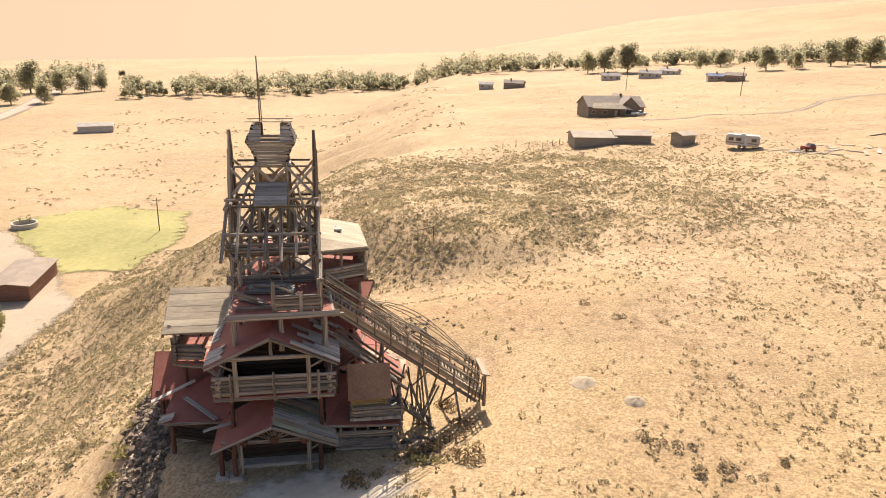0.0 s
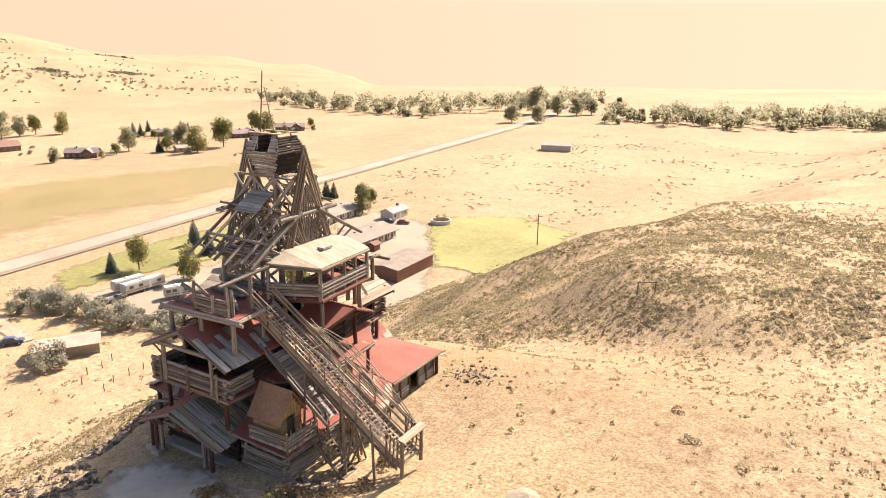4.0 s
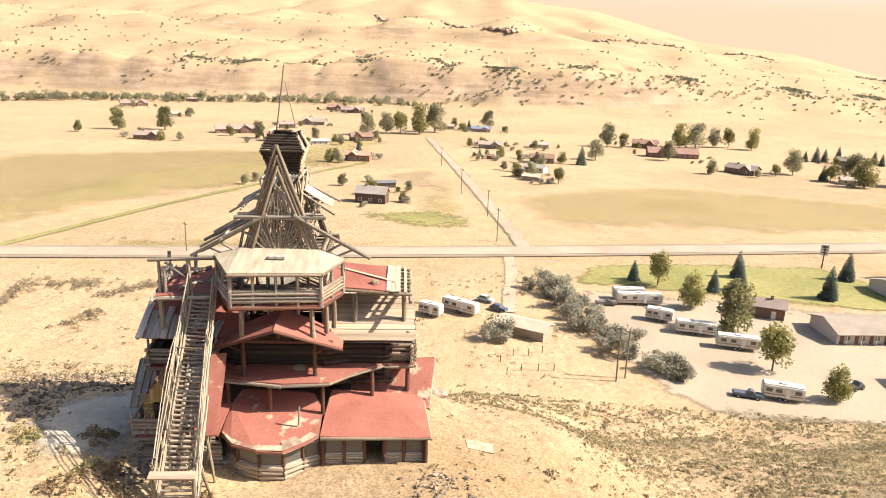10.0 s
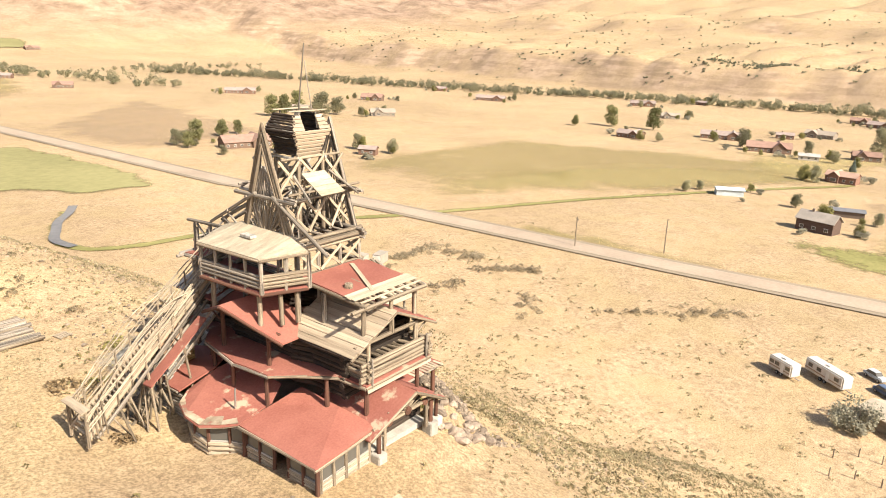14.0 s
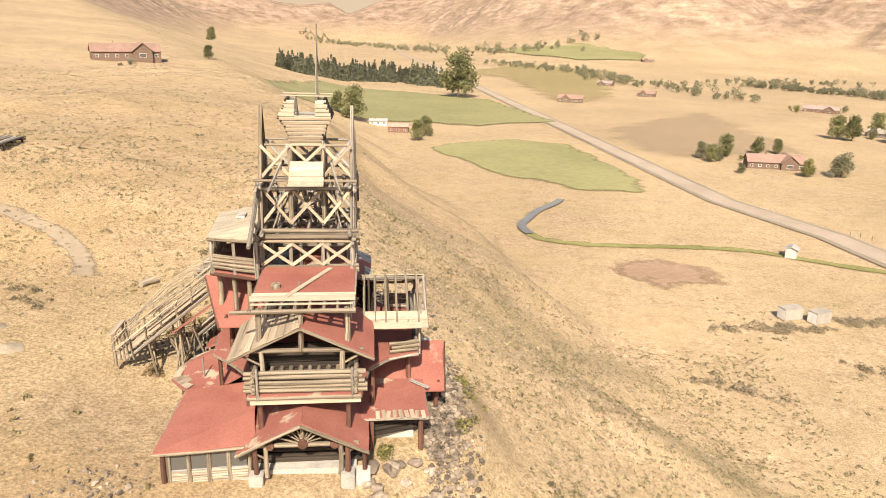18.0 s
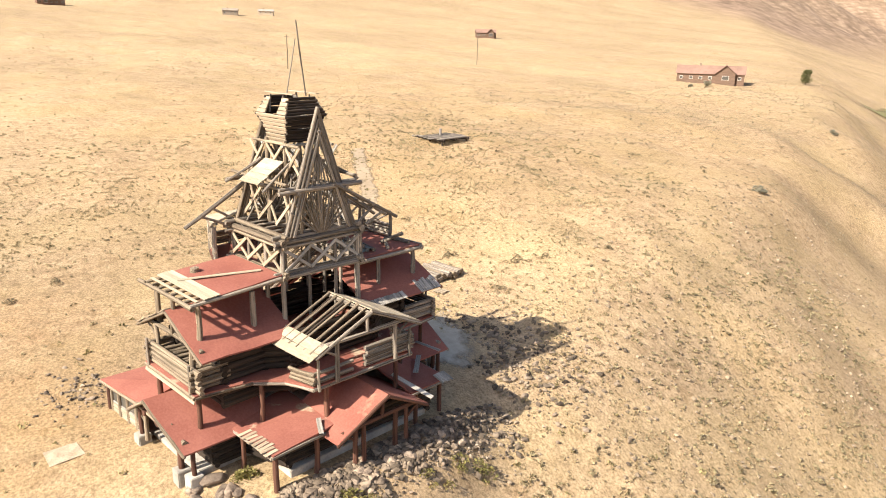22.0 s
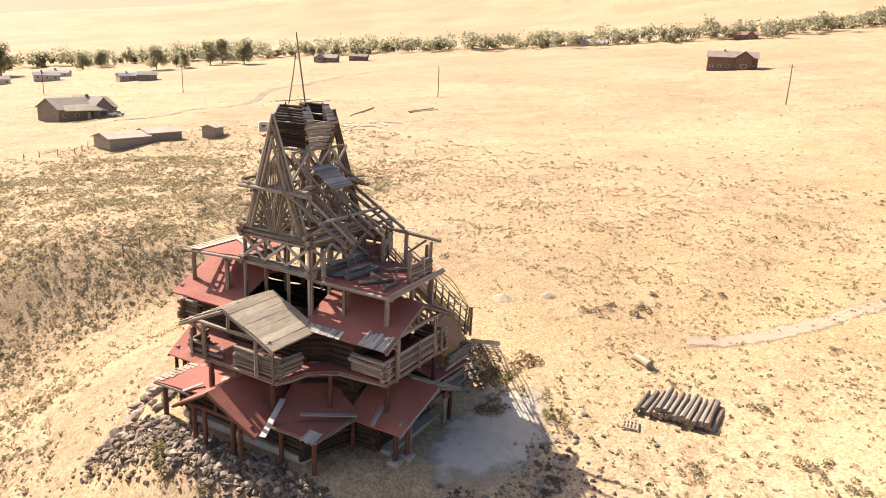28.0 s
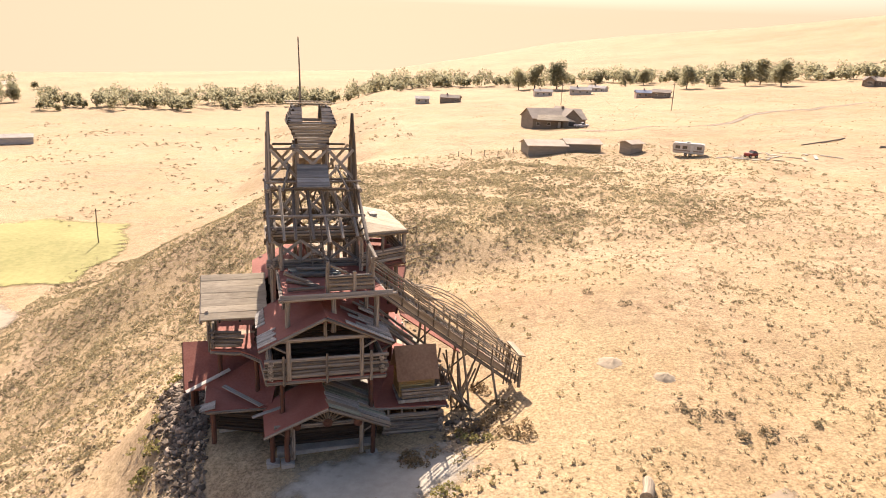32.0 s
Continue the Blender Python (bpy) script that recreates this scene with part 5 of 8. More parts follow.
hlog("mast", (-0.7, -0.7, 22.2), (-0.76, -0.08, 26.7), 0.05, GREY_LOG, "thin bare mast pole")
hlog("mast", (-0.7, 0.75, 22.2), (-0.72, -0.02, 25.6), 0.035, GREY_LOG, "thin leaning stay of the mast")

# ladder on the south face
for u in (-0.25, 0.55):
    hlog("ladder_rail", (u, -4.0, 11.4), (u - 0.25, -3.1, 15.4), 0.06)
for k in range(9):
    t = (k + 0.6) / 9.6
    hlog("ladder_rung", (-0.3 - 0.25 * t, -4.0 + 0.9 * t, 11.4 + 4 * t), (0.6 - 0.25 * t, -4.0 + 0.9 * t, 11.4 + 4 * t), 0.045)

# ---- outside stair on the east side
TOP_L, TOP_R = Vector((3.3, -6.1, 11.3)), Vector((3.5, -4.75, 11.3))
BOT_L, BOT_R = Vector((14.9, -5.45, 2.55)), Vector((14.9, -3.45, 2.55))
for a, b in ((TOP_L, BOT_L), (TOP_R, BOT_R)):
    board("stringer", a, b, 0.14, 0.4, TAN_PLANK, MAN, (0.6, 0, 0.8))
    hlog("stringer_log", a + Vector((0, 0, -0.45)), b + Vector((-0.6, 0, -0.2)), 0.13, GREY_LOG)
STEPS = 44
for k in range(STEPS):
    t = (k + 0.5) / STEPS
    a, b = TOP_L.lerp(BOT_L, t), TOP_R.lerp(BOT_R, t)
    hlog("tread", a + Vector((0, 0.1, 0.08)), b + Vector((0, -0.1, 0.08)), 0.088, GREY_LOG if t < 0.45 else BLEACHED)
for a, b in ((TOP_L, BOT_L), (TOP_R, BOT_R)):
    out = -0.12 if a is TOP_L else 0.12
    for k in range(11):
        t = k / 10
        p = a.lerp(b, t) + Vector((0, out, 0))
        hlog("rail_post", p + Vector((0, 0, -0.3)), p + Vector((0, out * 0.5, 1.25 + 0.9 * max(0, t - 0.25) * (1.25 - t))), 0.065, TAN_LOG)
    rows = 4 if a is TOP_L else 8
    for j in range(rows):
        h = 0.3 + 1.0 * j / (rows - 1)
        for k in range(3):
            t0, t1 = k / 3 - rng.uniform(0.02, 0.1), (k + 1) / 3 + rng.uniform(0.02, 0.12)
            sag = Vector((0, out * rng.uniform(0.3, 3.8), rng.uniform(-0.2, 0.22)))
            lift = Vector((0, 0, h * (1 + 0.5 * max(0, (t0 + t1) / 2 - 0.3))))
            hlog("rail_pole", a.lerp(b, max(t0, 0)) + lift + sag, a.lerp(b, min(t1, 1)) + lift * rng.uniform(0.8, 1.25) + sag * rng.uniform(0.2, 1.1), 0.042, BLEACHED)
    # bowed hand poles over the lower half
    for j in range(2 if a is TOP_L else 3):
        prev = None
        for k in range(9):
            t = 0.3 + 0.7 * k / 8
            p = a.lerp(b, t) + Vector((0, out * (1.5 + j), 1.35 + math.sin(math.pi * (k / 8) ** 0.9) * (0.75 + 0.28 * j)))
            if prev is not None:
                hlog("bowed_pole", prev, p, 0.036, BLEACHED)
            prev = p
for t in (0.38, 0.52):
    a, b = TOP_L.lerp(BOT_L, t) + Vector((0, -0.2, 1.2)), TOP_R.lerp(BOT_R, t) + Vector((0, 0.2, 1.2))
    hlog("rail_cross_pole", a, b, 0.05, TAN_LOG)
board("stair_lintel", (14.95, -5.75, 4.6), (14.95, -3.1, 4.6), 0.55, 0.1, TAN_PLANK, MAN, (0.25, 0, 1))
for v in (-5.6, -3.3):
    hlog("stair_end_post", (14.9, v, 2.0), (14.9, v, 4.6), 0.12, TAN_LOG)
    for k in range(4):
        hlog("stair_end_pole", (14.5 - 0.3 * k, v + rng.uniform(-.1, .1), 2.4), (14.7 - 0.25 * k, v + rng.uniform(-.2, .2), 4.5 + 0.2 * k), 0.06, TAN_LOG)
# trestle legs under the stair
for t, zf in ((0.35, 3.2), (0.6, 2.6), (0.8, 2.2)):
    for a, b, s in ((TOP_L, BOT_L, -1), (TOP_R, BOT_R, 1)):
        p = a.lerp(b, t)
        hlog("trestle_leg", p + Vector((0, 0, -0.3)), Vector((p.x + rng.uniform(-.8, .8), p.y + s * 0.5, 0.9)), 0.09, TAN_LOG)
    hlog("trestle_brace", TOP_L.lerp(BOT_L, t) + Vector((0.5, 0, -0.8)), TOP_R.lerp(BOT_R, t) + Vector((-0.7, 0, -3.0)), 0.07, TAN_LOG)
# the second, boarded ramp under it, and the narrow red roof beside the stair
boards_over("ramp_board", (4.1, -5.9, 7.9), (4.1, -4.4, 7.9), (8.6, -5.6, 4.0), (8.6, -4.2, 4.0), 14, GREY_PLANK, gap=0.05)
for v in (-6.0, -4.3):
    hlog("ramp_log", (3.9, v, 8.15), (9.1, v + 0.2, 3.85), 0.13)
    hlog("ramp_log", (4.2, v - 0.12, 8.5), (8.6, v + 0.15, 4.75), 0.09)
slab("roof", [(5.9, -4.35, 7.9), (5.9, -3.35, 8.0), (10.6, -3.0, 4.6), (10.6, -4.1, 4.5)], 0.1, RED_WORN, MAN, "narrow red lean-to roof along the stair", seed=81)
for k in range(16):
    u = rng.uniform(8.2, 10.9)
    hlog("prop_pole", (u, rng.uniform(-6.4, -3.4), 1.0), (u + rng.uniform(-1.4, 1.4), rng.uniform(-6.2, -3.6), rng.uniform(3.0, 5.4)), 0.075, TAN_LOG)

# ---- playhouse on the south-east roof
C0, C1, D0, D1 = 5.1, 7.35, -8.55, -6.55
part("playhouse_floor", box_mesh("playhouse_floor", (C0 - 0.2, D0 - 0.4, 3.35), (C1 + 1.1, D1 + 0.3, 3.6), GREY_PLANK, 0.03), MAN)
for k in range(8):
    z = 3.7 + 0.19 * k
    for a, b in (((C0, D0), (C1, D0)), ((C0, D1), (C1, D1)), ((C0, D0), (C0, D1))):
        hlog("playhouse_log", (*a, z), (*b, z), 0.1, YELLOW_LOG)
    for v0, v1 in ((D0, D0 + 0.62), (D1 - 0.62, D1)):
        hlog("playhouse_log", (C1, v0, z), (C1, v1, z), 0.1, YELLOW_LOG)
# dark panel in the open doorway paints the shade inside
part("playhouse_door", box_mesh("playhouse_door", (C1 - 0.06, D0 + 0.62, 3.65), (C1 + 0.0, D1 - 0.62, 4.95), SHADE_PLY), MAN, "dark panel standing for the shade in the playhouse doorway")
for k in range(9):
    v = D0 + 0.12 + 0.22 * k
    top = 6.75 - abs(v - (D0 + D1) / 2) * 1.5
    if top > 5.25:
        board("playhouse_gable_board", (C1 + 0.02, v, 5.1), (C1 + 0.02, v, top), 0.21, 0.05, YELLOW_LOG, MAN, (1, 0, 0))
MIDV = (D0 + D1) / 2
slab("playhouse_roof", [(C0 - 0.3, MIDV, 6.95), (C1 + 0.35, MIDV, 6.95), (C1 + 0.35, D0 - 0.35, 5.0), (C0 - 0.3, D0 - 0.35, 5.0)], 0.06, RUST_PLY, MAN, "rust-brown plywood roof slope", seed=91, rough=0.01)
slab("playhouse_roof", [(C0 - 0.3, MIDV, 6.95), (C1 + 0.35, MIDV, 6.95), (C1 + 0.35, D1 + 0.35, 5.0), (C0 - 0.3, D1 + 0.35, 5.0)], 0.06, RUST_PLY, MAN, "rust-brown plywood roof slope", seed=92, rough=0.01)
for z in (3.85, 4.1, 4.35):
    hlog("porch_rail_log", (C0, D0 - 0.45, z), (C1 + 1.2, D0 - 0.45, z), 0.11)
    hlog("porch_rail_log", (C1 + 1.05, D0 - 0.6, z), (C1 + 1.05, D1 + 0.4, z), 0.11)
for k in range(7):
    hlog("porch_post", (C1 + 1.05, D0 - 0.5 + 0.45 * k, 3.3), (C1 + 1.05 + rng.uniform(-.1, .1), D0 - 0.5 + 0.45 * k, 4.8), 0.06, TAN_LOG)
# short broken stair from the playhouse porch to the ground
for k in range(8):
    hlog("porch_tread", (9.0 + 0.28 * k, -6.6, 2.7 - 0.24 * k), (9.0 + 0.28 * k, -5.5, 2.7 - 0.24 * k), 0.1, TAN_LOG)
for v in (-6.7, -5.4):
    hlog("porch_stringer", (8.7, v, 2.9), (11.2, v, 0.8), 0.12, TAN_LOG)

# ---------------------------------------------------------------- fields, lots, water
BARE_HOLLOW = ragged(material("bare_brown_hollow", (0.23, 0.145, 0.09), (0.31, 0.21, 0.137), grain=0.8, stain=0.06, bump=0.3, world_space=True), 0.2)
drape("lawn_motel", [(-131, 33), (-149, 38), (-158, 70), (-162, 106), (-151, 116), (-126, 117), (-124, 98), (-126, 80), (-130, 55)], LAWN, 0.16, 6, "watered yellow-green lawn beside the highway motel", "lawn", soft=3)
drape("lawn_park", [(-105, 138), (-118, 157), (-93, 177), (-66, 172), (-58, 140), (-63, 112), (-80, 110)], LAWN, 0.2, 6, "yellow-green mown lawn at the foot of the hill", "lawn", soft=3)
drape("gravel_lot", [(-130, 33), (-126, 80), (-123, 98), (-125, 118), (-138, 122), (-140, 150), (-112, 150), (-82, 120), (-63, 92), (-62, 58), (-70, 44), (-96, 36)], GRAVEL, 0.12, 6, "pale gravel lot round the motel", "car park", soft=5)
drape("meadow_far", [(-300, -250), (-398, -96), (-327, -62), (-239, -92), (-160, -140), (-150, -230)], MEADOW, 0.2, 25, "wide yellow meadow beyond the highway", "field")
drape("meadow_road", [(-400, -152), (-470, -60), (-355, -64), (-258, -86)], MEADOW, 0.26, 25, "yellow hay meadow", "field")
drape("meadow_corner", [(-300, -22), (-262, -4), (-180, 6), (-168, -9), (-200, -26)], MEADOW, 0.2, 15, "small fenced yellow pasture", "field")
drape("meadow_green", [(-197, -46), (-214, -18), (-205, 3), (-181, 7), (-178, -20)], LAWN, 0.24, 12, "irrigated greenish pasture", "field")
drape("meadow_north", [(-249, 8), (-305, 67), (-285, 172), (-266, 239), (-214, 201), (-190, 68), (-189, 22)], MEADOW, 0.2, 20, "broad yellow pasture across the highway", "field")
drape("meadow_verge", [(-149, -110), (-155, -62), (-166, -10), (-160, -8), (-141, -58), (-134, -98)], MEADOW, 0.22, 8, "strip of yellow grass along the highway", "field")
drape("meadow_ditch", [(-130, -164), (-183, -173), (-282, -154), (-354, -99), (-317, -70), (-213, -108), (-150, -138)], MEADOW, 0.3, 20, "yellow-green meadow along the irrigation ditch", "field")
drape("tan_paddock", [(-240, -20), (-280, -54), (-335, -26), (-270, -12)], BARE_FIELD, 0.18, 12, "bare tan paddock", "field")
drape("hayfield_long", [(118, -330), (140, -440), (150, -660), (60, -640), (-20, -578), (-64, -432), (-7, -391), (20, -404), (64, -400), (88, -375)], HAYFIELD, 0.5, 20, "long green irrigated hayfield", "field", soft=6)
drape("hayfield_near", [(17, -309), (-2, -335), (-31, -351), (-61, -335), (-80, -240), (-77, -217), (-46, -222), (-21, -242)], HAYFIELD, 0.35, 10, "pale green hayfield beside the highway", "field", soft=4)
drape("hayfield_distant", [(-20, -1580), (-226, -1560), (-331, -1400), (-319, -1330), (-175, -1335), (-65, -1470)], HAYFIELD, 1.5, 30, "distant green field", "field", soft=10)
drape("stubble_field", [(44, -943), (-28, -874), (-74, -500), (-147, -646), (-215, -1137), (-75, -1269)], MEADOW, 0.8, 25, "yellow stubble field across the highway", "field")
drape("tan_field", [(-74, -398), (-198, -562), (-190, -320), (-128, -300), (-92, -298)], BARE_FIELD, 0.35, 20, "tan ploughed field", "field")
drape("bare_patch", [(-44, -136), (-60, -140), (-75, -132), (-74, -118), (-56, -112), (-44, -124)], BARE_HOLLOW, 0.16, 6, "bare reddish-brown hollow in the pasture", "field")
strip("ditch", curved([(-25, -163), (-29, -154), (-36, -150), (-48, -149), (-75, -150), (-90, -148), (-115, -135), (-160, -120), (-250, -92), (-330, -62)]), 5, LAWN, 0.22, label="winding grassy irrigation ditch", category="ditch", wobble=0.8)
drape("ditch_bank", [(-20.5, -164), (-27, -185), (-34, -200), (-40, -202), (-35, -188), (-23, -162)], LAWN, 0.3, 4, "green grassy river bank", "bank")
strip("water", curved([(-41, -204), (-37, -195), (-31.5, -186), (-28, -176), (-25, -166), (-27, -157)]), 2.8, WATER, 0.55, step=3, label="small dark pool of slow water", category="stream")
PALE_TRACK = ragged(material("pale_bare_track", (0.21, 0.16, 0.107), (0.29, 0.225, 0.153), grain=1.2, stain=0.15, bump=0.3, world_space=True), 0.6)
strip("dirt_track", [(64, -41.2), (57, -37.5), (51.8, -34.8), (43.9, -31.2), (36.1, -27.3), (31.2, -23.9), (28.4, -20.6), (27.4, -18)], 3.0, PALE_TRACK, 0.035, step=1.5, label="pale bare dirt track on the bench", category="track", wobble=0.5)
strip("driveway", [(-162, 16), (-137, 17.5), (-107, 17)], 5, TRACK, 0.2, label="short gravel driveway from the highway", category="driveway", wobble=0.6)
strip("dirt_road", [(70, 170), (110, 168), (150, 200), (240, 235)], 4, TRACK, 0.1, step=4, label="pale dirt road past the farmhouse", category="road", wobble=0.6)

# ---------------------------------------------------------------- trees
def leaf_material(name, dark, light, share=0.45):
    m = material(name, dark, light, grain=1.2, stain=0.25, rough=0.8, bump=0.0, spread=0.2)
    return leafy(m, share)


COTTONWOOD = leaf_material("cottonwood_leaf", (0.135, 0.138, 0.058), (0.31, 0.29, 0.135))
YELLOW_LEAF = leaf_material("yellow_green_leaf", (0.16, 0.155, 0.055), (0.34, 0.305, 0.12))
SPRUCE_LEAF = leaf_material("blue_spruce_needle", (0.075, 0.095, 0.075), (0.19, 0.215, 0.17))
OLIVE_LEAF = leaf_material("silver_olive_leaf", (0.22, 0.205, 0.145), (0.40, 0.375, 0.285))
# Far cottonwoods: distance haze put into a paler, greyer, more translucent leaf
HAZED_LEAF = leaf_material("hazed_cottonwood_leaf", (0.24, 0.228, 0.142), (0.42, 0.39, 0.25), 0.7)
# browner needle tone for far conifers and junipers
FAR_NEEDLE = leaf_material("far_spruce_needle", (0.10, 0.102, 0.066), (0.2, 0.195, 0.125))
BARK = material("grey_bark", (0.10, 0.08, 0.06), (0.2, 0.16, 0.12), grain=6, stain=1.0)


def trunk_mesh(h, r, limbs, rnd):
    """A tapered trunk with limbs, as one mesh."""
    verts, faces = [], []

    def tube(p, q, r0, r1, sides=6):
        p, q = Vector(p), Vector(q)
        z = (q - p).normalized()
        x = z.orthogonal().normalized()
        y = z.cross(x)
        base = len(verts)
        for c, rr in ((p, r0), (p.lerp(q, 0.5), (r0 + r1) / 2), (q, r1)):
            for i in range(sides):
                a = 2 * math.pi * i / sides
                verts.append(c + (x * math.cos(a) + y * math.sin(a)) * rr)
        for k in range(2):
            for i in range(sides):
                j = (i + 1) % sides
                faces.append((base + k * sides + i, base + k * sides + j, base + (k + 1) * sides + j, base + (k + 1) * sides + i))

    tube((0, 0, -0.3), (0, 0, h), r, r * 0.35)
    for _ in range(limbs):
        z0 = rnd.uniform(0.3, 0.8) * h
        a = rnd.uniform(0, 6.28)
        l = rnd.uniform(0.25, 0.45) * h
        tube((0, 0, z0), (math.cos(a) * l, math.sin(a) * l, z0 + l * rnd.uniform(0.6, 1.1)), r * 0.45, r * 0.1)
    return verts, faces


def leaves(points, size, rnd, flat=0.5):
    """Small bent leaf clumps at the given points: two triangles each."""
    verts, faces = [], []
    for p in points:
        d = Vector((rnd.gauss(0, 1), rnd.gauss(0, 1), rnd.gauss(0, flat))).normalized()
        s = Vector((rnd.gauss(0, 1), rnd.gauss(0, 1), rnd.gauss(0, 1))).cross(d).normalized()
        k = size * rnd.uniform(0.6, 1.4)
        b = len(verts)
        p = Vector(p)
        verts += [p - d * k, p + s * k * 0.7 + Vector((0, 0, -0.15 * k)), p + d * k, p - s * k * 0.7 + Vector((0, 0, -0.15 * k))]
        faces += [(b, b + 1, b + 2), (b, b + 2, b + 3)]
    return verts, faces


def round_tree(seed, mat, height=8.0, spread=0.36, count=2600, low=0.07, lobes=20):
    rnd = random.Random(seed)
    root = new("tree")
    v, f = trunk_mesh(height * 0.75, height * 0.022, 6, rnd)
    part("trunk", mesh_from("trunk", v, f, BARK), root)
    pts = []
    cs = []
    for k in range(lobes):
        a = rnd.uniform(0, 6.28)
        z = rnd.uniform(low + 0.13, 0.86)
        w_ = spread * (1.05 - abs(z - 0.38) * 1.15) * rnd.uniform(0.3, 0.72)
        cs.append((math.cos(a) * w_ * height, math.sin(a) * w_ * height, z * height, rnd.uniform(0.15, 0.22) * height))
    for _ in range(count):
        c = rnd.choice(cs)
        d = Vector((rnd.gauss(0, 1), rnd.gauss(0, 1), rnd.gauss(0, 1))).normalized() * c[3] * rnd.uniform(0.5, 1.06)
        pts.append((c[0] + d.x, c[1] + d.y, max(rnd.uniform(0.9, 1.3) * low * height, c[2] + d.z * 0.9)))
    v, f = leaves(pts, height * 0.028, rnd, 0.8)
    part("crown", mesh_from("crown", v, f, mat), root)
    return root


def spruce(seed, height=8.0, count=1100):
    rnd = random.Random(seed)
    root = new("spruce_tree")
    v, f = trunk_mesh(height * 0.95, height * 0.02, 0, rnd)
    part("trunk", mesh_from("trunk", v, f, BARK), root)
    verts, faces = [], []
    tiers = 19
    for k in range(tiers):
        t = k / tiers
        z = height * (0.09 + 0.9 * t)
        rad = height * 0.285 * (1 - t) ** 0.8 + 0.14
        n = int(18 - 10 * t)
        off = rnd.uniform(0, 6.28)
        for i in range(n):
            a = off + 2 * math.pi * i / n + rnd.uniform(-0.15, 0.15)
            l = rad * rnd.uniform(0.8, 1.12)
            c, s = math.cos(a), math.sin(a)
            for j in range(3):
                r0, r1 = l * (0.1 + 0.3 * j), l * (0.45 + 0.28 * j)
                w_ = l * 0.24
                zz = z - r0 * 0.28
                b = len(verts)
                verts += [(c * r0, s * r0, zz + 0.05), (c * r1 * 0.8 - s * w_, s * r1 * 0.8 + c * w_, zz - r1 * 0.16 - rnd.uniform(0, 0.12)), (c * r1, s * r1, zz - r1 * 0.1),
                          (c * r1 * 0.8 + s * w_, s * r1 * 0.8 - c * w_, zz - r1 * 0.16 - rnd.uniform(0, 0.12))]
                faces += [(b, b + 1, b + 2), (b, b + 2, b + 3)]
    part("crown", mesh_from("crown", verts, faces, SPRUCE_LEAF), root)
    return root


def shrub_tree(seed, count=1100):
    rnd = random.Random(seed)
    root = new("olive_bush")
    v, f = trunk_mesh(2.6, 0.1, 9, rnd)
    part("trunk", mesh_from("trunk", v, f, BARK), root)
    pts = []
    cs = [(rnd.uniform(-1.9, 1.9), rnd.uniform(-1.9, 1.9), rnd.uniform(0.8, 3.0), rnd.uniform(0.7, 1.3)) for _ in range(9)]
    for _ in range(count):
        c = rnd.choice(cs)
        d = Vector((rnd.gauss(0, 1), rnd.gauss(0, 1), rnd.gauss(0, 1))).normalized() * c[3] * rnd.uniform(0.4, 1.1)
        pts.append((c[0] + d.x, c[1] + d.y, max(0.1, c[2] + d.z)))
    v, f = leaves(pts, 0.19, rnd, 0.9)
    part("crown", mesh_from("crown", v, f, OLIVE_LEAF), root)
    return root


def plant(kinds, spots, unit, label, category, group, tall=1.0, seed=1):
    """Copies of a few model trees at spots of (x, y, width); unit: the models' own width."""
    rnd = random.Random(seed)
    for k, (x, y, w_) in enumerate(spots):
        s = w_ / unit * rnd.uniform(0.92, 1.08)
        src = kinds[k % len(kinds)]
        src.scale = (s, s, s * tall * rnd.uniform(0.92, 1.1))
        ob = copy_thing(src, pose(x, y, ground_at(x, y) - 0.05, 0, 0, rnd.uniform(0, 360)))
        tagged(ob, label, category, group)


ROUND = [round_tree(s, COTTONWOOD) for s in (3, 4, 5)]
HAZED = [round_tree(s, HAZED_LEAF) for s in (6, 7)]
YELLOW = [round_tree(s, YELLOW_LEAF, count=2300) for s in (8, 9)]
SPRUCE = [spruce(s) for s in (13, 14)]
OLIVE = [shrub_tree(s) for s in (23, 24, 25)]
HOUSES_W = [
    (-424.5, 0.4, 17.5, 'grey'), (-441.5, 32.9, 15.0, 'tan'), (-363.3, 32.4, 16.0, 'redroof'), (-295.8, 25.8, 10.1, 'greyshed'),
    (-325.5, 28.2, 13.4, 'white'), (-368.7, 2.7, 4.7, 'brownshed'), (-335.0, -68.6, 15.8, 'redbarn'), (-433.3, -88.5, 17.4, 'redroof'),
    (-412.7, -136.4, 29.6, 'redroof'), (-399.5, -107.8, 12.7, 'white'), (-448.8, -182.9, 34.2, 'brown'), (-501.2, -162.3, 13.9, 'brown'),
    (-539.4, -151.6, 24.4, 'grey'), (-676.1, -168.3, 17.9, 'redroof'), (-658.3, -145.4, 25.5, 'brown'), (-253.5, -84.4, 12.4, 'blueshed'),
    (-386.6, -216.0, 19.7, 'brown'), (-549.7, -281.3, 19.1, 'grey'), (-704.4, -332.7, 13.2, 'brown'), (-549.7, -40.9, 14.4, 'grey'),
    (-542.1, -11.2, 19.0, 'blueroof'),
]
HOUSES_V = [
    (-472.6, 109.0, 20.5, 'redroof'), (-421.2, 117.5, 37.3, 'redroof'), (-358.5, 143.1, 20.1, 'brown'), (-294.2, 217.9, 24.0, 'redbarn'),
    (-370.9, 256.9, 21.2, 'brown'), (-380.5, 303.5, 25.1, 'brown'), (-422.2, 226.5, 16.7, 'grey'), (-335.5, 189.8, 10.3, 'tan'),
]
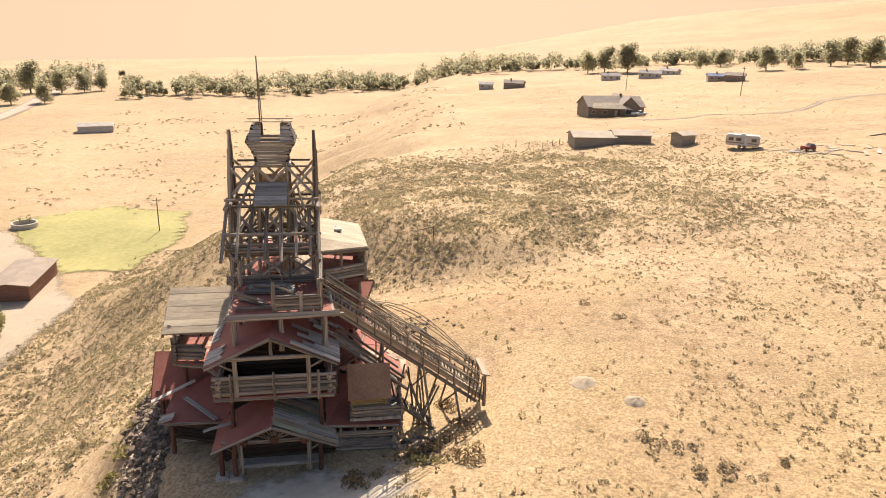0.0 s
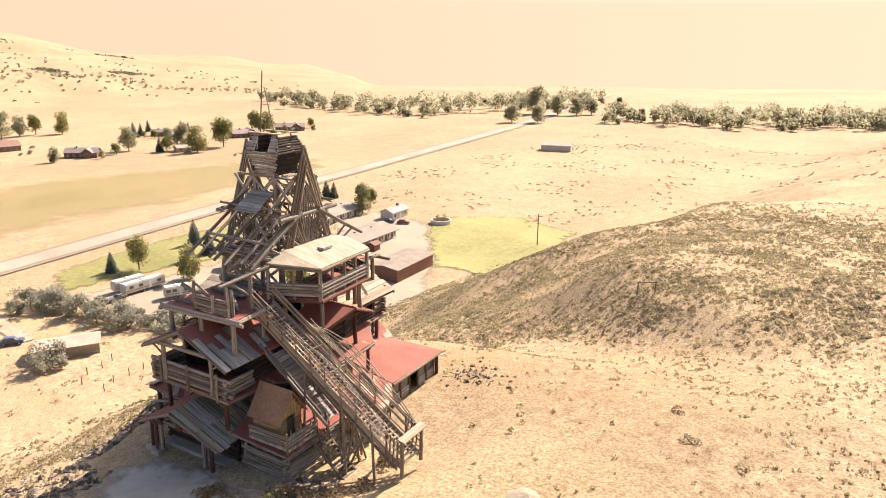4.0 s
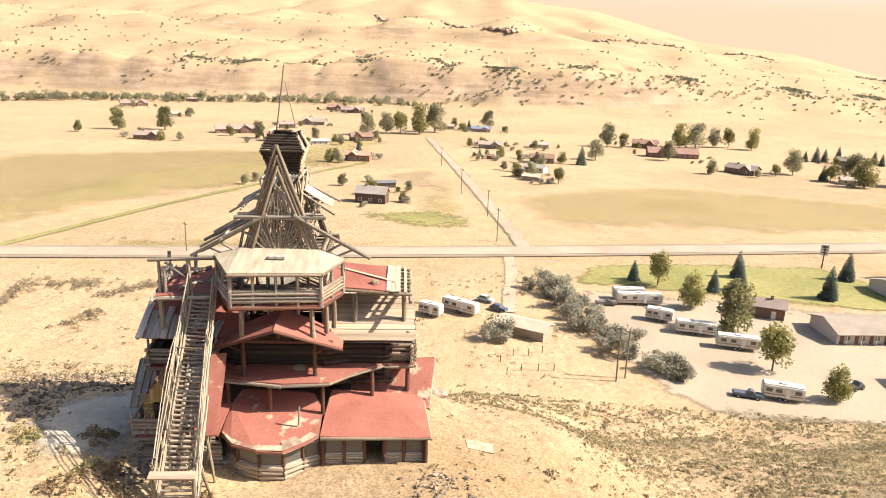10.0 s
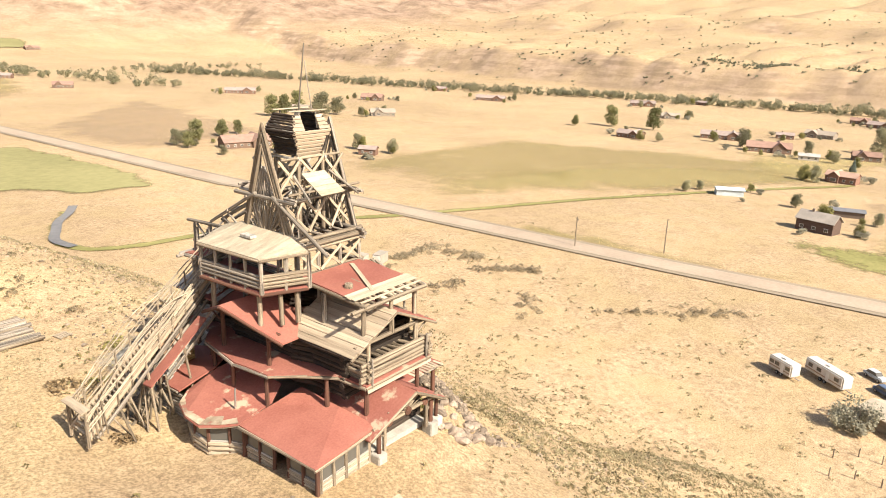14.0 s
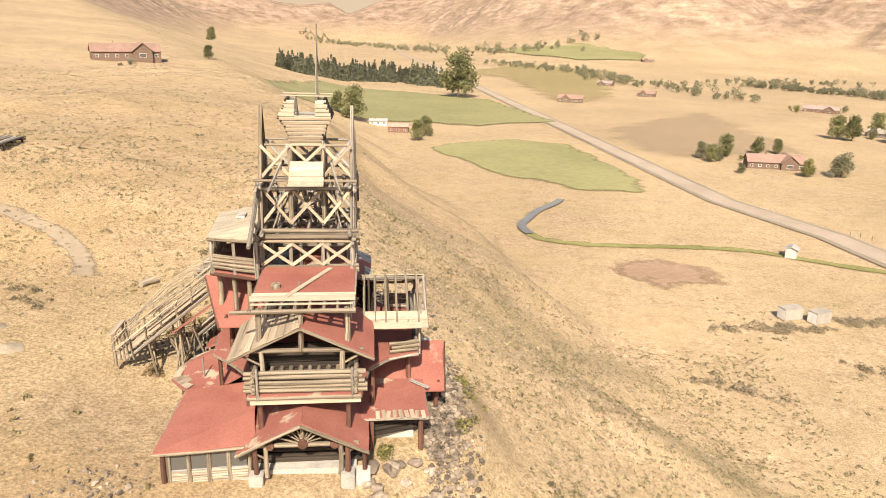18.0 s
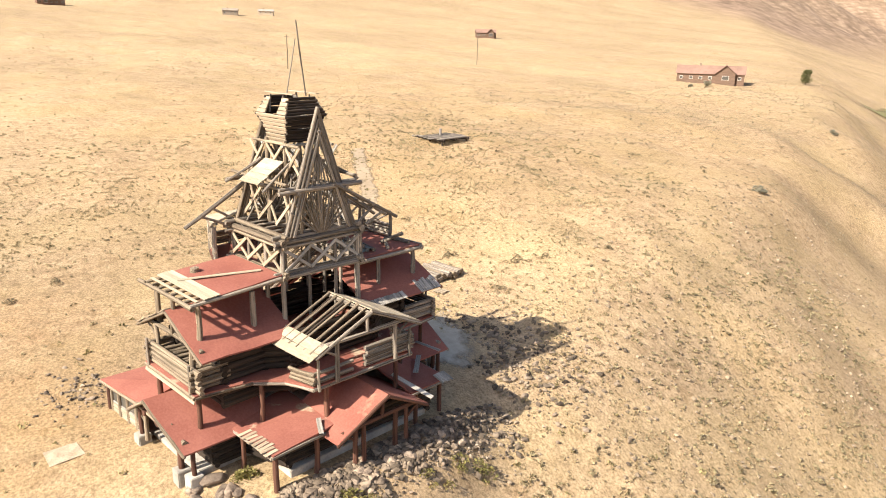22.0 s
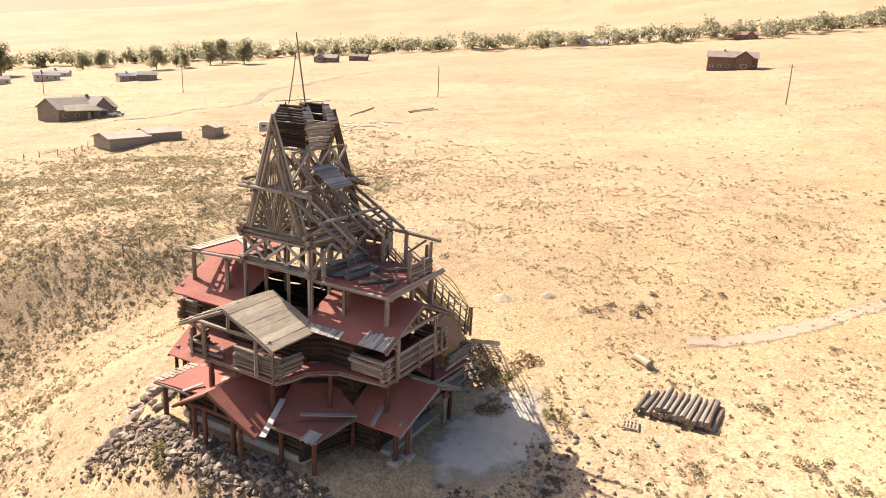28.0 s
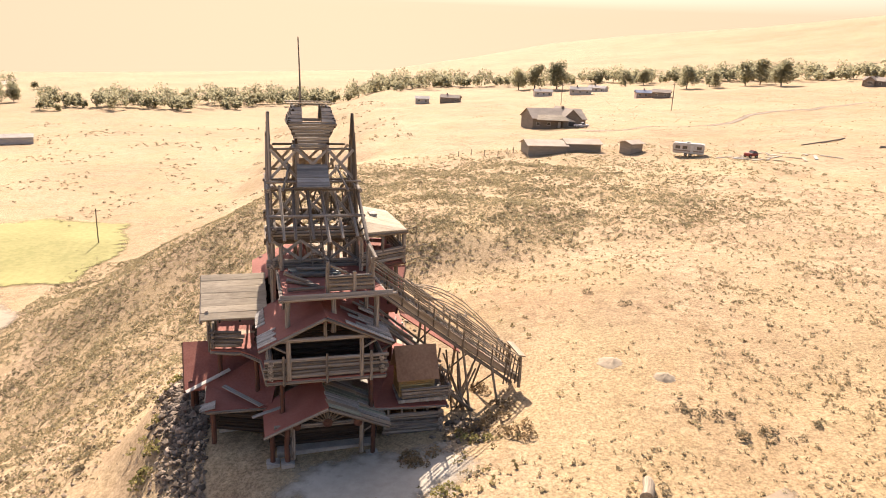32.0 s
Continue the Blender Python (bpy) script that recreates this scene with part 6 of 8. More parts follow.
HOUSES_U = [
    (-146.5, -286.0, 29.1, 'redroof'), (-184.0, -233.7, 10.1, 'brown'), (-298.0, -578.3, 32.3, 'brown'), (-384.2, -490.4, 23.6, 'redroof'),
    (-514.9, -463.2, 35.5, 'brown'), (-630.4, -358.5, 29.6, 'brown'), (-553.5, -581.6, 19.0, 'brown'), (-305.8, -376.5, 21.4, 'grey'),
    (-263.7, -419.9, 17.4, 'grey'), (-220.0, -37.8, 14.2, 'dark'), (-255.1, -40.6, 13.6, 'darkshed'),
]
HOUSES_T = [
    (50.2, -386.8, 12.5, 'white'), (35.4, -362.8, 13.8, 'redbarn'), (132.5, -244.2, 30.4, 'redroof'), (-87.9, -580.1, 24.9, 'redroof'),
    (-169.3, -657.9, 19.4, 'redroof'), (-151.7, -788.6, 20.1, 'brown'), (170.1, -763.6, 18.4, 'tan'), (-315.1, -1326.1, 26.7, 'redroof'),
]
HOUSES_E = [
    (441.9, 28.5, 13.2, 'grey'), (527.6, -68.8, 20.2, 'brown'), (489.2, -179.5, 12.6, 'grey'), (500.5, -211.8, 13.1, 'tan'),
    (354.9, -309.6, 16.2, 'redroof'), (298.6, 71.1, 24.2, 'brown'), (289.6, 326.3, 17.7, 'grey'), (312.4, 320.1, 14.2, 'brown'),
    (479.5, 241.5, 36.0, 'white'), (540.6, 143.1, 19.0, 'redroof'),
]
HOUSES_N = [
    (111.3, 374.7, 12.5, 'white'), (131.6, 365.5, 14.4, 'white'), (155.9, 407.7, 13.7, 'white'), (156.1, 323.9, 15.9, 'blueroof'),
    (159.2, 313.7, 10.6, 'grey'), (38.5, 364.9, 9.3, 'white'), (53.5, 354.1, 12.9, 'grey'), (-169.6, 329.2, 20.2, 'whiteshed'),
]
TREES_WEST = [
    (-470.8, -91.8, 12.8), (-490.5, -80.9, 11.4), (-493.1, -70.9, 13.2), (-496.7, -56.6, 15.9), (-517.6, -47.1, 15.5), (-466.7, 81.6, 12.6),
    (-469.2, 93.3, 7.6), (-482.3, 135.5, 13.2), (-484.9, 147.0, 15.1), (-496.5, 162.5, 10.0), (-499.1, 174.0, 10.1), (-489.8, 188.2, 10.9),
    (-387.7, 65.5, 9.2), (-401.6, 111.3, 8.9), (-334.8, 216.5, 14.1), (-325.3, 192.9, 11.5), (-342.6, 193.7, 10.5), (-362.9, 171.4, 9.3),
    (-341.1, 183.0, 7.6), (-395.5, -81.2, 3.7), (-574.6, -7.4, 11.0), (-418.8, -155.2, 8.8), (-384.1, 275.7, 10.6), (-379.9, 282.5, 10.6),
]
TREES_LOT = [
    (-134.4, 55.9, 6.7), (-118.0, 60.9, 7.4), (-104.0, 66.6, 9.0), (-84.7, 68.9, 7.7), (-73.1, 76.2, 5.6), (-138.3, 142.3, 6.9), (-144.2, 152.4, 6.0),
]
SPRUCES = [
    (-137.9, 50.2, 4.2), (-132.3, 69.7, 4.5), (-146.1, 79.7, 5.6), (-134.1, 76.8, 5.3), (-131.7, 98.1, 5.7), (-149.6, 110.1, 5.6), (-154.0, 127.7, 7.0),
    (-166.5, 144.5, 7.1), (-167.5, 151.0, 5.5), (-165.5, 153.1, 4.3), (-361.9, 54.9, 7.3), (-430.7, 203.2, 5.8), (-432.1, 210.6, 6.7),
    (-433.2, 216.3, 5.9), (-457.3, 234.9, 5.3), (-432.2, 246.4, 6.0), (-426.1, 248.4, 5.1), (-422.8, 229.9, 4.2), (-553.8, -22.4, 5.8),
    (-386.5, -4.5, 2.8), (-378.7, -77.9, 4.2), (-345.3, 180.8, 5.6),
]
OLIVES = [
    (-121.1, 26.9, 7.3), (-118.1, 30.2, 5.8), (-109.9, 31.8, 6.3), (-100.6, 33.4, 6.6), (-106.1, 36.3, 5.4), (-89.0, 37.3, 5.4), (-90.6, 40.0, 5.0),
    (-95.5, 44.2, 4.7), (-81.7, 45.3, 5.5), (-79.4, 47.7, 4.7), (-78.9, 50.5, 4.0), (-124.7, 22.8, 5.0), (-90.9, 15.6, 6.7), (-90.1, 12.9, 4.0),
    (-130.5, 26.5, 6.0), (-127.0, 29.4, 6.2), (-123.0, 30.8, 6.6), (-114.5, 29.0, 6.8), (-114.0, 34.0, 6.0), (-106.0, 31.0, 6.0), (-103.0, 37.0, 6.4),
    (-97.5, 37.0, 6.4), (-93.5, 40.4, 5.8), (-86.5, 42.0, 6.0), (-84.0, 47.8, 5.6), (-80.5, 50.2, 5.4), (-76.5, 50.0, 4.6),
]
TREES_NORTH = [
    (-266.1, 461.0, 16.7), (-285.9, 453.8, 18.7), (-316.8, 535.5, 23.5), (-291.8, 535.4, 21.0), (-278.1, 545.0, 19.0), (-271.1, 560.0, 13.9),
    (-225.6, 512.7, 6.8), (117.1, 470.1, 15.2), (129.7, 473.0, 18.7), (140.4, 451.4, 19.7), (194.3, 462.2, 13.0), (212.5, 474.3, 11.6),
    (211.1, 397.4, 14.0), (233.3, 411.7, 8.9), (227.6, 392.5, 10.2), (254.5, 405.1, 16.4), (269.4, 413.2, 18.5), (265.5, 381.9, 17.5),
]
TREES_SOUTH = [
    (64.5, -380.1, 13.8), (76.4, -394.4, 8.6), (21.6, -333.5, 9.1), (18.3, -352.0, 7.6), (8.6, -588.2, 30.2), (19.1, -91.0, 3.4), (46.1, -170.6, 3.6),
    (123.6, -228.8, 5.4), (119.0, -211.9, 2.8), (113.3, -283.3, 5.0), (463.0, -1229.4, 17.3), (-121.6, -296.5, 6.2),
]
TREES_SOUTHWEST = [
    (-119.7, -306.3, 6.0), (-126.0, -311.5, 6.2), (-132.9, -312.1, 8.7), (-152.9, -323.5, 7.2), (-163.9, -327.0, 6.0), (-126.3, -269.3, 3.9),
    (-167.7, -266.6, 8.8), (-226.2, -397.4, 10.5), (-233.7, -393.4, 12.1), (-271.7, -439.0, 11.7), (-259.6, -387.7, 14.0), (-276.1, -391.7, 11.0),
    (-434.1, -263.3, 11.5), (-408.7, -277.4, 6.1), (-445.4, -234.7, 11.4),
]
plant(YELLOW + ROUND[:1], TREES_LOT, 6.3, "leafy green cottonwood on the gravel lot", "tree", "shade trees of the motel", 1.05, 2)
plant(HAZED + YELLOW, TREES_WEST, 5.6, "green cottonwood beside the valley houses", "tree", "trees of the settlement", 1.0, 3)
plant(HAZED, TREES_NORTH, 6.8, "spreading green cottonwood in the dry fields", "tree", "field trees", 0.85, 4)
plant(OLIVE, [p for p in TREES_SOUTH if p[2] < 5.6 and p[0] > 0 and p[1] > -240], 7.5, "low tan-green bush alone on the dry slope", "bush", "lone bushes", 0.8, 15)
plant(ROUND, [p for p in TREES_SOUTH if not (p[2] < 5.6 and p[0] > 0 and p[1] > -240)], 5.6, "dark green tree near the ranch", "tree", "ranch trees", 0.95, 5)
plant(HAZED + ROUND, TREES_SOUTHWEST, 5.6, "green garden tree beside a ranch house", "tree", "garden trees", 0.9, 6)
plant(SPRUCE, SPRUCES, 5.1, "dense blue-green spruce on the lawn", "spruce", "spruces", 1.0, 7)
plant(OLIVE, OLIVES, 5.2, "silvery grey-green Russian olive thicket", "shrub", "olive thicket along the drive", 1.0, 8)
rg = random.Random(44)
GARDENS = []
for hx, hy, hw, hs in HOUSES_W + HOUSES_V + HOUSES_U:
    for _ in range(rg.choice((4, 5, 6, 7))):
        a, d = rg.uniform(0, 6.28), hw * 0.55 + rg.uniform(3, 11)
        GARDENS.append((hx + math.cos(a) * d, hy + math.sin(a) * d, rg.uniform(2.4, 6.2)))
plant(HAZED + YELLOW + OLIVE, GARDENS, 5.6, "leafy green tree shading a valley house", "tree", "house trees", 0.9, 9)
for src in ROUND + HAZED + YELLOW + SPRUCE + OLIVE:
    for o in list(src.children_recursive) + [src]:
        bpy.data.objects.remove(o)


# far woods, as one body of foliage for each belt
def belt(name, line, width, tall, gap, mat, label, seed, conifer=False):
    rnd = np.random.default_rng(seed)
    spots = []
    for (x0, y0), (x1, y1) in zip(line, line[1:]):
        n = max(1, int(math.hypot(x1 - x0, y1 - y0) / gap))
        t = (np.arange(n) + rnd.uniform(0, 1, n)) / n
        t = t[rnd.uniform(0, 1, n) > 0.1]
        spots.append(np.stack([x0 + (x1 - x0) * t, y0 + (y1 - y0) * t], 1) + rnd.normal(0, width, (len(t), 2)))
    co = np.concatenate(spots)
    n, q = len(co), 150
    z = ground_height(co[:, 0], co[:, 1])
    h = (tall * rnd.uniform(0.5, 1.2, n) * (1 + 0.25 * ripple(co[:, 0], co[:, 1], 45, seed)))[:, None]
    if conifer:
        u = rnd.uniform(0, 1, (n, q)) ** 1.6
        a, r = rnd.uniform(0, 6.283, (n, q)), 0.25 * h * (1 - u) * rnd.uniform(0.6, 1.05, (n, q))
        p = np.stack([np.cos(a) * r, np.sin(a) * r, (0.04 + 0.96 * u) * h], -1)
    else:
        k = rnd.integers(0, 6, (n, q))
        cs = np.stack([rnd.uniform(-.3, .3, (n, 6)), rnd.uniform(-.3, .3, (n, 6)), rnd.uniform(0.25, 0.78, (n, 6))], -1)
        d = rnd.normal(size=(n, q, 3))
        d /= np.linalg.norm(d, axis=-1, keepdims=True)
        p = (np.take_along_axis(cs, k[..., None], 1) + d * rnd.uniform(0.1, 0.27, (n, q, 1))) * h[..., None]
        p[..., 2] = np.maximum(p[..., 2], 0.3)
    c = p + np.concatenate([co, z[:, None]], 1)[:, None]
    d1 = rnd.normal(size=(n, q, 3))
    d1 /= np.linalg.norm(d1, axis=-1, keepdims=True)
    d2 = np.cross(d1, rnd.normal(size=(n, q, 3)))
    d2 /= np.linalg.norm(d2, axis=-1, keepdims=True)
    s = tall * 0.066 * rnd.uniform(0.6, 1.4, (n, q, 1))
    verts = np.stack([c - d1 * s, c + d2 * s * 0.75, c + d1 * s, c - d2 * s * 0.75], 2).reshape(-1, 3)
    mesh_stuff(name, verts, np.arange(len(verts)).reshape(-1, 4), mat, label, "trees")


belt("river_woods", [(-354, -896), (-485, -754), (-588, -570), (-690, -402), (-752, -219), (-772, -110)], 11, 9, 1.5, HAZED_LEAF,
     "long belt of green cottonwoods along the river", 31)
belt("scarp_woods", [(-775, -100), (-800, 30), (-850, 180), (-930, 400), (-880, 500), (-790, 560), (-690, 540)], 9, 6, 4.5, HAZED_LEAF, "low scattered trees below the scarp", 38)
belt("field_woods", [(-640, 505), (-520, 470), (-410, 452), (-372, 560), (-352, 700)], 18, 16, 4, HAZED_LEAF, "scattered cottonwoods across the dry fields", 32)
belt("north_woods", [(-228, 535), (-161, 538), (-97, 590), (-30, 640), (46, 600), (110, 560)], 22, 14, 1.5, HAZED_LEAF, "green belt of tall trees at the valley's far side", 33)
belt("bench_woods", [(179, 563), (272, 487), (377, 410), (418, 326), (501, 233), (554, 156), (629, 102), (680, 60)], 13, 12, 1.5, HAZED_LEAF, "long belt of trees on the bench", 34)
belt("south_woods", [(-29, -1241), (-146, -1077), (-178, -828), (-238, -707), (-260, -640)], 16, 10, 4, HAZED_LEAF, "trees along the stream to the south", 35)
belt("gap_woods", [(640, -2700), (398, -2250), (189, -1950), (120, -1730), (-82, -1476), (-249, -1600)], 28, 14, 7, HAZED_LEAF, "far trees towards the mountain gap", 36)
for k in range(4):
    belt("spruce_windbreak", [(190 + 8 * k, -690 - 22 * k), (143 + 6 * k, -735 - 22 * k), (84 + 6 * k, -752 - 20 * k), (22 + 5 * k, -692 - 18 * k)], 4, 17, 2.6, FAR_NEEDLE, "dark planted windbreak of tall spruces", 37 + k, True)
belt("hill_brush", [(-300, -860), (-420, -1010), (-560, -1050)], 20, 8, 5, HAZED_LEAF, "brushy draw below the hills", 43)

# junipers dotted over the far slopes
rj = random.Random(77)
jx = np.array([rj.uniform(-1500, -770) for _ in range(9000)])
jy = np.array([rj.uniform(-1300, 700) for _ in range(9000)])
chance = np.array([rj.random() for _ in range(9000)])
for cx, cy, n_ in ((-845, -386, 60), (-850, -332, 90), (-870, -251, 60), (-845, -77, 60), (-850, -4, 110), (-950, 238, 70), (-1000, 395, 90), (-1010, 504, 80), (-862, -170, 40), (-880, 90, 50)):
    jx = np.append(jx, [cx + rj.gauss(0, 17) for _ in range(n_)])
    jy = np.append(jy, [cy + rj.gauss(0, 11) for _ in range(n_)])
    chance = np.append(chance, np.zeros(n_))
foot = -jx - 768 - 0.2 * np.clip(jy, 0, 480)
draw = np.clip(0.3 - np.abs(ripple(jx, jy, 150, 12)), 0, 1) / 0.3
keep = chance < np.where((foot > 8) & (foot < 130), 0.1 + 0.75 * draw, 0.05 + 0.12 * (ripple(jx, jy, 260, 51) > 0.4))
pts = []
for x, y, zz in zip(jx[keep], jy[keep], ground_height(jx[keep], jy[keep])):
    h = rj.uniform(1.5, 4.2)
    pts += [(x + rj.uniform(-1.6, 1.6), y + rj.uniform(-1.6, 1.6), zz + h * rj.uniform(0.1, 0.7)) for _ in range(9)]
v, f = leaves(pts, 1.15, rj, 0.9)
tagged(part("hill_junipers", mesh_from("hill_junipers", v, f, FAR_NEEDLE)), "dark junipers scattered over the dry slopes", "shrubs", kind="stuff")

# ---------------------------------------------------------------- houses of the valley and the bench
STYLES = {  # wall, roof, wall height, pitch
    "rustshed": ((0.22, 0.11, 0.075), (0.27, 0.215, 0.165), 3.4, 0.14),
    "grey": ((0.22, 0.18, 0.14), (0.29, 0.24, 0.19), 3.0, 0.5), "tan": ((0.42, 0.34, 0.25), (0.33, 0.28, 0.24), 2.7, 0.45),
    "redroof": ((0.16, 0.105, 0.075), (0.25, 0.155, 0.118), 3.3, 0.6), "greyshed": ((0.3, 0.25, 0.19), (0.4, 0.33, 0.25), 2.3, 0.3),
    "white": ((0.5, 0.45, 0.39), (0.34, 0.31, 0.28), 2.8, 0.45), "brownshed": ((0.2, 0.1, 0.07), (0.24, 0.14, 0.1), 2.2, 0.4),
    "redbarn": ((0.21, 0.115, 0.082), (0.34, 0.22, 0.165), 3.6, 0.5), "brown": ((0.17, 0.10, 0.07), (0.27, 0.21, 0.18), 3.1, 0.5),
    "blueshed": ((0.42, 0.46, 0.47), (0.38, 0.44, 0.46), 2.6, 0.25), "blueroof": ((0.35, 0.27, 0.22), (0.17, 0.20, 0.27), 2.7, 0.35),
    "dark": ((0.10, 0.065, 0.05), (0.3, 0.26, 0.22), 4.2, 0.75), "darkshed": ((0.12, 0.09, 0.07), (0.14, 0.14, 0.15), 2.4, 0.2),
    "whiteshed": ((0.44, 0.4, 0.35), (0.42, 0.37, 0.31), 3.4, 0.3)}
TRIM = plain("white_trim", (0.6, 0.57, 0.52))
STYLE_MATS = {}


def style_mats(key):
    if key not in STYLE_MATS:
        wc, rc = STYLES[key][:2]
        STYLE_MATS[key] = (material(key + "_siding", tuple(c * 0.8 for c in wc), tuple(min(1, c * 1.15) for c in wc), grain=2.0, stain=0.4, stretch=(1, 1, 6), spread=0.1),
                           material(key + "_shingles", tuple(c * 0.82 for c in rc), tuple(min(1, c * 1.15) for c in rc), grain=5.0, stain=0.4, spread=0.1))
    return STYLE_MATS[key]


def cottage(x, y, length, style, yaw, depth=None, windows=3, chimney=True, porch=False, name="house", label="", group="", wall_h=None, z=None):
    """A gabled building: walls, two roof slopes, windows with panes, a door, a chimney."""
    wm, rm = style_mats(style)
    _, _, h, pitch = STYLES[style]
    h = wall_h or h
    d = depth or min(max(length * 0.5, 5.0), 9.5)
    if length < 6:
        d = length * 0.8
    root = empty_thing(name, label, "house" if name == "house" else "shed", pose(x, y, ground_at(x, y) if z is None else z, 0, 0, yaw), group)
    L, D, rise = length / 2, d / 2, d / 2 * pitch
    verts = [(sx * L, sy * D, zz) for zz in (-1.2, h) for sx, sy in ((-1, -1), (1, -1), (1, 1), (-1, 1))] + [(-L, 0, h + rise), (L, 0, h + rise)]
    faces = [(0, 1, 5, 4), (2, 3, 7, 6), (1, 2, 6, 9, 5), (3, 0, 4, 8, 7), (3, 2, 1, 0)]
    part("wall", mesh_from("wall", verts, faces, wm), root)
    o, e = 0.45, 0.5
    for s in (-1, 1):
        zl = h - e * pitch
        sl = [(-L - o, s * (D + e), zl + 0.12), (L + o, s * (D + e), zl + 0.12), (L + o, 0, h + rise + 0.12), (-L - o, 0, h + rise + 0.12)]
        part("roof", mesh_from("roof", sl + [(a, b, c - 0.15) for a, b, c in sl],
                               [(0, 1, 2, 3) if s < 0 else (3, 2, 1, 0), (4, 7, 6, 5) if s < 0 else (5, 6, 7, 4), (0, 4, 5, 1), (1, 5, 6, 2), (2, 6, 7, 3), (3, 7, 4, 0)], rm), root)
    if windows and length > 13:
        W, F = min(3.6, length * 0.16), D + 1.4
        u0, top = L * (0.4 if int(x) % 2 else -0.45), h + rise * 1.12
        gv = [(u0 + sx * W, sy * F, zz) for zz in (-1.2, h + 0.3) for sx, sy in ((-1, -1), (1, -1), (1, 1), (-1, 1))] + [(u0, -F, top), (u0, F, top)]
        part("wing", mesh_from("wing", gv, [(0, 1, 5, 8, 4), (2, 3, 7, 9, 6), (1, 2, 6, 5), (3, 0, 4, 7)], wm), root)
        for s in (-1, 1):
            q = (top - h - 0.3) / W
            sl = [(u0 + s * (W + 0.6), -F - 0.6, h + 0.42 - 0.6 * q), (u0 + s * (W + 0.6), F + 0.6, h + 0.42 - 0.6 * q), (u0, F + 0.6, top + 0.12), (u0, -F - 0.6, top + 0.12)]
            part("roof", mesh_from("roof", sl + [(a, b, c - 0.15) for a, b, c in sl],
                                   [(0, 1, 2, 3) if s > 0 else (3, 2, 1, 0), (7, 6, 5, 4) if s > 0 else (4, 5, 6, 7), (0, 4, 5, 1), (1, 5, 6, 2), (2, 6, 7, 3), (3, 7, 4, 0)], rm), root)
            fr = part("window", box_mesh("window", (u0 - 1.3, s * F - 0.05, 0.9), (u0 + 1.3, s * F + 0.05, 2.5), TRIM), root)
            part("pane", box_mesh("pane", (u0 - 1.2, s * F - 0.075, 1.0), (u0 + 1.2, s * F + 0.075, 2.4), GLASS), fr)
    n = max(1, int(length / 3.2)) if windows else 0
    for s in (-1, 1):
        for k in range(n):
            u = -L + (k + 0.5) * length / n
            if s < 0 and k == n // 2:
                part("door", box_mesh("door", (u - 0.5, s * D - 0.06, 0.05), (u + 0.5, s * D + 0.06, 2.1), TRIM), root)
                continue
            fr = part("window", box_mesh("window", (u - 0.65, s * D - 0.05, 0.95), (u + 0.65, s * D + 0.05, 2.1), TRIM), root)
            part("pane", box_mesh("pane", (u - 0.55, s * D - 0.075, 1.05), (u + 0.55, s * D + 0.075, 2.0), GLASS), fr)
    if chimney and length > 9:
        part("chimney", box_mesh("chimney", (L * 0.3, -0.4, h + rise - 0.6), (L * 0.3 + 0.7, 0.4, h + rise + 0.9), ROCK), root)
    return root


LABELS = {"rustshed": "rust-red shed with a tan roof", "grey": "long grey weathered house with a grey roof", "tan": "tan frame house with a shingle roof", "redroof": "brown log house under a red metal roof",
          "greyshed": "small grey wooden shed with a pale roof", "white": "low white house with a grey roof", "brownshed": "small dark brown garden shed",
          "redbarn": "tall red barn with a rusty tan roof", "brown": "dark brown log house with a grey-brown roof", "blueshed": "pale blue metal shed in a pasture",
          "blueroof": "brown house with a blue-grey metal roof", "dark": "dark log house under a steep grey roof", "darkshed": "long low dark machine shed", "whiteshed": "white metal barn in bare fields"}
rh = random.Random(12)
for spots, base, where in ((HOUSES_W, 10, "houses west of the highway"), (HOUSES_V, 14, "houses by the pastures"), (HOUSES_U, 28, "ranch houses to the south-west"),
                           (HOUSES_T, 20, "ranch houses to the south"), (HOUSES_E, 80, "houses on the bench"), (HOUSES_N, 5, "houses to the north")):
    for x, y, width, style in spots:
        yaw = math.degrees(math.atan2(y, x)) + 90 + rh.uniform(-22, 22)
        shed = "shed" in style or "barn" in style
        cottage(x, y, max(3.5, width * 0.84), style, yaw, wall_h=5.4 if where == "houses on the bench" and style == "brown" and width > 22 else None, windows=0 if shed and "barn" not in style else 3, chimney=not shed, name="shed" if shed else "house", label=LABELS[style], group=where)

# ---------------------------------------------------------------- motel and its lot
PALE_WALL = material("pale_stucco", (0.42, 0.36, 0.31), (0.52, 0.45, 0.39), grain=3, stain=0.3, spread=0.03)
TAN_SHINGLE = material("tan_shingles", (0.225, 0.187, 0.145), (0.3, 0.25, 0.198), grain=5, stain=0.3, spread=0.03)
DOOR_BROWN = plain("brown_door", (0.16, 0.10, 0.07))
TYRE = plain("black_tyre", (0.025, 0.025, 0.025))
RIM = plain("grey_rim", (0.35, 0.35, 0.36), 0.4, 0.7)
RV_WHITE = plain("white_fibreglass", (0.52, 0.48, 0.42), 0.4)
RV_STRIPE = plain("brown_stripe", (0.28, 0.2, 0.14), 0.5)


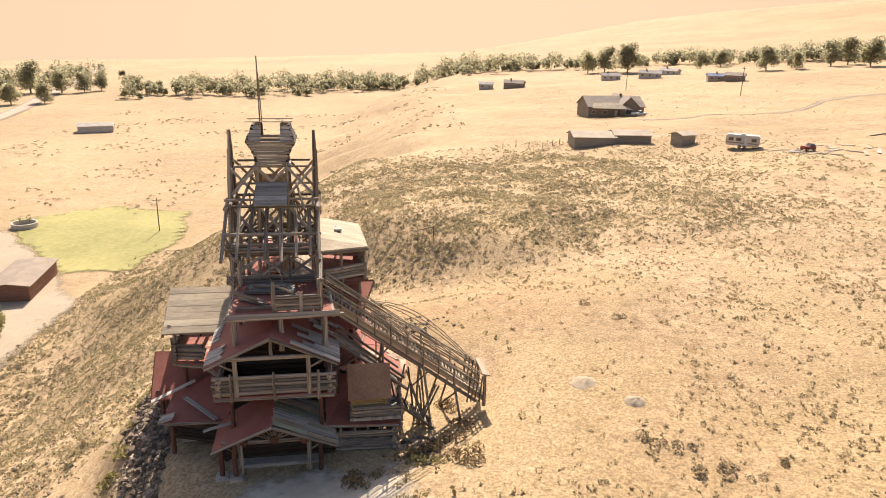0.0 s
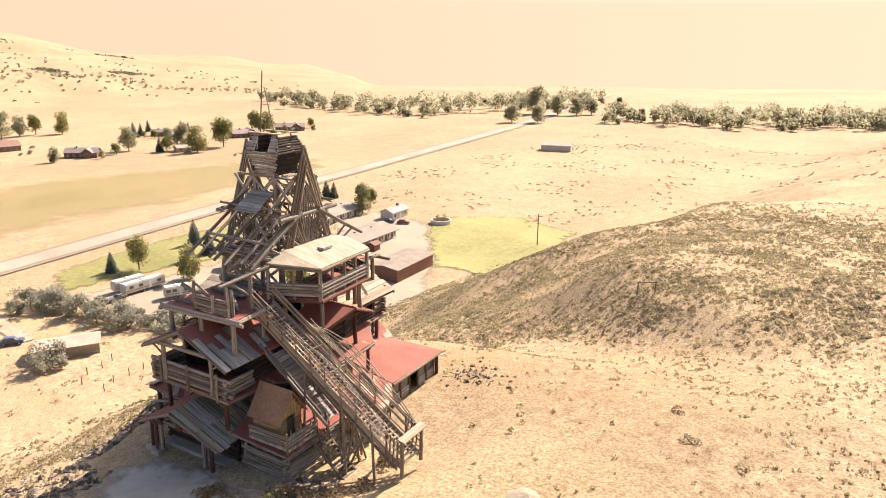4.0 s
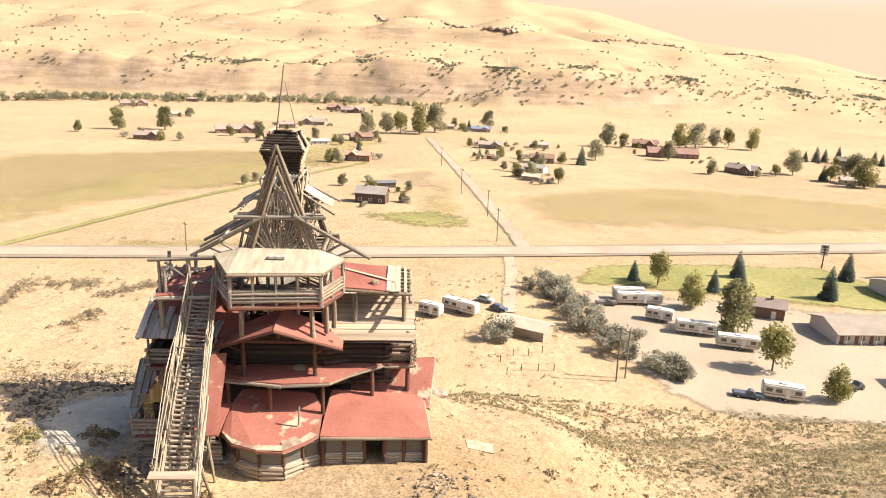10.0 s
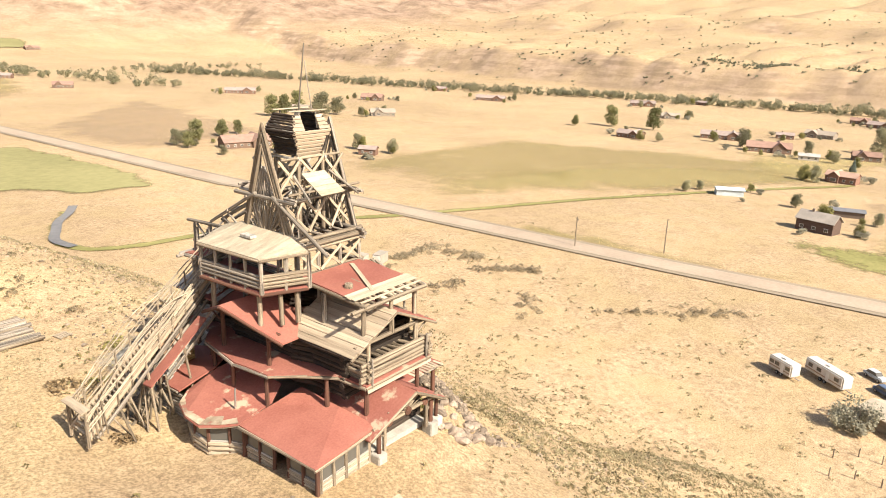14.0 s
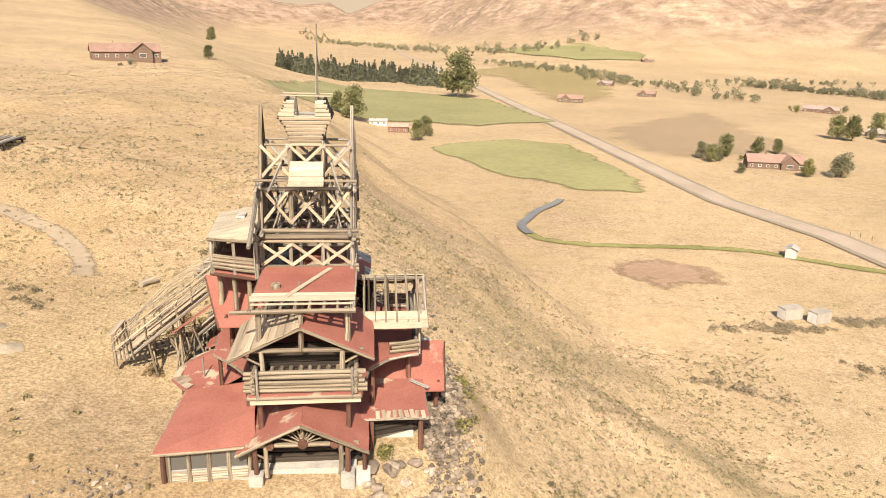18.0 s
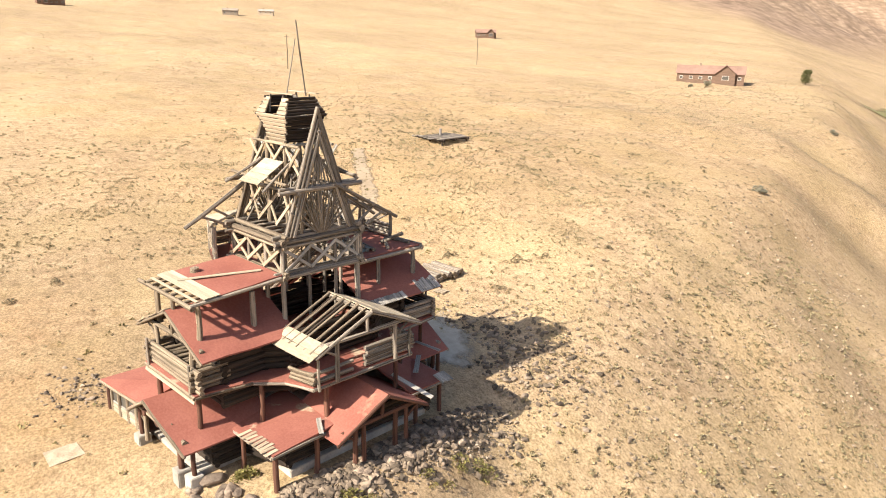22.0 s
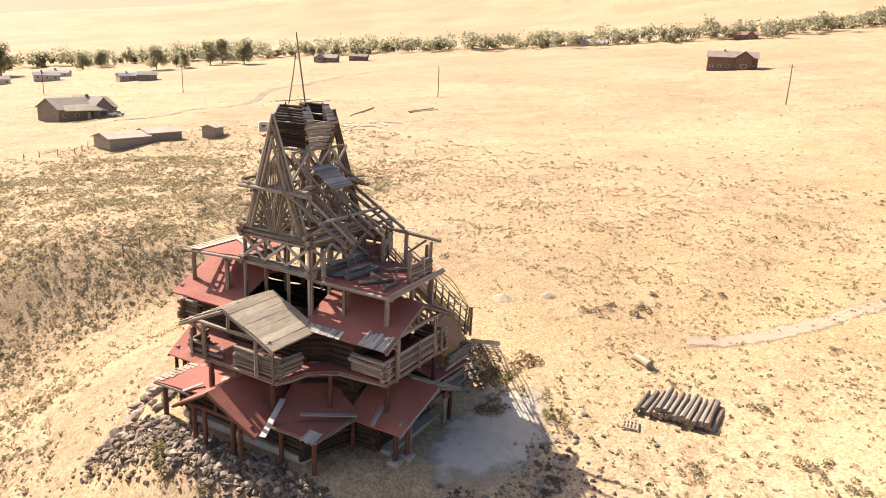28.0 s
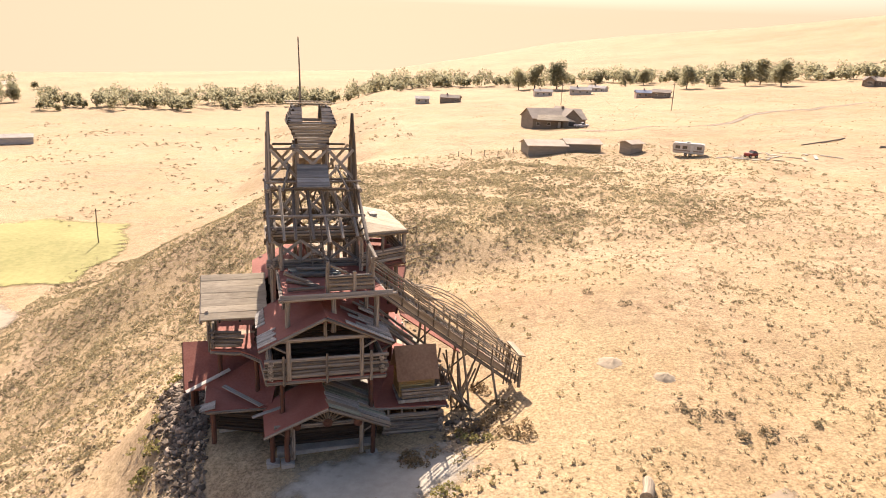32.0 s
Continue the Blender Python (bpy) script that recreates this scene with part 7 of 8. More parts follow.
def motel_block(x, y, length, depth, yaw, rooms, label):
    root = empty_thing("motel", label, "motel", pose(x, y, ground_at(x, y), 0, 0, yaw))
    L, D, h, rise = length / 2, depth / 2, 2.9, 1.4
    verts = [(sx * L, sy * D, zz) for zz in (-0.6, h) for sx, sy in ((-1, -1), (1, -1), (1, 1), (-1, 1))] + [(-L, 0, h + rise), (L, 0, h + rise)]
    part("wall", mesh_from("wall", verts, [(0, 1, 5, 4), (2, 3, 7, 6), (1, 2, 6, 9, 5), (3, 0, 4, 8, 7), (3, 2, 1, 0)], PALE_WALL), root)
    for s in (-1, 1):
        sl = [(-L - 0.5, s * (D + 1.1), h - 0.25), (L + 0.5, s * (D + 1.1), h - 0.25), (L + 0.5, 0, h + rise + 0.15), (-L - 0.5, 0, h + rise + 0.15)]
        part("roof", mesh_from("roof", sl + [(a, b, c - 0.16) for a, b, c in sl], [(0, 1, 2, 3), (7, 6, 5, 4), (0, 4, 5, 1), (1, 5, 6, 2), (2, 6, 7, 3), (3, 7, 4, 0)], TAN_SHINGLE), root)
    for k in range(rooms):
        u = -L + (k + 0.5) * length / rooms
        part("door", box_mesh("door", (u - 0.95, -D - 0.05, 0.05), (u - 0.05, -D + 0.05, 2.1), DOOR_BROWN, 0.01), root)
        fr = part("window", box_mesh("window", (u + 0.25, -D - 0.05, 0.9), (u + 1.35, -D + 0.05, 2.05), TRIM, 0.01), root)
        part("pane", box_mesh("pane", (u + 0.33, -D - 0.08, 0.98), (u + 1.27, -D + 0.08, 1.97), GLASS), fr)
        part("porch_post", box_mesh("porch_post", (u - 0.06, -D - 1.0, 0), (u + 0.06, -D - 0.88, h - 0.3), TRIM), root)
    for k in (0.2, 0.62):
        part("roof_vent", box_mesh("roof_vent", (L * k, -1.2, h + rise - 0.5), (L * k + 0.6, -0.6, h + rise + 0.2), METAL, 0.03), root)
    return root


motel_block(-109.5, 106.5, 40, 10.5, 99, 12, "long low pale motel with a tan roof")
motel_block(-141, 127, 26, 11, 103, 6, "low tan motel office beside spruces")
cottage(-117, 77, 9.5, "brown", 75, label="small brown cabin under the cottonwoods", name="house", group="cabins on the lot")
cottage(-81.5, 102, 18, "rustshed", 100, depth=8.5, windows=0, chimney=False, name="shed", label="long rust-red shed with a flat tan roof", group="sheds of the motel", wall_h=3.6)
cottage(-101.8, 111.6, 3.0, "brownshed", 100, windows=0, chimney=False, name="shed", label="tiny brown pump shed", group="sheds of the motel")
cottage(-95.6, 20.6, 11, "greyshed", 66, depth=5.5, windows=0, chimney=False, name="shed", label="low weathered shed with a pale tan roof", group="sheds by the drive", wall_h=2.3)
cottage(-126, 146, 10, "white", 100, label="white cottage beside the motel office", group="cabins on the lot")


def wheel(root, x, y, r, w=0.24):
    n = 14
    v = [(x + r * math.cos(6.2832 * i / n), y + s * w / 2, r + r * math.sin(6.2832 * i / n)) for s in (-1, 1) for i in range(n)]
    f = [(i, (i + 1) % n, n + (i + 1) % n, n + i) for i in range(n)] + [tuple(range(n - 1, -1, -1)), tuple(range(n, 2 * n))]
    tyre = part("wheel", mesh_from("wheel", v, f, TYRE), root)
    v = [(x + r * 0.55 * math.cos(6.2832 * i / n), y + s * (w / 2 + 0.015), r + r * 0.55 * math.sin(6.2832 * i / n)) for s in (-1, 1) for i in range(n)]
    part("rim", mesh_from("rim", v, f, RIM), tyre)


def trailer(x, y, yaw, length, label, group="campers on the lot"):
    root = empty_thing("camper_trailer", label, "trailer", pose(x, y, ground_at(x, y) + 0.12, 0, 0, yaw), group)
    L = length / 2
    part("body", box_mesh("body", (-L, -1.2, 0.6), (L, 1.2, 3.0), RV_WHITE, 0.22), root)
    part("stripe", box_mesh("stripe", (-L + 0.25, -1.215, 1.15), (L - 0.25, 1.215, 1.4), RV_STRIPE), root)
    for s in (-1, 1):
        for k in range(4):
            u = -L + (k + 0.7) * length / 4.4
            if s < 0 and k == 2:
                part("door", box_mesh("door", (u - 0.35, -1.23, 0.7), (u + 0.35, -1.18, 2.5), TRIM, 0.01), root)
                continue
            fr = part("window", box_mesh("window", (u - 0.55, s * 1.2 - 0.03, 1.65), (u + 0.55, s * 1.2 + 0.03, 2.4), RV_STRIPE, 0.01), root)
            part("pane", box_mesh("pane", (u - 0.48, s * 1.2 - 0.045, 1.72), (u + 0.48, s * 1.2 + 0.045, 2.33), GLASS), fr)
        for k in (-0.5, 0.5):
            wheel(root, k, s * 1.05, 0.36)
    part("roof_vent", box_mesh("roof_vent", (-0.6, -0.4, 2.95), (0.4, 0.4, 3.25), TRIM, 0.05), root)
    board("hitch", (L - 0.1, 0, 0.55), (L + 1.1, 0, 0.5), 0.25, 0.12, METAL, root)


def car(x, y, yaw, colour, label, long=4.4, pickup=False, group="parked vehicles"):
    paint = plain("car_paint", colour, 0.35)
    root = empty_thing("car", label, "pickup" if pickup else "car", pose(x, y, ground_at(x, y) + 0.12, 0, 0, yaw), group)
    L = long / 2
    part("body", box_mesh("body", (-L, -0.88, 0.32), (L, 0.88, 0.95), paint, 0.16), root)
    c0, c1 = (-0.2, 1.3) if pickup else (-1.7, 1.0)
    cab = bmesh.new()
    bmesh.ops.create_cube(cab, size=1)
    for v in cab.verts:
        top = v.co.z > 0
        v.co = Vector(((c0 if v.co.x < 0 else c1) + (0.35 if v.co.x < 0 else -0.55) * top, (0.78 - 0.14 * top) * (1 if v.co.y > 0 else -1), 1.48 if top else 0.9))
    bmesh.ops.bevel(cab, geom=cab.edges[:], offset=0.06, segments=2, affect="EDGES")
    me = bpy.data.meshes.new("window_band")
    cab.to_mesh(me)
    cab.free()
    me.materials.append(GLASS)
    part("window_band", me, root)
    part("roof", box_mesh("roof", (c0 + 0.38, -0.64, 1.43), (c1 - 0.58, 0.64, 1.52), paint, 0.03), root)
    for sx in (-1, 1):
        for sy in (-1, 1):
            wheel(root, sx * L * 0.62, sy * 0.8, 0.33)
            part("headlight" if sx > 0 else "tail_light", box_mesh("light", (sx * L - 0.04, sy * 0.62 - 0.14, 0.62), (sx * L + 0.03, sy * 0.62 + 0.14, 0.78), TRIM if sx > 0 else RED_ROOF, 0.01), root)


trailer(-72.4, 66.5, 78, 7.0, "white travel trailer with brown trim at the lot's edge")
car(-72.2, 60.5, 78, (0.08, 0.1, 0.13), "dark pickup hitched to the travel trailer", 5.2, True)
trailer(-118.6, 48.5, 95, 11.0, "long pale fifth-wheel trailer with a brown side")
car(-116.5, 40.5, 95, (0.12, 0.1, 0.09), "dark pickup before the long trailer", 5.2, True)
trailer(-122, 46.5, 95, 8.0, "white camper parked behind the long trailer")
trailer(-108.3, 51.5, 70, 6.0, "small white camper van on the gravel")
trailer(-101.5, 58, 80, 8.5, "white travel trailer beside a cottonwood")
trailer(-94.8, 65, 82, 8.5, "white motor home on the gravel lot")
car(-97.6, 71.5, 75, (0.45, 0.43, 0.4), "silver car beside the motor home")
car(-79, 82, 120, (0.05, 0.05, 0.055), "small dark trailer of gear near the red shed", 3.2, True)
car(-122, 139, 20, (0.06, 0.07, 0.1), "dark blue car at the motel office")
car(-117, 141, 30, (0.25, 0.08, 0.06), "red car at the motel office")
trailer(-102, -0.5, 66, 5.5, "old white trailer by the drive", "old trailers by the drive")
trailer(-105.2, 6, 62, 9.0, "long faded white trailer with an awning", "old trailers by the drive")
car(-113.5, 11.5, 60, (0.4, 0.42, 0.42), "pale car beside the old trailers")
car(-107.8, 14.8, 60, (0.08, 0.11, 0.17), "dark blue car on the drive")

# planter ring, sign and dumpster on the lawns
ring = empty_thing("planter", "round stone planter with two small trees on the lawn", "planter", pose(-108, 150, ground_at(-108, 150)))
nr = 28
v = [(r * math.cos(6.2832 * i / nr), r * math.sin(6.2832 * i / nr), z) for z, r in ((-0.3, 3.6), (1.5, 3.5), (1.5, 3.1), (0.2, 3.0)) for i in range(nr)]
part("rim", mesh_from("rim", v, [(k * nr + i, k * nr + (i + 1) % nr, (k + 1) * nr + (i + 1) % nr, (k + 1) * nr + i) for k in range(3) for i in range(nr)], PALE_WALL), ring)
sign = empty_thing("road_sign", "tall narrow roadside sign on a post", "sign", pose(-160.8, 107.8, ground_at(-160.8, 107.8), 0, 0, 80))
board("post", (0, 0, -0.3), (0, 0, 7), 0.3, 0.3, BROWN_LOG, sign)
part("panel", box_mesh("panel", (-1.1, -0.12, 4.0), (1.1, 0.12, 7.2), TRIM, 0.04), sign)
for k, (z0, z1, w0) in enumerate(((6.3, 6.8, 0.8), (5.5, 5.9, 0.6), (4.6, 5.0, 0.7))):
    part("lettering_bar", box_mesh("lettering_bar", (-w0, -0.14, z0), (w0, 0.14, z1), DOOR_BROWN), sign)
for k, (x, y, w_) in enumerate(((-108.8, 149.2, 2.2), (-107, 151, 2.4))):
    rb = round_tree(60 + k, YELLOW_LEAF, 3.2, 0.42, 260, 0.2, 6)
    rb.matrix_world = pose(x, y, ground_at(x, y) + 0.8)
    tagged(rb, "small round yellow-green tree in the planter", "tree", "planter trees")

# ---------------------------------------------------------------- poles and posts
POLE = material("utility_pole_wood", (0.10, 0.075, 0.055), (0.19, 0.15, 0.11), grain=5, stain=1, stretch=(2, 2, 0.5))


def utility_pole(x, y, h, arm=True):
    root = empty_thing("utility_pole", "tall brown wooden utility pole", "pole", pose(x, y, ground_at(x, y), 0, 0, 20 + (x * 7) % 40), "utility poles")
    log("shaft", (0, 0, -0.4), (0, 0, h), 0.15, POLE, root)
    if arm:
        board("crossarm", (-1.2, 0, h - 0.7), (1.2, 0, h - 0.7), 0.14, 0.14, POLE, root)
        for u in (-1.1, 0, 1.1):
            log("insulator", (u, 0, h - 0.65), (u, 0, h - 0.4), 0.06, GLASS, root)


for x, y, h in ((187.8, 18, 11), (188.8, -85.8, 11), (197.3, -174.8, 11), (-153.4, -55.2, 10), (-169.7, 12.5, 11), (-248, -5, 11), (-74.9, 37.6, 10.5), (-76.6, 39.5, 10),
                (128, 229, 11), (99, 289, 10), (156.6, 119.5, 10), (-68.4, 148.8, 10), (-205, 8, 10), (-330, -22, 10), (-138, -75, 9)):
    utility_pole(x, y, h)
for x, y in ((-74.3, 17.3), (-76.4, 20.0), (-77.0, 23.2), (-77.4, 26.2), (-79.8, 15.9), (-83.1, 18.4), (-83.6, 21.4), (-85.5, 24.2), (27.8, 123.6), (31, 124), (34, 122), (37.2, 121.2), (40, 124),
             (41.9, 125.2), (-125.5, -170), (-127.5, -168), (-129.5, -165)):
    z = ground_at(x, y)
    tagged(log("fence_post", (x, y, z - 0.3), (x + 0.05, y, z + 1.5), 0.09, POLE), "short weathered wooden fence post", "post", "fence posts")
goal = empty_thing("gate_frame", "bare two-post frame of grey poles on the hillside", "frame", pose(9.4, 45.8, ground_at(9.4, 45.8)))
dz = ground_at(11.6, 45.8) - ground_at(9.4, 45.8)
log("post", (0, 0, -0.4), (0, 0, 1.6), 0.07, POLE, goal)
log("post", (2.2, 0, dz - 0.4), (2.2, 0, dz + 1.6), 0.07, POLE, goal)
log("crossbar", (-0.15, 0, 1.5), (2.35, 0, dz + 1.5), 0.06, POLE, goal)

# ---------------------------------------------------------------- farm on the bench
cottage(69, 190, 19, "grey", 8, depth=11, label="large grey farmhouse with a pale sagging porch roof", group="farm on the bench", wall_h=3.4)
porch = slab("porch_roof", [(62, 183.5, ground_at(69, 184) + 4.4), (70, 183.6, ground_at(69, 184) + 4.5), (74, 180.6, ground_at(69, 184) + 2.8), (61, 180.4, ground_at(69, 184) + 3.0)], 0.12, BARE_BOARD, seed=121)
tagged(porch, "pale sagging canvas-like porch roof of the farmhouse", "roof")
car(76, 180, 15, (0.6, 0.58, 0.55), "white pickup beside the farmhouse", 5.0, True)
cottage(49.5, 124.5, 10, "greyshed", 4, depth=6.5, windows=0, chimney=False, name="shed", label="long low weathered grey barn with a tan roof", group="farm sheds", wall_h=2.2)
cottage(59.2, 125.6, 9, "greyshed", 4, depth=5.5, windows=0, chimney=False, name="shed", label="low weathered barn wing with a tan roof", group="farm sheds", wall_h=2.0)
cottage(70.5, 120, 4.4, "greyshed", 30, windows=0, chimney=False, name="shed", label="small weathered shed with a leaning roof", group="farm sheds")
trailer(80, 108.5, -28, 7.0, "old white stock trailer in the weeds", "farm machines")
car(87.6, 94.5, 10, (0.3, 0.06, 0.045), "small red tractor beside planks", 2.6, True, "farm machines")
rw = random.Random(9)
for k in range(22):
    x, y = rw.uniform(84, 102), rw.uniform(86, 104)
    a = rw.uniform(0, 3.14)
    l = rw.uniform(1.0, 2.4)
    p, q = (x - math.cos(a) * l, y - math.sin(a) * l), (x + math.cos(a) * l, y + math.sin(a) * l)
    tagged(board("scrap_plank", (*p, ground_at(*p) + 0.15), (*q, ground_at(*q) + 0.15), rw.uniform(0.3, 1.0), 0.1, TAN_PLANK if k % 2 else GREY_PLANK, None, (0, 0, 1)),
           "weathered plank lying in the farm yard", "plank", "scrap planks")
for a, b in (((122.3, 101), (132.5, 99)), ((125.5, 119), (111.7, 114.2)), ((124, 103), (134, 102)), ((118, 116), (127, 120))):
    tagged(log("pole_on_ground", (*a, ground_at(*a) + 0.12), (*b, ground_at(*b) + 0.12), 0.16, GREY_LOG), "long weathered pole lying on the bench", "pole", "poles on the ground")
# plank platform
deck = empty_thing("plank_platform", "low broken platform of grey logs and planks", "platform", pose(63.2, -58.4, ground_at(63.2, -58.4), 0, 0, 8))
for k in range(13):
    e0, e1 = rw.uniform(-0.8, 0.5), rw.uniform(-0.6, 0.7)
    board("plank", (-3.2 + 0.53 * k, -3.9 + e0, 0.62 + 0.05 * (k % 3)), (-3.2 + 0.53 * k, 3.6 + e1, 0.6), 0.44, 0.1, GREY_LOG if k % 3 else WALL_LOG, deck, (0, 0, 1))
for v in (-3.2, 0, 3.0):
    log("joist", (-3.7, v, 0.4), (3.9, v, 0.42), 0.2, WALL_LOG, deck)
for u in (-3.2, 0, 3.2):
    for v in (-3.2, 3.0):
        log("leg", (u, v, -0.6), (u, v, 0.42), 0.17, WALL_LOG, deck)
for k in range(7):
    log("loose_pole", (2.0 + k * 0.4, 2.2 + 0.35 * k, 0.66 - 0.05 * k), (11.5 + rw.uniform(-2.5, 1.5), 4.2 + rw.uniform(-1.2, 1.2), 0.25), 0.13, GREY_LOG, deck)
log("stove_pipe", (1.0, -0.6, 0.6), (1.0, -0.6, 1.9), 0.26, METAL, deck)


# white storage boxes and a small hut below the south slope
BOX_PAINT = plain("chalky_box_paint", (0.31, 0.27, 0.22))
def storage_box(x, y, yaw, length):
    root = empty_thing("storage_box", "plain white metal storage box beside silvery brush", "container", pose(x, y, ground_at(x, y), 0, 0, yaw), "storage boxes")
    part("body", box_mesh("body", (-length / 2, -1.2, 0.1), (length / 2, 1.2, 2.6), BOX_PAINT, 0.05), root)
    part("roof", box_mesh("roof", (-length / 2 - 0.1, -1.3, 2.61), (length / 2 + 0.1, 1.3, 2.72), BOX_PAINT, 0.02), root)
    for s in (-1, 1):
        part("door", box_mesh("door", (length / 2 - 0.02, s * 0.57 - 0.53, 0.2), (length / 2 + 0.05, s * 0.57 + 0.53, 2.45), TRIM, 0.01), root)
        part("skid", box_mesh("skid", (-length / 2, s * 0.9 - 0.12, -0.2), (length / 2, s * 0.9 + 0.12, 0.1), DOOR_BROWN), root)


storage_box(-78.8, -99.2, 18, 4.6)
storage_box(-84.2, -97.6, 24, 4.2)
cottage(-97.4, -144.5, 3.4, "white", 60, windows=0, chimney=False, name="shed", label="tiny white hut beside the highway pole", group="huts by the highway")

# ---------------------------------------------------------------- things round the house
stackp = empty_thing("log_pile", "heap of grey peeled logs side by side on dry ground", "log pile", pose(15.2, -22.2, ground_at(15.2, -22.2), 0, 0, 8))
for row, n in ((0, 13), (1, 9)):
    for k in range(n):
        y = -2.6 + k * 0.42 + row * 0.25
        log("log", (-1.75 + rng.uniform(-.35, .3), y, 0.2 + 0.34 * row), (1.75 + rng.uniform(-.3, .5), y + rng.uniform(-.12, .12), 0.22 + 0.36 * row), 0.2 * rng.uniform(0.85, 1.15), GREY_LOG if k % 3 else TAN_LOG, stackp)
pallet = empty_thing("pallet", "small pale slatted pallet lying in the grass", "pallet", pose(11.4, -20.4, ground_at(11.4, -20.4) + 0.06, 0, 0, 20))
for k in range(5):
    board("slat", (-0.6, -0.48 + 0.24 * k, 0.12), (0.6, -0.48 + 0.24 * k, 0.12), 0.13, 0.03, BLEACHED, pallet, (0, 0, 1))
for u in (-0.5, 0, 0.5):
    board("runner", (u, -0.55, 0.05), (u, 0.55, 0.05), 0.09, 0.1, BLEACHED, pallet, (0, 0, 1))
zz = ground_at(20.4, -17.1)
tagged(log("felled_log", (20.0, -17.9, zz + 0.3), (20.7, -16.3, zz + 0.33), 0.36, BLEACHED), "short thick peeled log lying in the grass", "log")
tagged(slab("plywood_sheet", [(x, y, ground_at(x, y) + 0.06) for x, y in ((3.92, 15.9), (3.75, 14.0), (2.3, 13.75), (2.35, 15.75))], 0.03, TAN_PLANK, None, cuts=2, rough=0.012, seed=4), "pale plywood sheet lying on the ground", "sheet")
DIRT = material("pale_dug_dirt", (0.27, 0.213, 0.147), (0.37, 0.3, 0.21), grain=3, stain=0.7, bump=0.5)
for x, y, r in ((26.8, -4.2, 1.0), (23.8, -1.0, 1.2)):
    rr = random.Random(int(x))
    n, rings = 22, 6
    verts = [(0, 0, 0.34)] + [(r * k / rings * math.cos(6.2832 * i / n) * rr.uniform(0.85, 1.15), r * k / rings * math.sin(6.2832 * i / n) * rr.uniform(0.85, 1.15),
                               0.4 * (1 - (k / rings) ** 1.5) - 0.1 + rr.uniform(-0.05, 0.05)) for k in range(1, rings + 1) for i in range(n)]
    faces = [(0, 1 + i, 1 + (i + 1) % n) for i in range(n)] + [(1 + k * n + i, 1 + (k + 1) * n + i, 1 + (k + 1) * n + (i + 1) % n, 1 + k * n + (i + 1) % n) for k in range(rings - 1) for i in range(n)]
    m = part("dirt_mound", mesh_from("dirt_mound", verts, faces, DIRT, True))
    m.location = (x, y, ground_at(x, y))
    tagged(m, "low mound of pale dug dirt", "mound", "dirt mounds")


# ---- rocks
def rock_shape(seed):
    rnd = random.Random(seed * 31 + 7)
    bm = bmesh.new()
    for _ in range(22):
        d = Vector((rnd.gauss(0, 1), rnd.gauss(0, 1), rnd.gauss(0, 1))).normalized() * rnd.uniform(0.8, 1.1)
        bm.verts.new((d.x * 1.15, d.y * 0.9, d.z * 0.75))
    hull = bmesh.ops.convex_hull(bm, input=bm.verts[:])
    bmesh.ops.delete(bm, geom=[g for g in hull["geom_interior"] if isinstance(g, bmesh.types.BMVert)], context="VERTS")
    bmesh.ops.bevel(bm, geom=bm.edges[:], offset=0.07, segments=1, affect="EDGES")
    me = bpy.data.meshes.new("rock")
    bm.to_mesh(me)
    bm.free()
    me.materials.append(ROCK)
    return me


BOULDERS = [rock_shape(k) for k in range(6)]
RB = random.Random(21)
cB, sB = math.cos(radians(9)), math.sin(radians(9))


def house_to_world(u, v):
    return 0.2 + cB * u - sB * v, sB * u + cB * v


for k in range(60):
    if k < 26:
        u, v = RB.uniform(-10.8, -8.0), RB.uniform(-6.5, 10.5)
    elif k < 60:
        u, v = RB.uniform(-9.0, -3.3), RB.uniform(8.2, 12.0)
    x, y = house_to_world(u, v)
    s = RB.uniform(0.18, 0.42) if k < 26 else RB.uniform(0.3, 0.66)
    ob = part("boulder", BOULDERS[k % 6])
    ob.matrix_world = pose(x, y, ground_at(x, y) + s * 0.25, RB.uniform(-20, 20), RB.uniform(-20, 20), RB.uniform(0, 360)) @ Matrix.Diagonal((s * RB.uniform(0.8, 1.3), s, s * RB.uniform(0.7, 1.05), 1))
    tagged(ob, "angular tan boulder banked against the house", "boulder", "boulders under the house")


def rubble(name, spots, label, mat, lo, hi, seed):
    """Many small broken stones joined into one body."""
    rnd = np.random.default_rng(seed)
    bm = bmesh.new()
    bmesh.ops.create_icosphere(bm, subdivisions=1, radius=1)
    base = np.array([v.co[:] for v in bm.verts])
    tris = np.array([[v.index for v in f.verts] for f in bm.faces])
    bm.free()
    co = np.array(spots)
    z = ground_height(co[:, 0], co[:, 1])
    n = len(co)
    size = lo * (hi / lo) ** (rnd.uniform(0, 1, n) ** 1.9)
    ang = rnd.uniform(0, 6.28, n)
    shape = base[None] * rnd.uniform(0.55, 1.3, (n, len(base), 1)) * np.stack([rnd.uniform(0.8, 1.4, n), rnd.uniform(0.7, 1.1, n), rnd.uniform(0.5, 0.9, n)], 1)[:, None]
    c, s = np.cos(ang)[:, None], np.sin(ang)[:, None]
    x = shape[..., 0] * c - shape[..., 1] * s
    y = shape[..., 0] * s + shape[..., 1] * c
    verts = np.stack([x * size[:, None] + co[:, :1], y * size[:, None] + co[:, 1:2], shape[..., 2] * size[:, None] + (z + size * 0.25)[:, None]], -1).reshape(-1, 3)
    faces = (tris[None] + (np.arange(n) * len(base))[:, None, None]).reshape(-1, 3)
    mesh_stuff(name, verts, faces, mat, label)


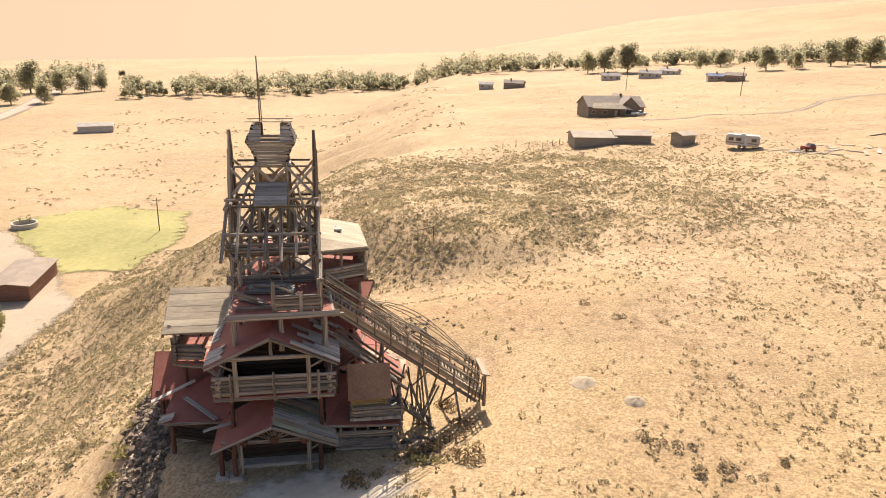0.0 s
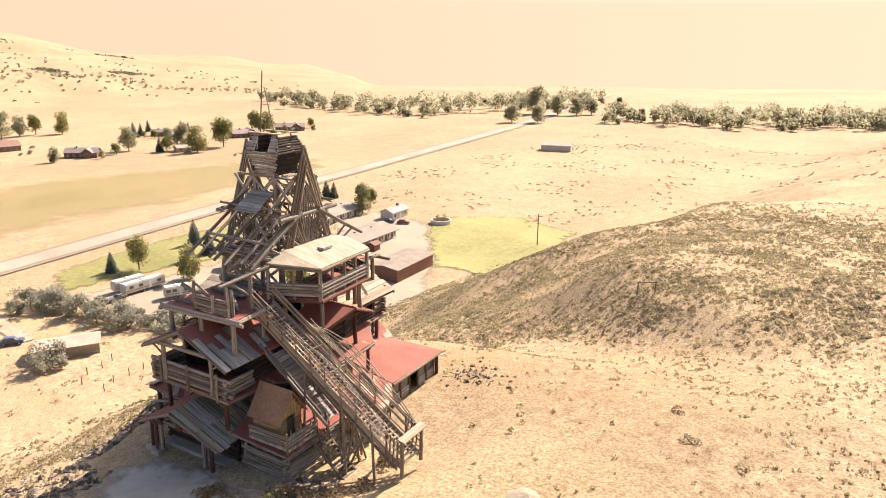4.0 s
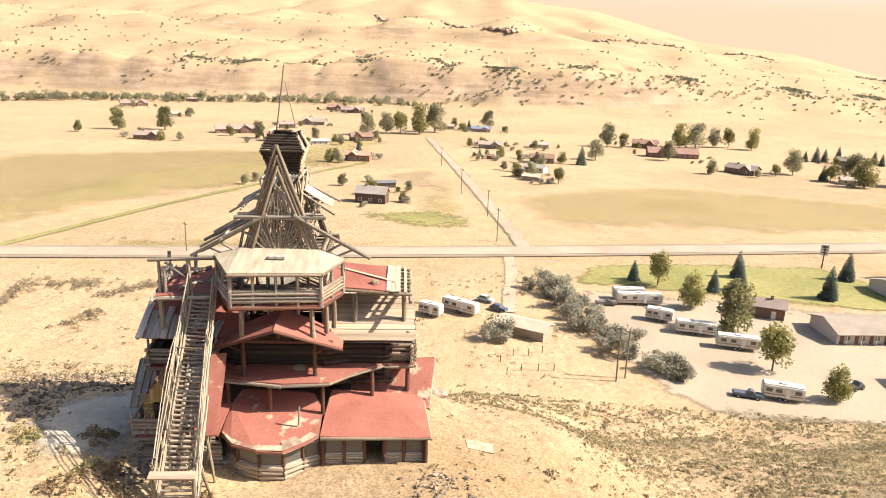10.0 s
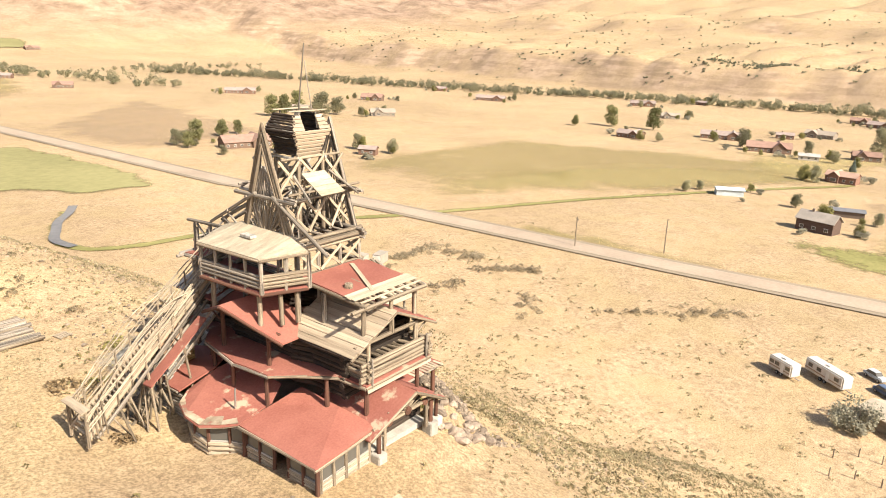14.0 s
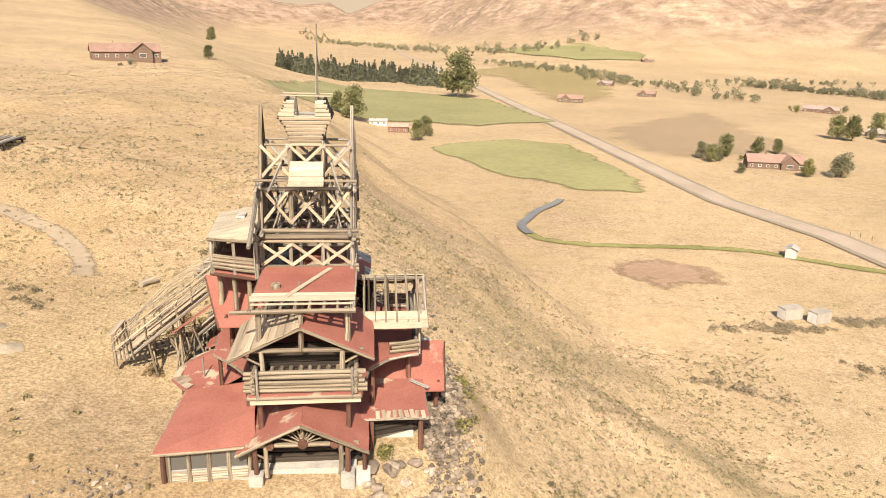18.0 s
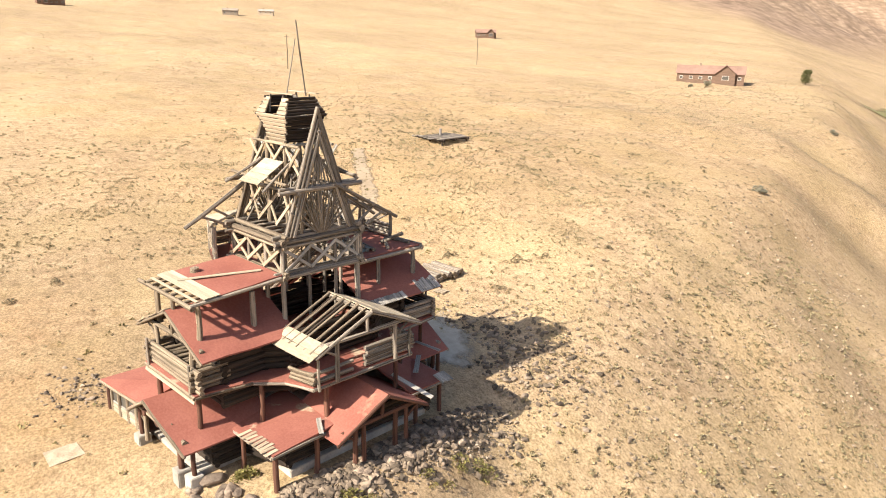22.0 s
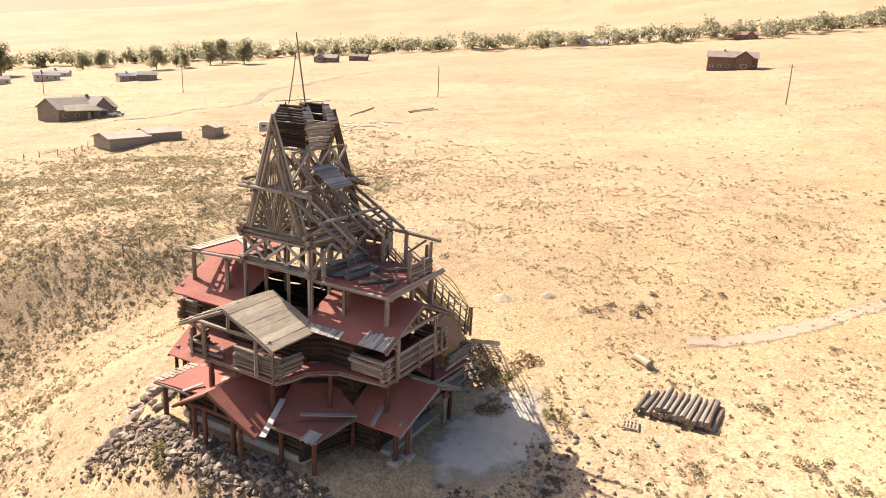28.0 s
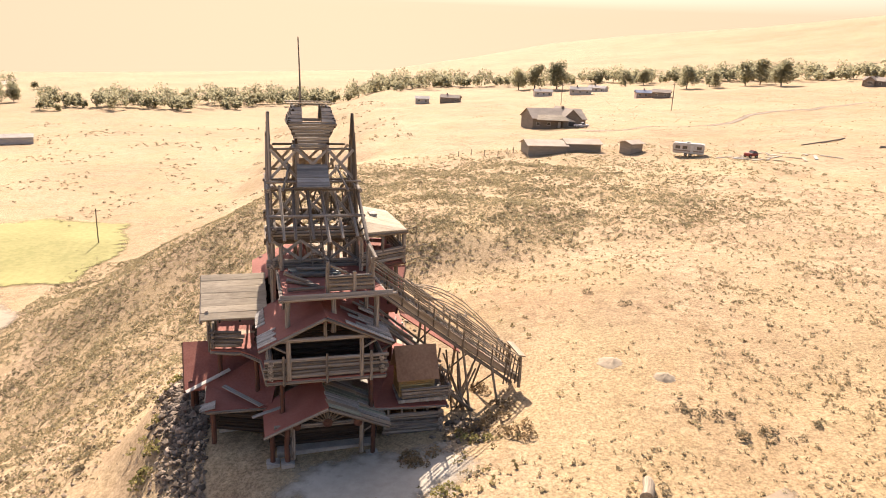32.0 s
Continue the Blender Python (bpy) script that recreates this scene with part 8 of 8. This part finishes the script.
RUBBLE = per_island(material("broken_stone", (0.09, 0.068, 0.05), (0.275, 0.212, 0.152), grain=2, stain=0.6, bump=0.4, world_space=True), 0.6)
spots = []
while len(spots) < 4200:
    u, v = RB.uniform(-15, -7.6), RB.gauss(0, 7.5)
    if abs(v) < 12 and u > -8.6 - 3.2 * RB.random() ** 1.5 - 0.05 * abs(v):
        spots.append(house_to_world(u, v))
while len(spots) < 5400:
    u, v = RB.gauss(-3.5, 4.6), RB.gauss(-18.0, 4.0)
    if v < -13.5 and not (-3 < u < 7.5 and v > -17):
        spots.append(house_to_world(u, v))
while len(spots) < 5650:
    spots.append(house_to_world(RB.gauss(9.5, 0.8), RB.gauss(-9.5, 1.2)))
rubble("rubble", spots, "grey broken stone rubble banked below the house", RUBBLE, 0.05, 0.32, 5)
spots = []
while len(spots) < 170:
    u, v = RB.gauss(11.4, 1.3), RB.gauss(11.0, 1.2)
    if u > 8.9 or v > 11.3:
        spots.append(house_to_world(u, v))
rubble("rubble_heap", spots, "small heap of grey broken stone by the sun room", RUBBLE, 0.06, 0.2, 6)
# dark cap rock along the rims of the mesas
spots = []
for (x0, y0), (x1, y1), n in (((-1560, -300), (-1500, -190), 60), ((-1340, -130), (-1310, -70), 40), ((-1250, -52), (-1248, 10), 36), ((-1318, 150), (-1400, 330), 60), ((-1500, 430), (-1560, 560), 40), ((-1400, 640), (-1349, 700), 30)):
    spots += [(x0 + (x1 - x0) * q + RB.gauss(0, 3), y0 + (y1 - y0) * q + RB.gauss(0, 3)) for q in (RB.random() for _ in range(n))]
rubble("cap_rock", spots, "dark broken cap rock along the mesa rims", ROCK, 2.0, 6.5, 7)


CLOD = per_island(material("tan_clod", (0.2, 0.15, 0.1), (0.315, 0.245, 0.168), grain=2, stain=0.6, bump=0.3, world_space=True), 0.3)
spots = []
while len(spots) < 3200:
    x, y = RB.uniform(-36, 26), RB.uniform(-95, 24)
    edge = float(np.interp(y, RIM_Y, RIM_X))
    if (y < -8 or x < -13) and x < edge + RB.gauss(4, 5) and math.hypot(x - 2, y) > 15 and x > edge - 45:
        spots.append((x, y))
rubble("clods", spots, "tan clods and stones strewn over the steep slope", CLOD, 0.08, 0.3, 8)


# ---- sagebrush and bunch grass
def tufts(name, x, y, size, mat, label, leaves_each, seed, rise=0.5, thin=0.35, flat=0.6):
    """Clumps of small leaf blades: each a fan of bent quads round its foot."""
    rnd = np.random.default_rng(seed)
    n = len(x)
    z = ground_height(x, y)
    a = rnd.uniform(0, 2 * np.pi, (n, leaves_each))
    r = np.sqrt(rnd.uniform(0, 1, (n, leaves_each))) * 0.5 * size[:, None]
    h = size[:, None] * rise * (1 - (r / (0.55 * size[:, None])) ** 2) * rnd.uniform(0.55, 1.15, (n, leaves_each))
    cx, cy, cz = x[:, None] + r * np.cos(a), y[:, None] + r * np.sin(a), z[:, None] + h * 0.55
    k = size[:, None] * thin * rnd.uniform(0.6, 1.3, (n, leaves_each))
    d1 = rnd.normal(size=(n, leaves_each, 3))
    d1[..., 2] = np.abs(d1[..., 2]) * flat
    d1 /= np.linalg.norm(d1, axis=-1, keepdims=True)
    d2 = np.cross(d1, rnd.normal(size=(n, leaves_each, 3)))
    d2 /= np.linalg.norm(d2, axis=-1, keepdims=True)
    c = np.stack([cx, cy, cz], -1)
    k = k[..., None]
    q = np.stack([c - d1 * k, c + d2 * k * 0.6, c + d1 * k, c - d2 * k * 0.6], 2)
    verts = q.reshape(-1, 3)
    faces = np.arange(len(verts)).reshape(-1, 4)
    mesh_stuff(name, verts, faces, mat, label)


SAGE = leafy(per_island(material("sagebrush_leaf", (0.225, 0.187, 0.105), (0.415, 0.352, 0.21), grain=2.5, stain=0.12, bump=0, world_space=True), 0.35))
SAGE_DARK = leafy(per_island(material("dark_greasewood", (0.18, 0.147, 0.09), (0.31, 0.257, 0.16), grain=2.5, stain=0.12, bump=0, world_space=True), 0.35))
STRAW = leafy(per_island(material("straw_bunchgrass", (0.29, 0.228, 0.13), (0.46, 0.38, 0.235), grain=2.5, stain=0.1, bump=0, world_space=True), 0.3))

STRAW_SAGE = leafy(per_island(material("pale_dry_sage", (0.27, 0.215, 0.14), (0.43, 0.355, 0.24), grain=2.5, stain=0.12, bump=0, world_space=True), 0.3))


def scatter(n, x0, x1, y0, y1, seed, want):
    """Random spots in a box, kept where want(x, y, chance) holds."""
    rnd = np.random.default_rng(seed)
    x, y = rnd.uniform(x0, x1, n), rnd.uniform(y0, y1, n)
    keep = want(x, y, rnd.uniform(0, 1, n))
    return x[keep], y[keep], rnd


def off_house(x, y):
    """Clear of the house and of the trodden ground north and east of it."""
    bare = np.hypot((x - 9) / 24, (y - 6) / 19) < 1
    return (np.hypot((x - 2) / 1.2, y + 1) > 14.5) & ~(bare & (np.sin(x * 3.7 + y * 5.1) < 0.9))


def brush_density(x, y):
    """How thick the brush stands: thickest on the spur and the slopes, thin on the bare bench round the house."""
    rim = np.interp(y, RIM_Y, RIM_X)
    slope = smooth((rim + 4 - x) / 14) * (x > -66)
    spur = smooth((y - 34) / 9) * smooth((128 - y) / 30) * smooth((80 - x) / 45)
    bench = 0.012 + 0.12 * smooth((np.hypot(x - 10, y) - 40) / 50)
    patchy = 0.6 + 0.4 * ripple(x, y, 24, 33) + 0.3 * ripple(x, y, 9, 34)
    return np.clip(np.maximum(np.maximum(slope * (0.28 + 0.5 * smooth((y + 12) / 22)), spur), bench) * np.clip(patchy, 0.1, 1.4), 0, 1)


x, y, r_ = scatter(215000, -66, 90, -80, 130, 1, lambda x, y, c: (c < brush_density(x, y) * 0.9) & off_house(x, y))
tufts("sagebrush", x, y, r_.uniform(0.4, 1.15, len(x)) * r_.uniform(0.5, 0.85, len(x)), SAGE, "grey-green sagebrush dotting the dry slopes", 9, 2, rise=0.6, thin=0.22)
x, y, r_ = scatter(14000, -66, 100, -90, 130, 3, lambda x, y, c: (c < brush_density(x, y) ** 1.4 * 0.3) & off_house(x, y))
tufts("greasewood", x, y, r_.uniform(0.5, 1.3, len(x)), SAGE_DARK, "darker low greasewood bushes among the sage", 14, 4, rise=0.6, thin=0.18)
x, y, r_ = scatter(34000, 50, 330, -260, 330, 5, lambda x, y, c: c < 0.5 * np.clip(0.45 + 0.6 * ripple(x, y, 45, 36), 0.05, 1))
tufts("bench_sagebrush", x, y, r_.uniform(0.25, 0.72, len(x)), SAGE, "scattered sagebrush on the wide bench", 7, 6, rise=0.5, thin=0.24)
x, y, r_ = scatter(26000, -62, 130, -330, -50, 7, lambda x, y, c: (c < 0.5) & (x > np.interp(y, RIM_Y, RIM_X) - 60))
tufts("slope_sagebrush", x, y, r_.uniform(0.25, 0.75, len(x)), STRAW_SAGE, "sagebrush on the long southern slope", 7, 8, rise=0.5, thin=0.24)
x, y, r_ = scatter(52000, -50, 70, -60, 62, 9, lambda x, y, c: (c < 0.25 + 0.75 * np.clip(ripple(x, y, 16, 38), 0, 1)) & off_house(x, y))
tufts("bunchgrass", x, y, r_.uniform(0.18, 0.5, len(x)), STRAW, "straw-yellow bunch grass on dry soil", 6, 10, rise=0.6, thin=0.28, flat=2.2)
x, y, r_ = scatter(5200, -150, -60, -110, 150, 11, lambda x, y, c: (c < 0.5 * np.clip(0.4 + 0.7 * ripple(x, y, 30, 40), 0, 1)) & ((y < 30) | (x > -66)) & (np.abs(x + 150 + 0.2 * y) > 12))
tufts("valley_brush", x, y, r_.uniform(0.4, 1.4, len(x)), SAGE, "low grey brush on the valley floor", 9, 12, rise=0.6, thin=0.2)
x, y, r_ = scatter(5000, -190, 20, 165, 420, 13, lambda x, y, c: c < 0.6 * np.clip(0.2 + 0.9 * ripple(x, y, 60, 41), 0, 1))
tufts("north_brush", x, y, r_.uniform(0.7, 2.0, len(x)), SAGE_DARK, "dark brush along the dry northern gullies", 9, 14, rise=0.6, thin=0.2)
# green weeds by the house
x, y, r_ = scatter(1600, -16, 22, -30, 24, 15, lambda x, y, c: (np.hypot((x - 2) / 1.2, y + 1) > 12.2) & (c < 0.08 + 0.3 * (np.hypot(x - 9, y + 12) < 5)))
tufts("weeds", x, y, r_.uniform(0.25, 0.7, len(x)), leafy(per_island(material("dry_weed", (0.22, 0.18, 0.085), (0.4, 0.34, 0.17), grain=2, stain=0.3, bump=0, world_space=True))), "yellow-green weeds round the house", 8, 16, rise=0.9, thin=0.25, flat=1.6)

# single bushes: yellow-green rabbitbrush on the rocks, brown brush below the stair, dark sage on the bench
RABBIT = leafy(per_island(material("rabbitbrush_leaf", (0.17, 0.155, 0.055), (0.36, 0.315, 0.12), grain=2, stain=0.3, bump=0, world_space=True)))
BROWN_BRUSH = leafy(per_island(material("brown_dry_brush", (0.17, 0.115, 0.06), (0.34, 0.245, 0.135), grain=2, stain=0.3, bump=0, world_space=True)))


def bush_patch(name, spots, mat, label, size, each, seed):
    rb_ = np.random.default_rng(seed)
    bx_ = np.concatenate([np.full(n_, x_) + rb_.normal(0, w_, n_) for x_, y_, w_, n_ in spots])
    by_ = np.concatenate([np.full(n_, y_) + rb_.normal(0, w_, n_) for x_, y_, w_, n_ in spots])
    tufts(name, bx_, by_, size * rb_.uniform(0.6, 1.25, len(bx_)), mat, label, each, seed, rise=0.85, thin=0.1)


bush_patch("rabbitbrush", ((-5.8, 6.7, 0.35, 6), (-10.4, -8.1, 0.5, 4), (-10.4, -5.8, 0.4, 3), (-10.8, -3.3, 0.4, 3), (-11.3, 0.6, 0.4, 2), (-10.6, 2.1, 0.3, 2), (-11.8, -4.3, 0.4, 2), (8.6, -16.0, 0.6, 4), (11.5, -9.5, 0.6, 4)),
           RABBIT, "yellow-green rabbitbrush among the stones", 1.15, 60, 71)
bush_patch("brown_brush", ((8.0, -11.4, 0.7, 7), (11.9, -8.0, 1.0, 9), (13.6, -5.6, 0.8, 6), (14.4, -9.6, 0.8, 6), (6.9, -12.1, 0.5, 4), (12.9, -1.5, 0.7, 4)), BROWN_BRUSH, "brown dry brush below the stair", 1.1, 60, 72)
bush_patch("lone_sage", ((26.4, -8.7, 0.3, 3), (28.9, -9.8, 0.3, 2), (30.8, -12.6, 0.4, 4), (32.8, 1.5, 0.2, 1), (34.4, -11.8, 0.2, 2), (29.1, 10.9, 0.3, 2), (26.7, 14.7, 0.3, 2), (27.5, -9.4, 0.3, 2), (32.0, -13.2, 0.3, 2), (38.0, -17.7, 0.4, 3),
                         (21.4, -17.3, 0.3, 2), (30.5, -29.0, 0.4, 3), (8.6, -25.5, 0.4, 3), (11.8, -33.5, 0.5, 4), (12.9, -31.5, 0.5, 4), (18.1, -27.1, 0.4, 3), (4.9, 19.8, 0.2, 2), (28.6, -12.5, 0.3, 2), (9.8, -43.1, 0.3, 2)),
           SAGE_DARK, "single dark sage bushes on the bench", 0.85, 60, 73)
# silvery brush in bands on the valley floor below the south slope
rbr = np.random.default_rng(19)
bx, by = [], []
for (x0, y0), (x1, y1), n in (((-62, -91), (-85, -94), 70), ((-89, -97), (-107, -100), 70), ((-104, -93), (-108, -84), 45), ((-100, -79), (-112, -67), 70), ((-80, -75), (-90, -72), 22), ((-50, -68), (-62, -62), 26),
                              ((-100, -40), (-124, -20), 40), ((-84, -50), (-98, -58), 20)):
    q = rbr.uniform(0, 1, n)
    bx.append(x0 + (x1 - x0) * q + rbr.normal(0, 1.3, n))
    by.append(y0 + (y1 - y0) * q + rbr.normal(0, 1.3, n))
bx, by = np.concatenate(bx), np.concatenate(by)
tufts("silver_brush", bx, by, rbr.uniform(0.9, 2.2, len(bx)), STRAW_SAGE, "bands of silvery brush on the valley floor", 70, 20, rise=1.0, thin=0.1)
# trodden dust before the shaded south front, its colour paled to stand in for veiling glare
LIFTED_DUST = ragged(material("glare_lifted_dust", (0.4, 0.345, 0.265), (0.52, 0.455, 0.36), grain=1.6, stain=0.3, bump=0.3, world_space=True), 0.5)
drape("dust_patch", [house_to_world(u, v) for u, v in ((-3.2, -9.6), (4, -9.4), (8.8, -9.6), (10.4, -12), (9.0, -16.5), (4.5, -19.5), (-1, -19.0), (-5.0, -14.5))], LIFTED_DUST, 0.05, 1.0, "trodden dust at the foot of the house, paled to lift the shade", "ground", soft=3.6)
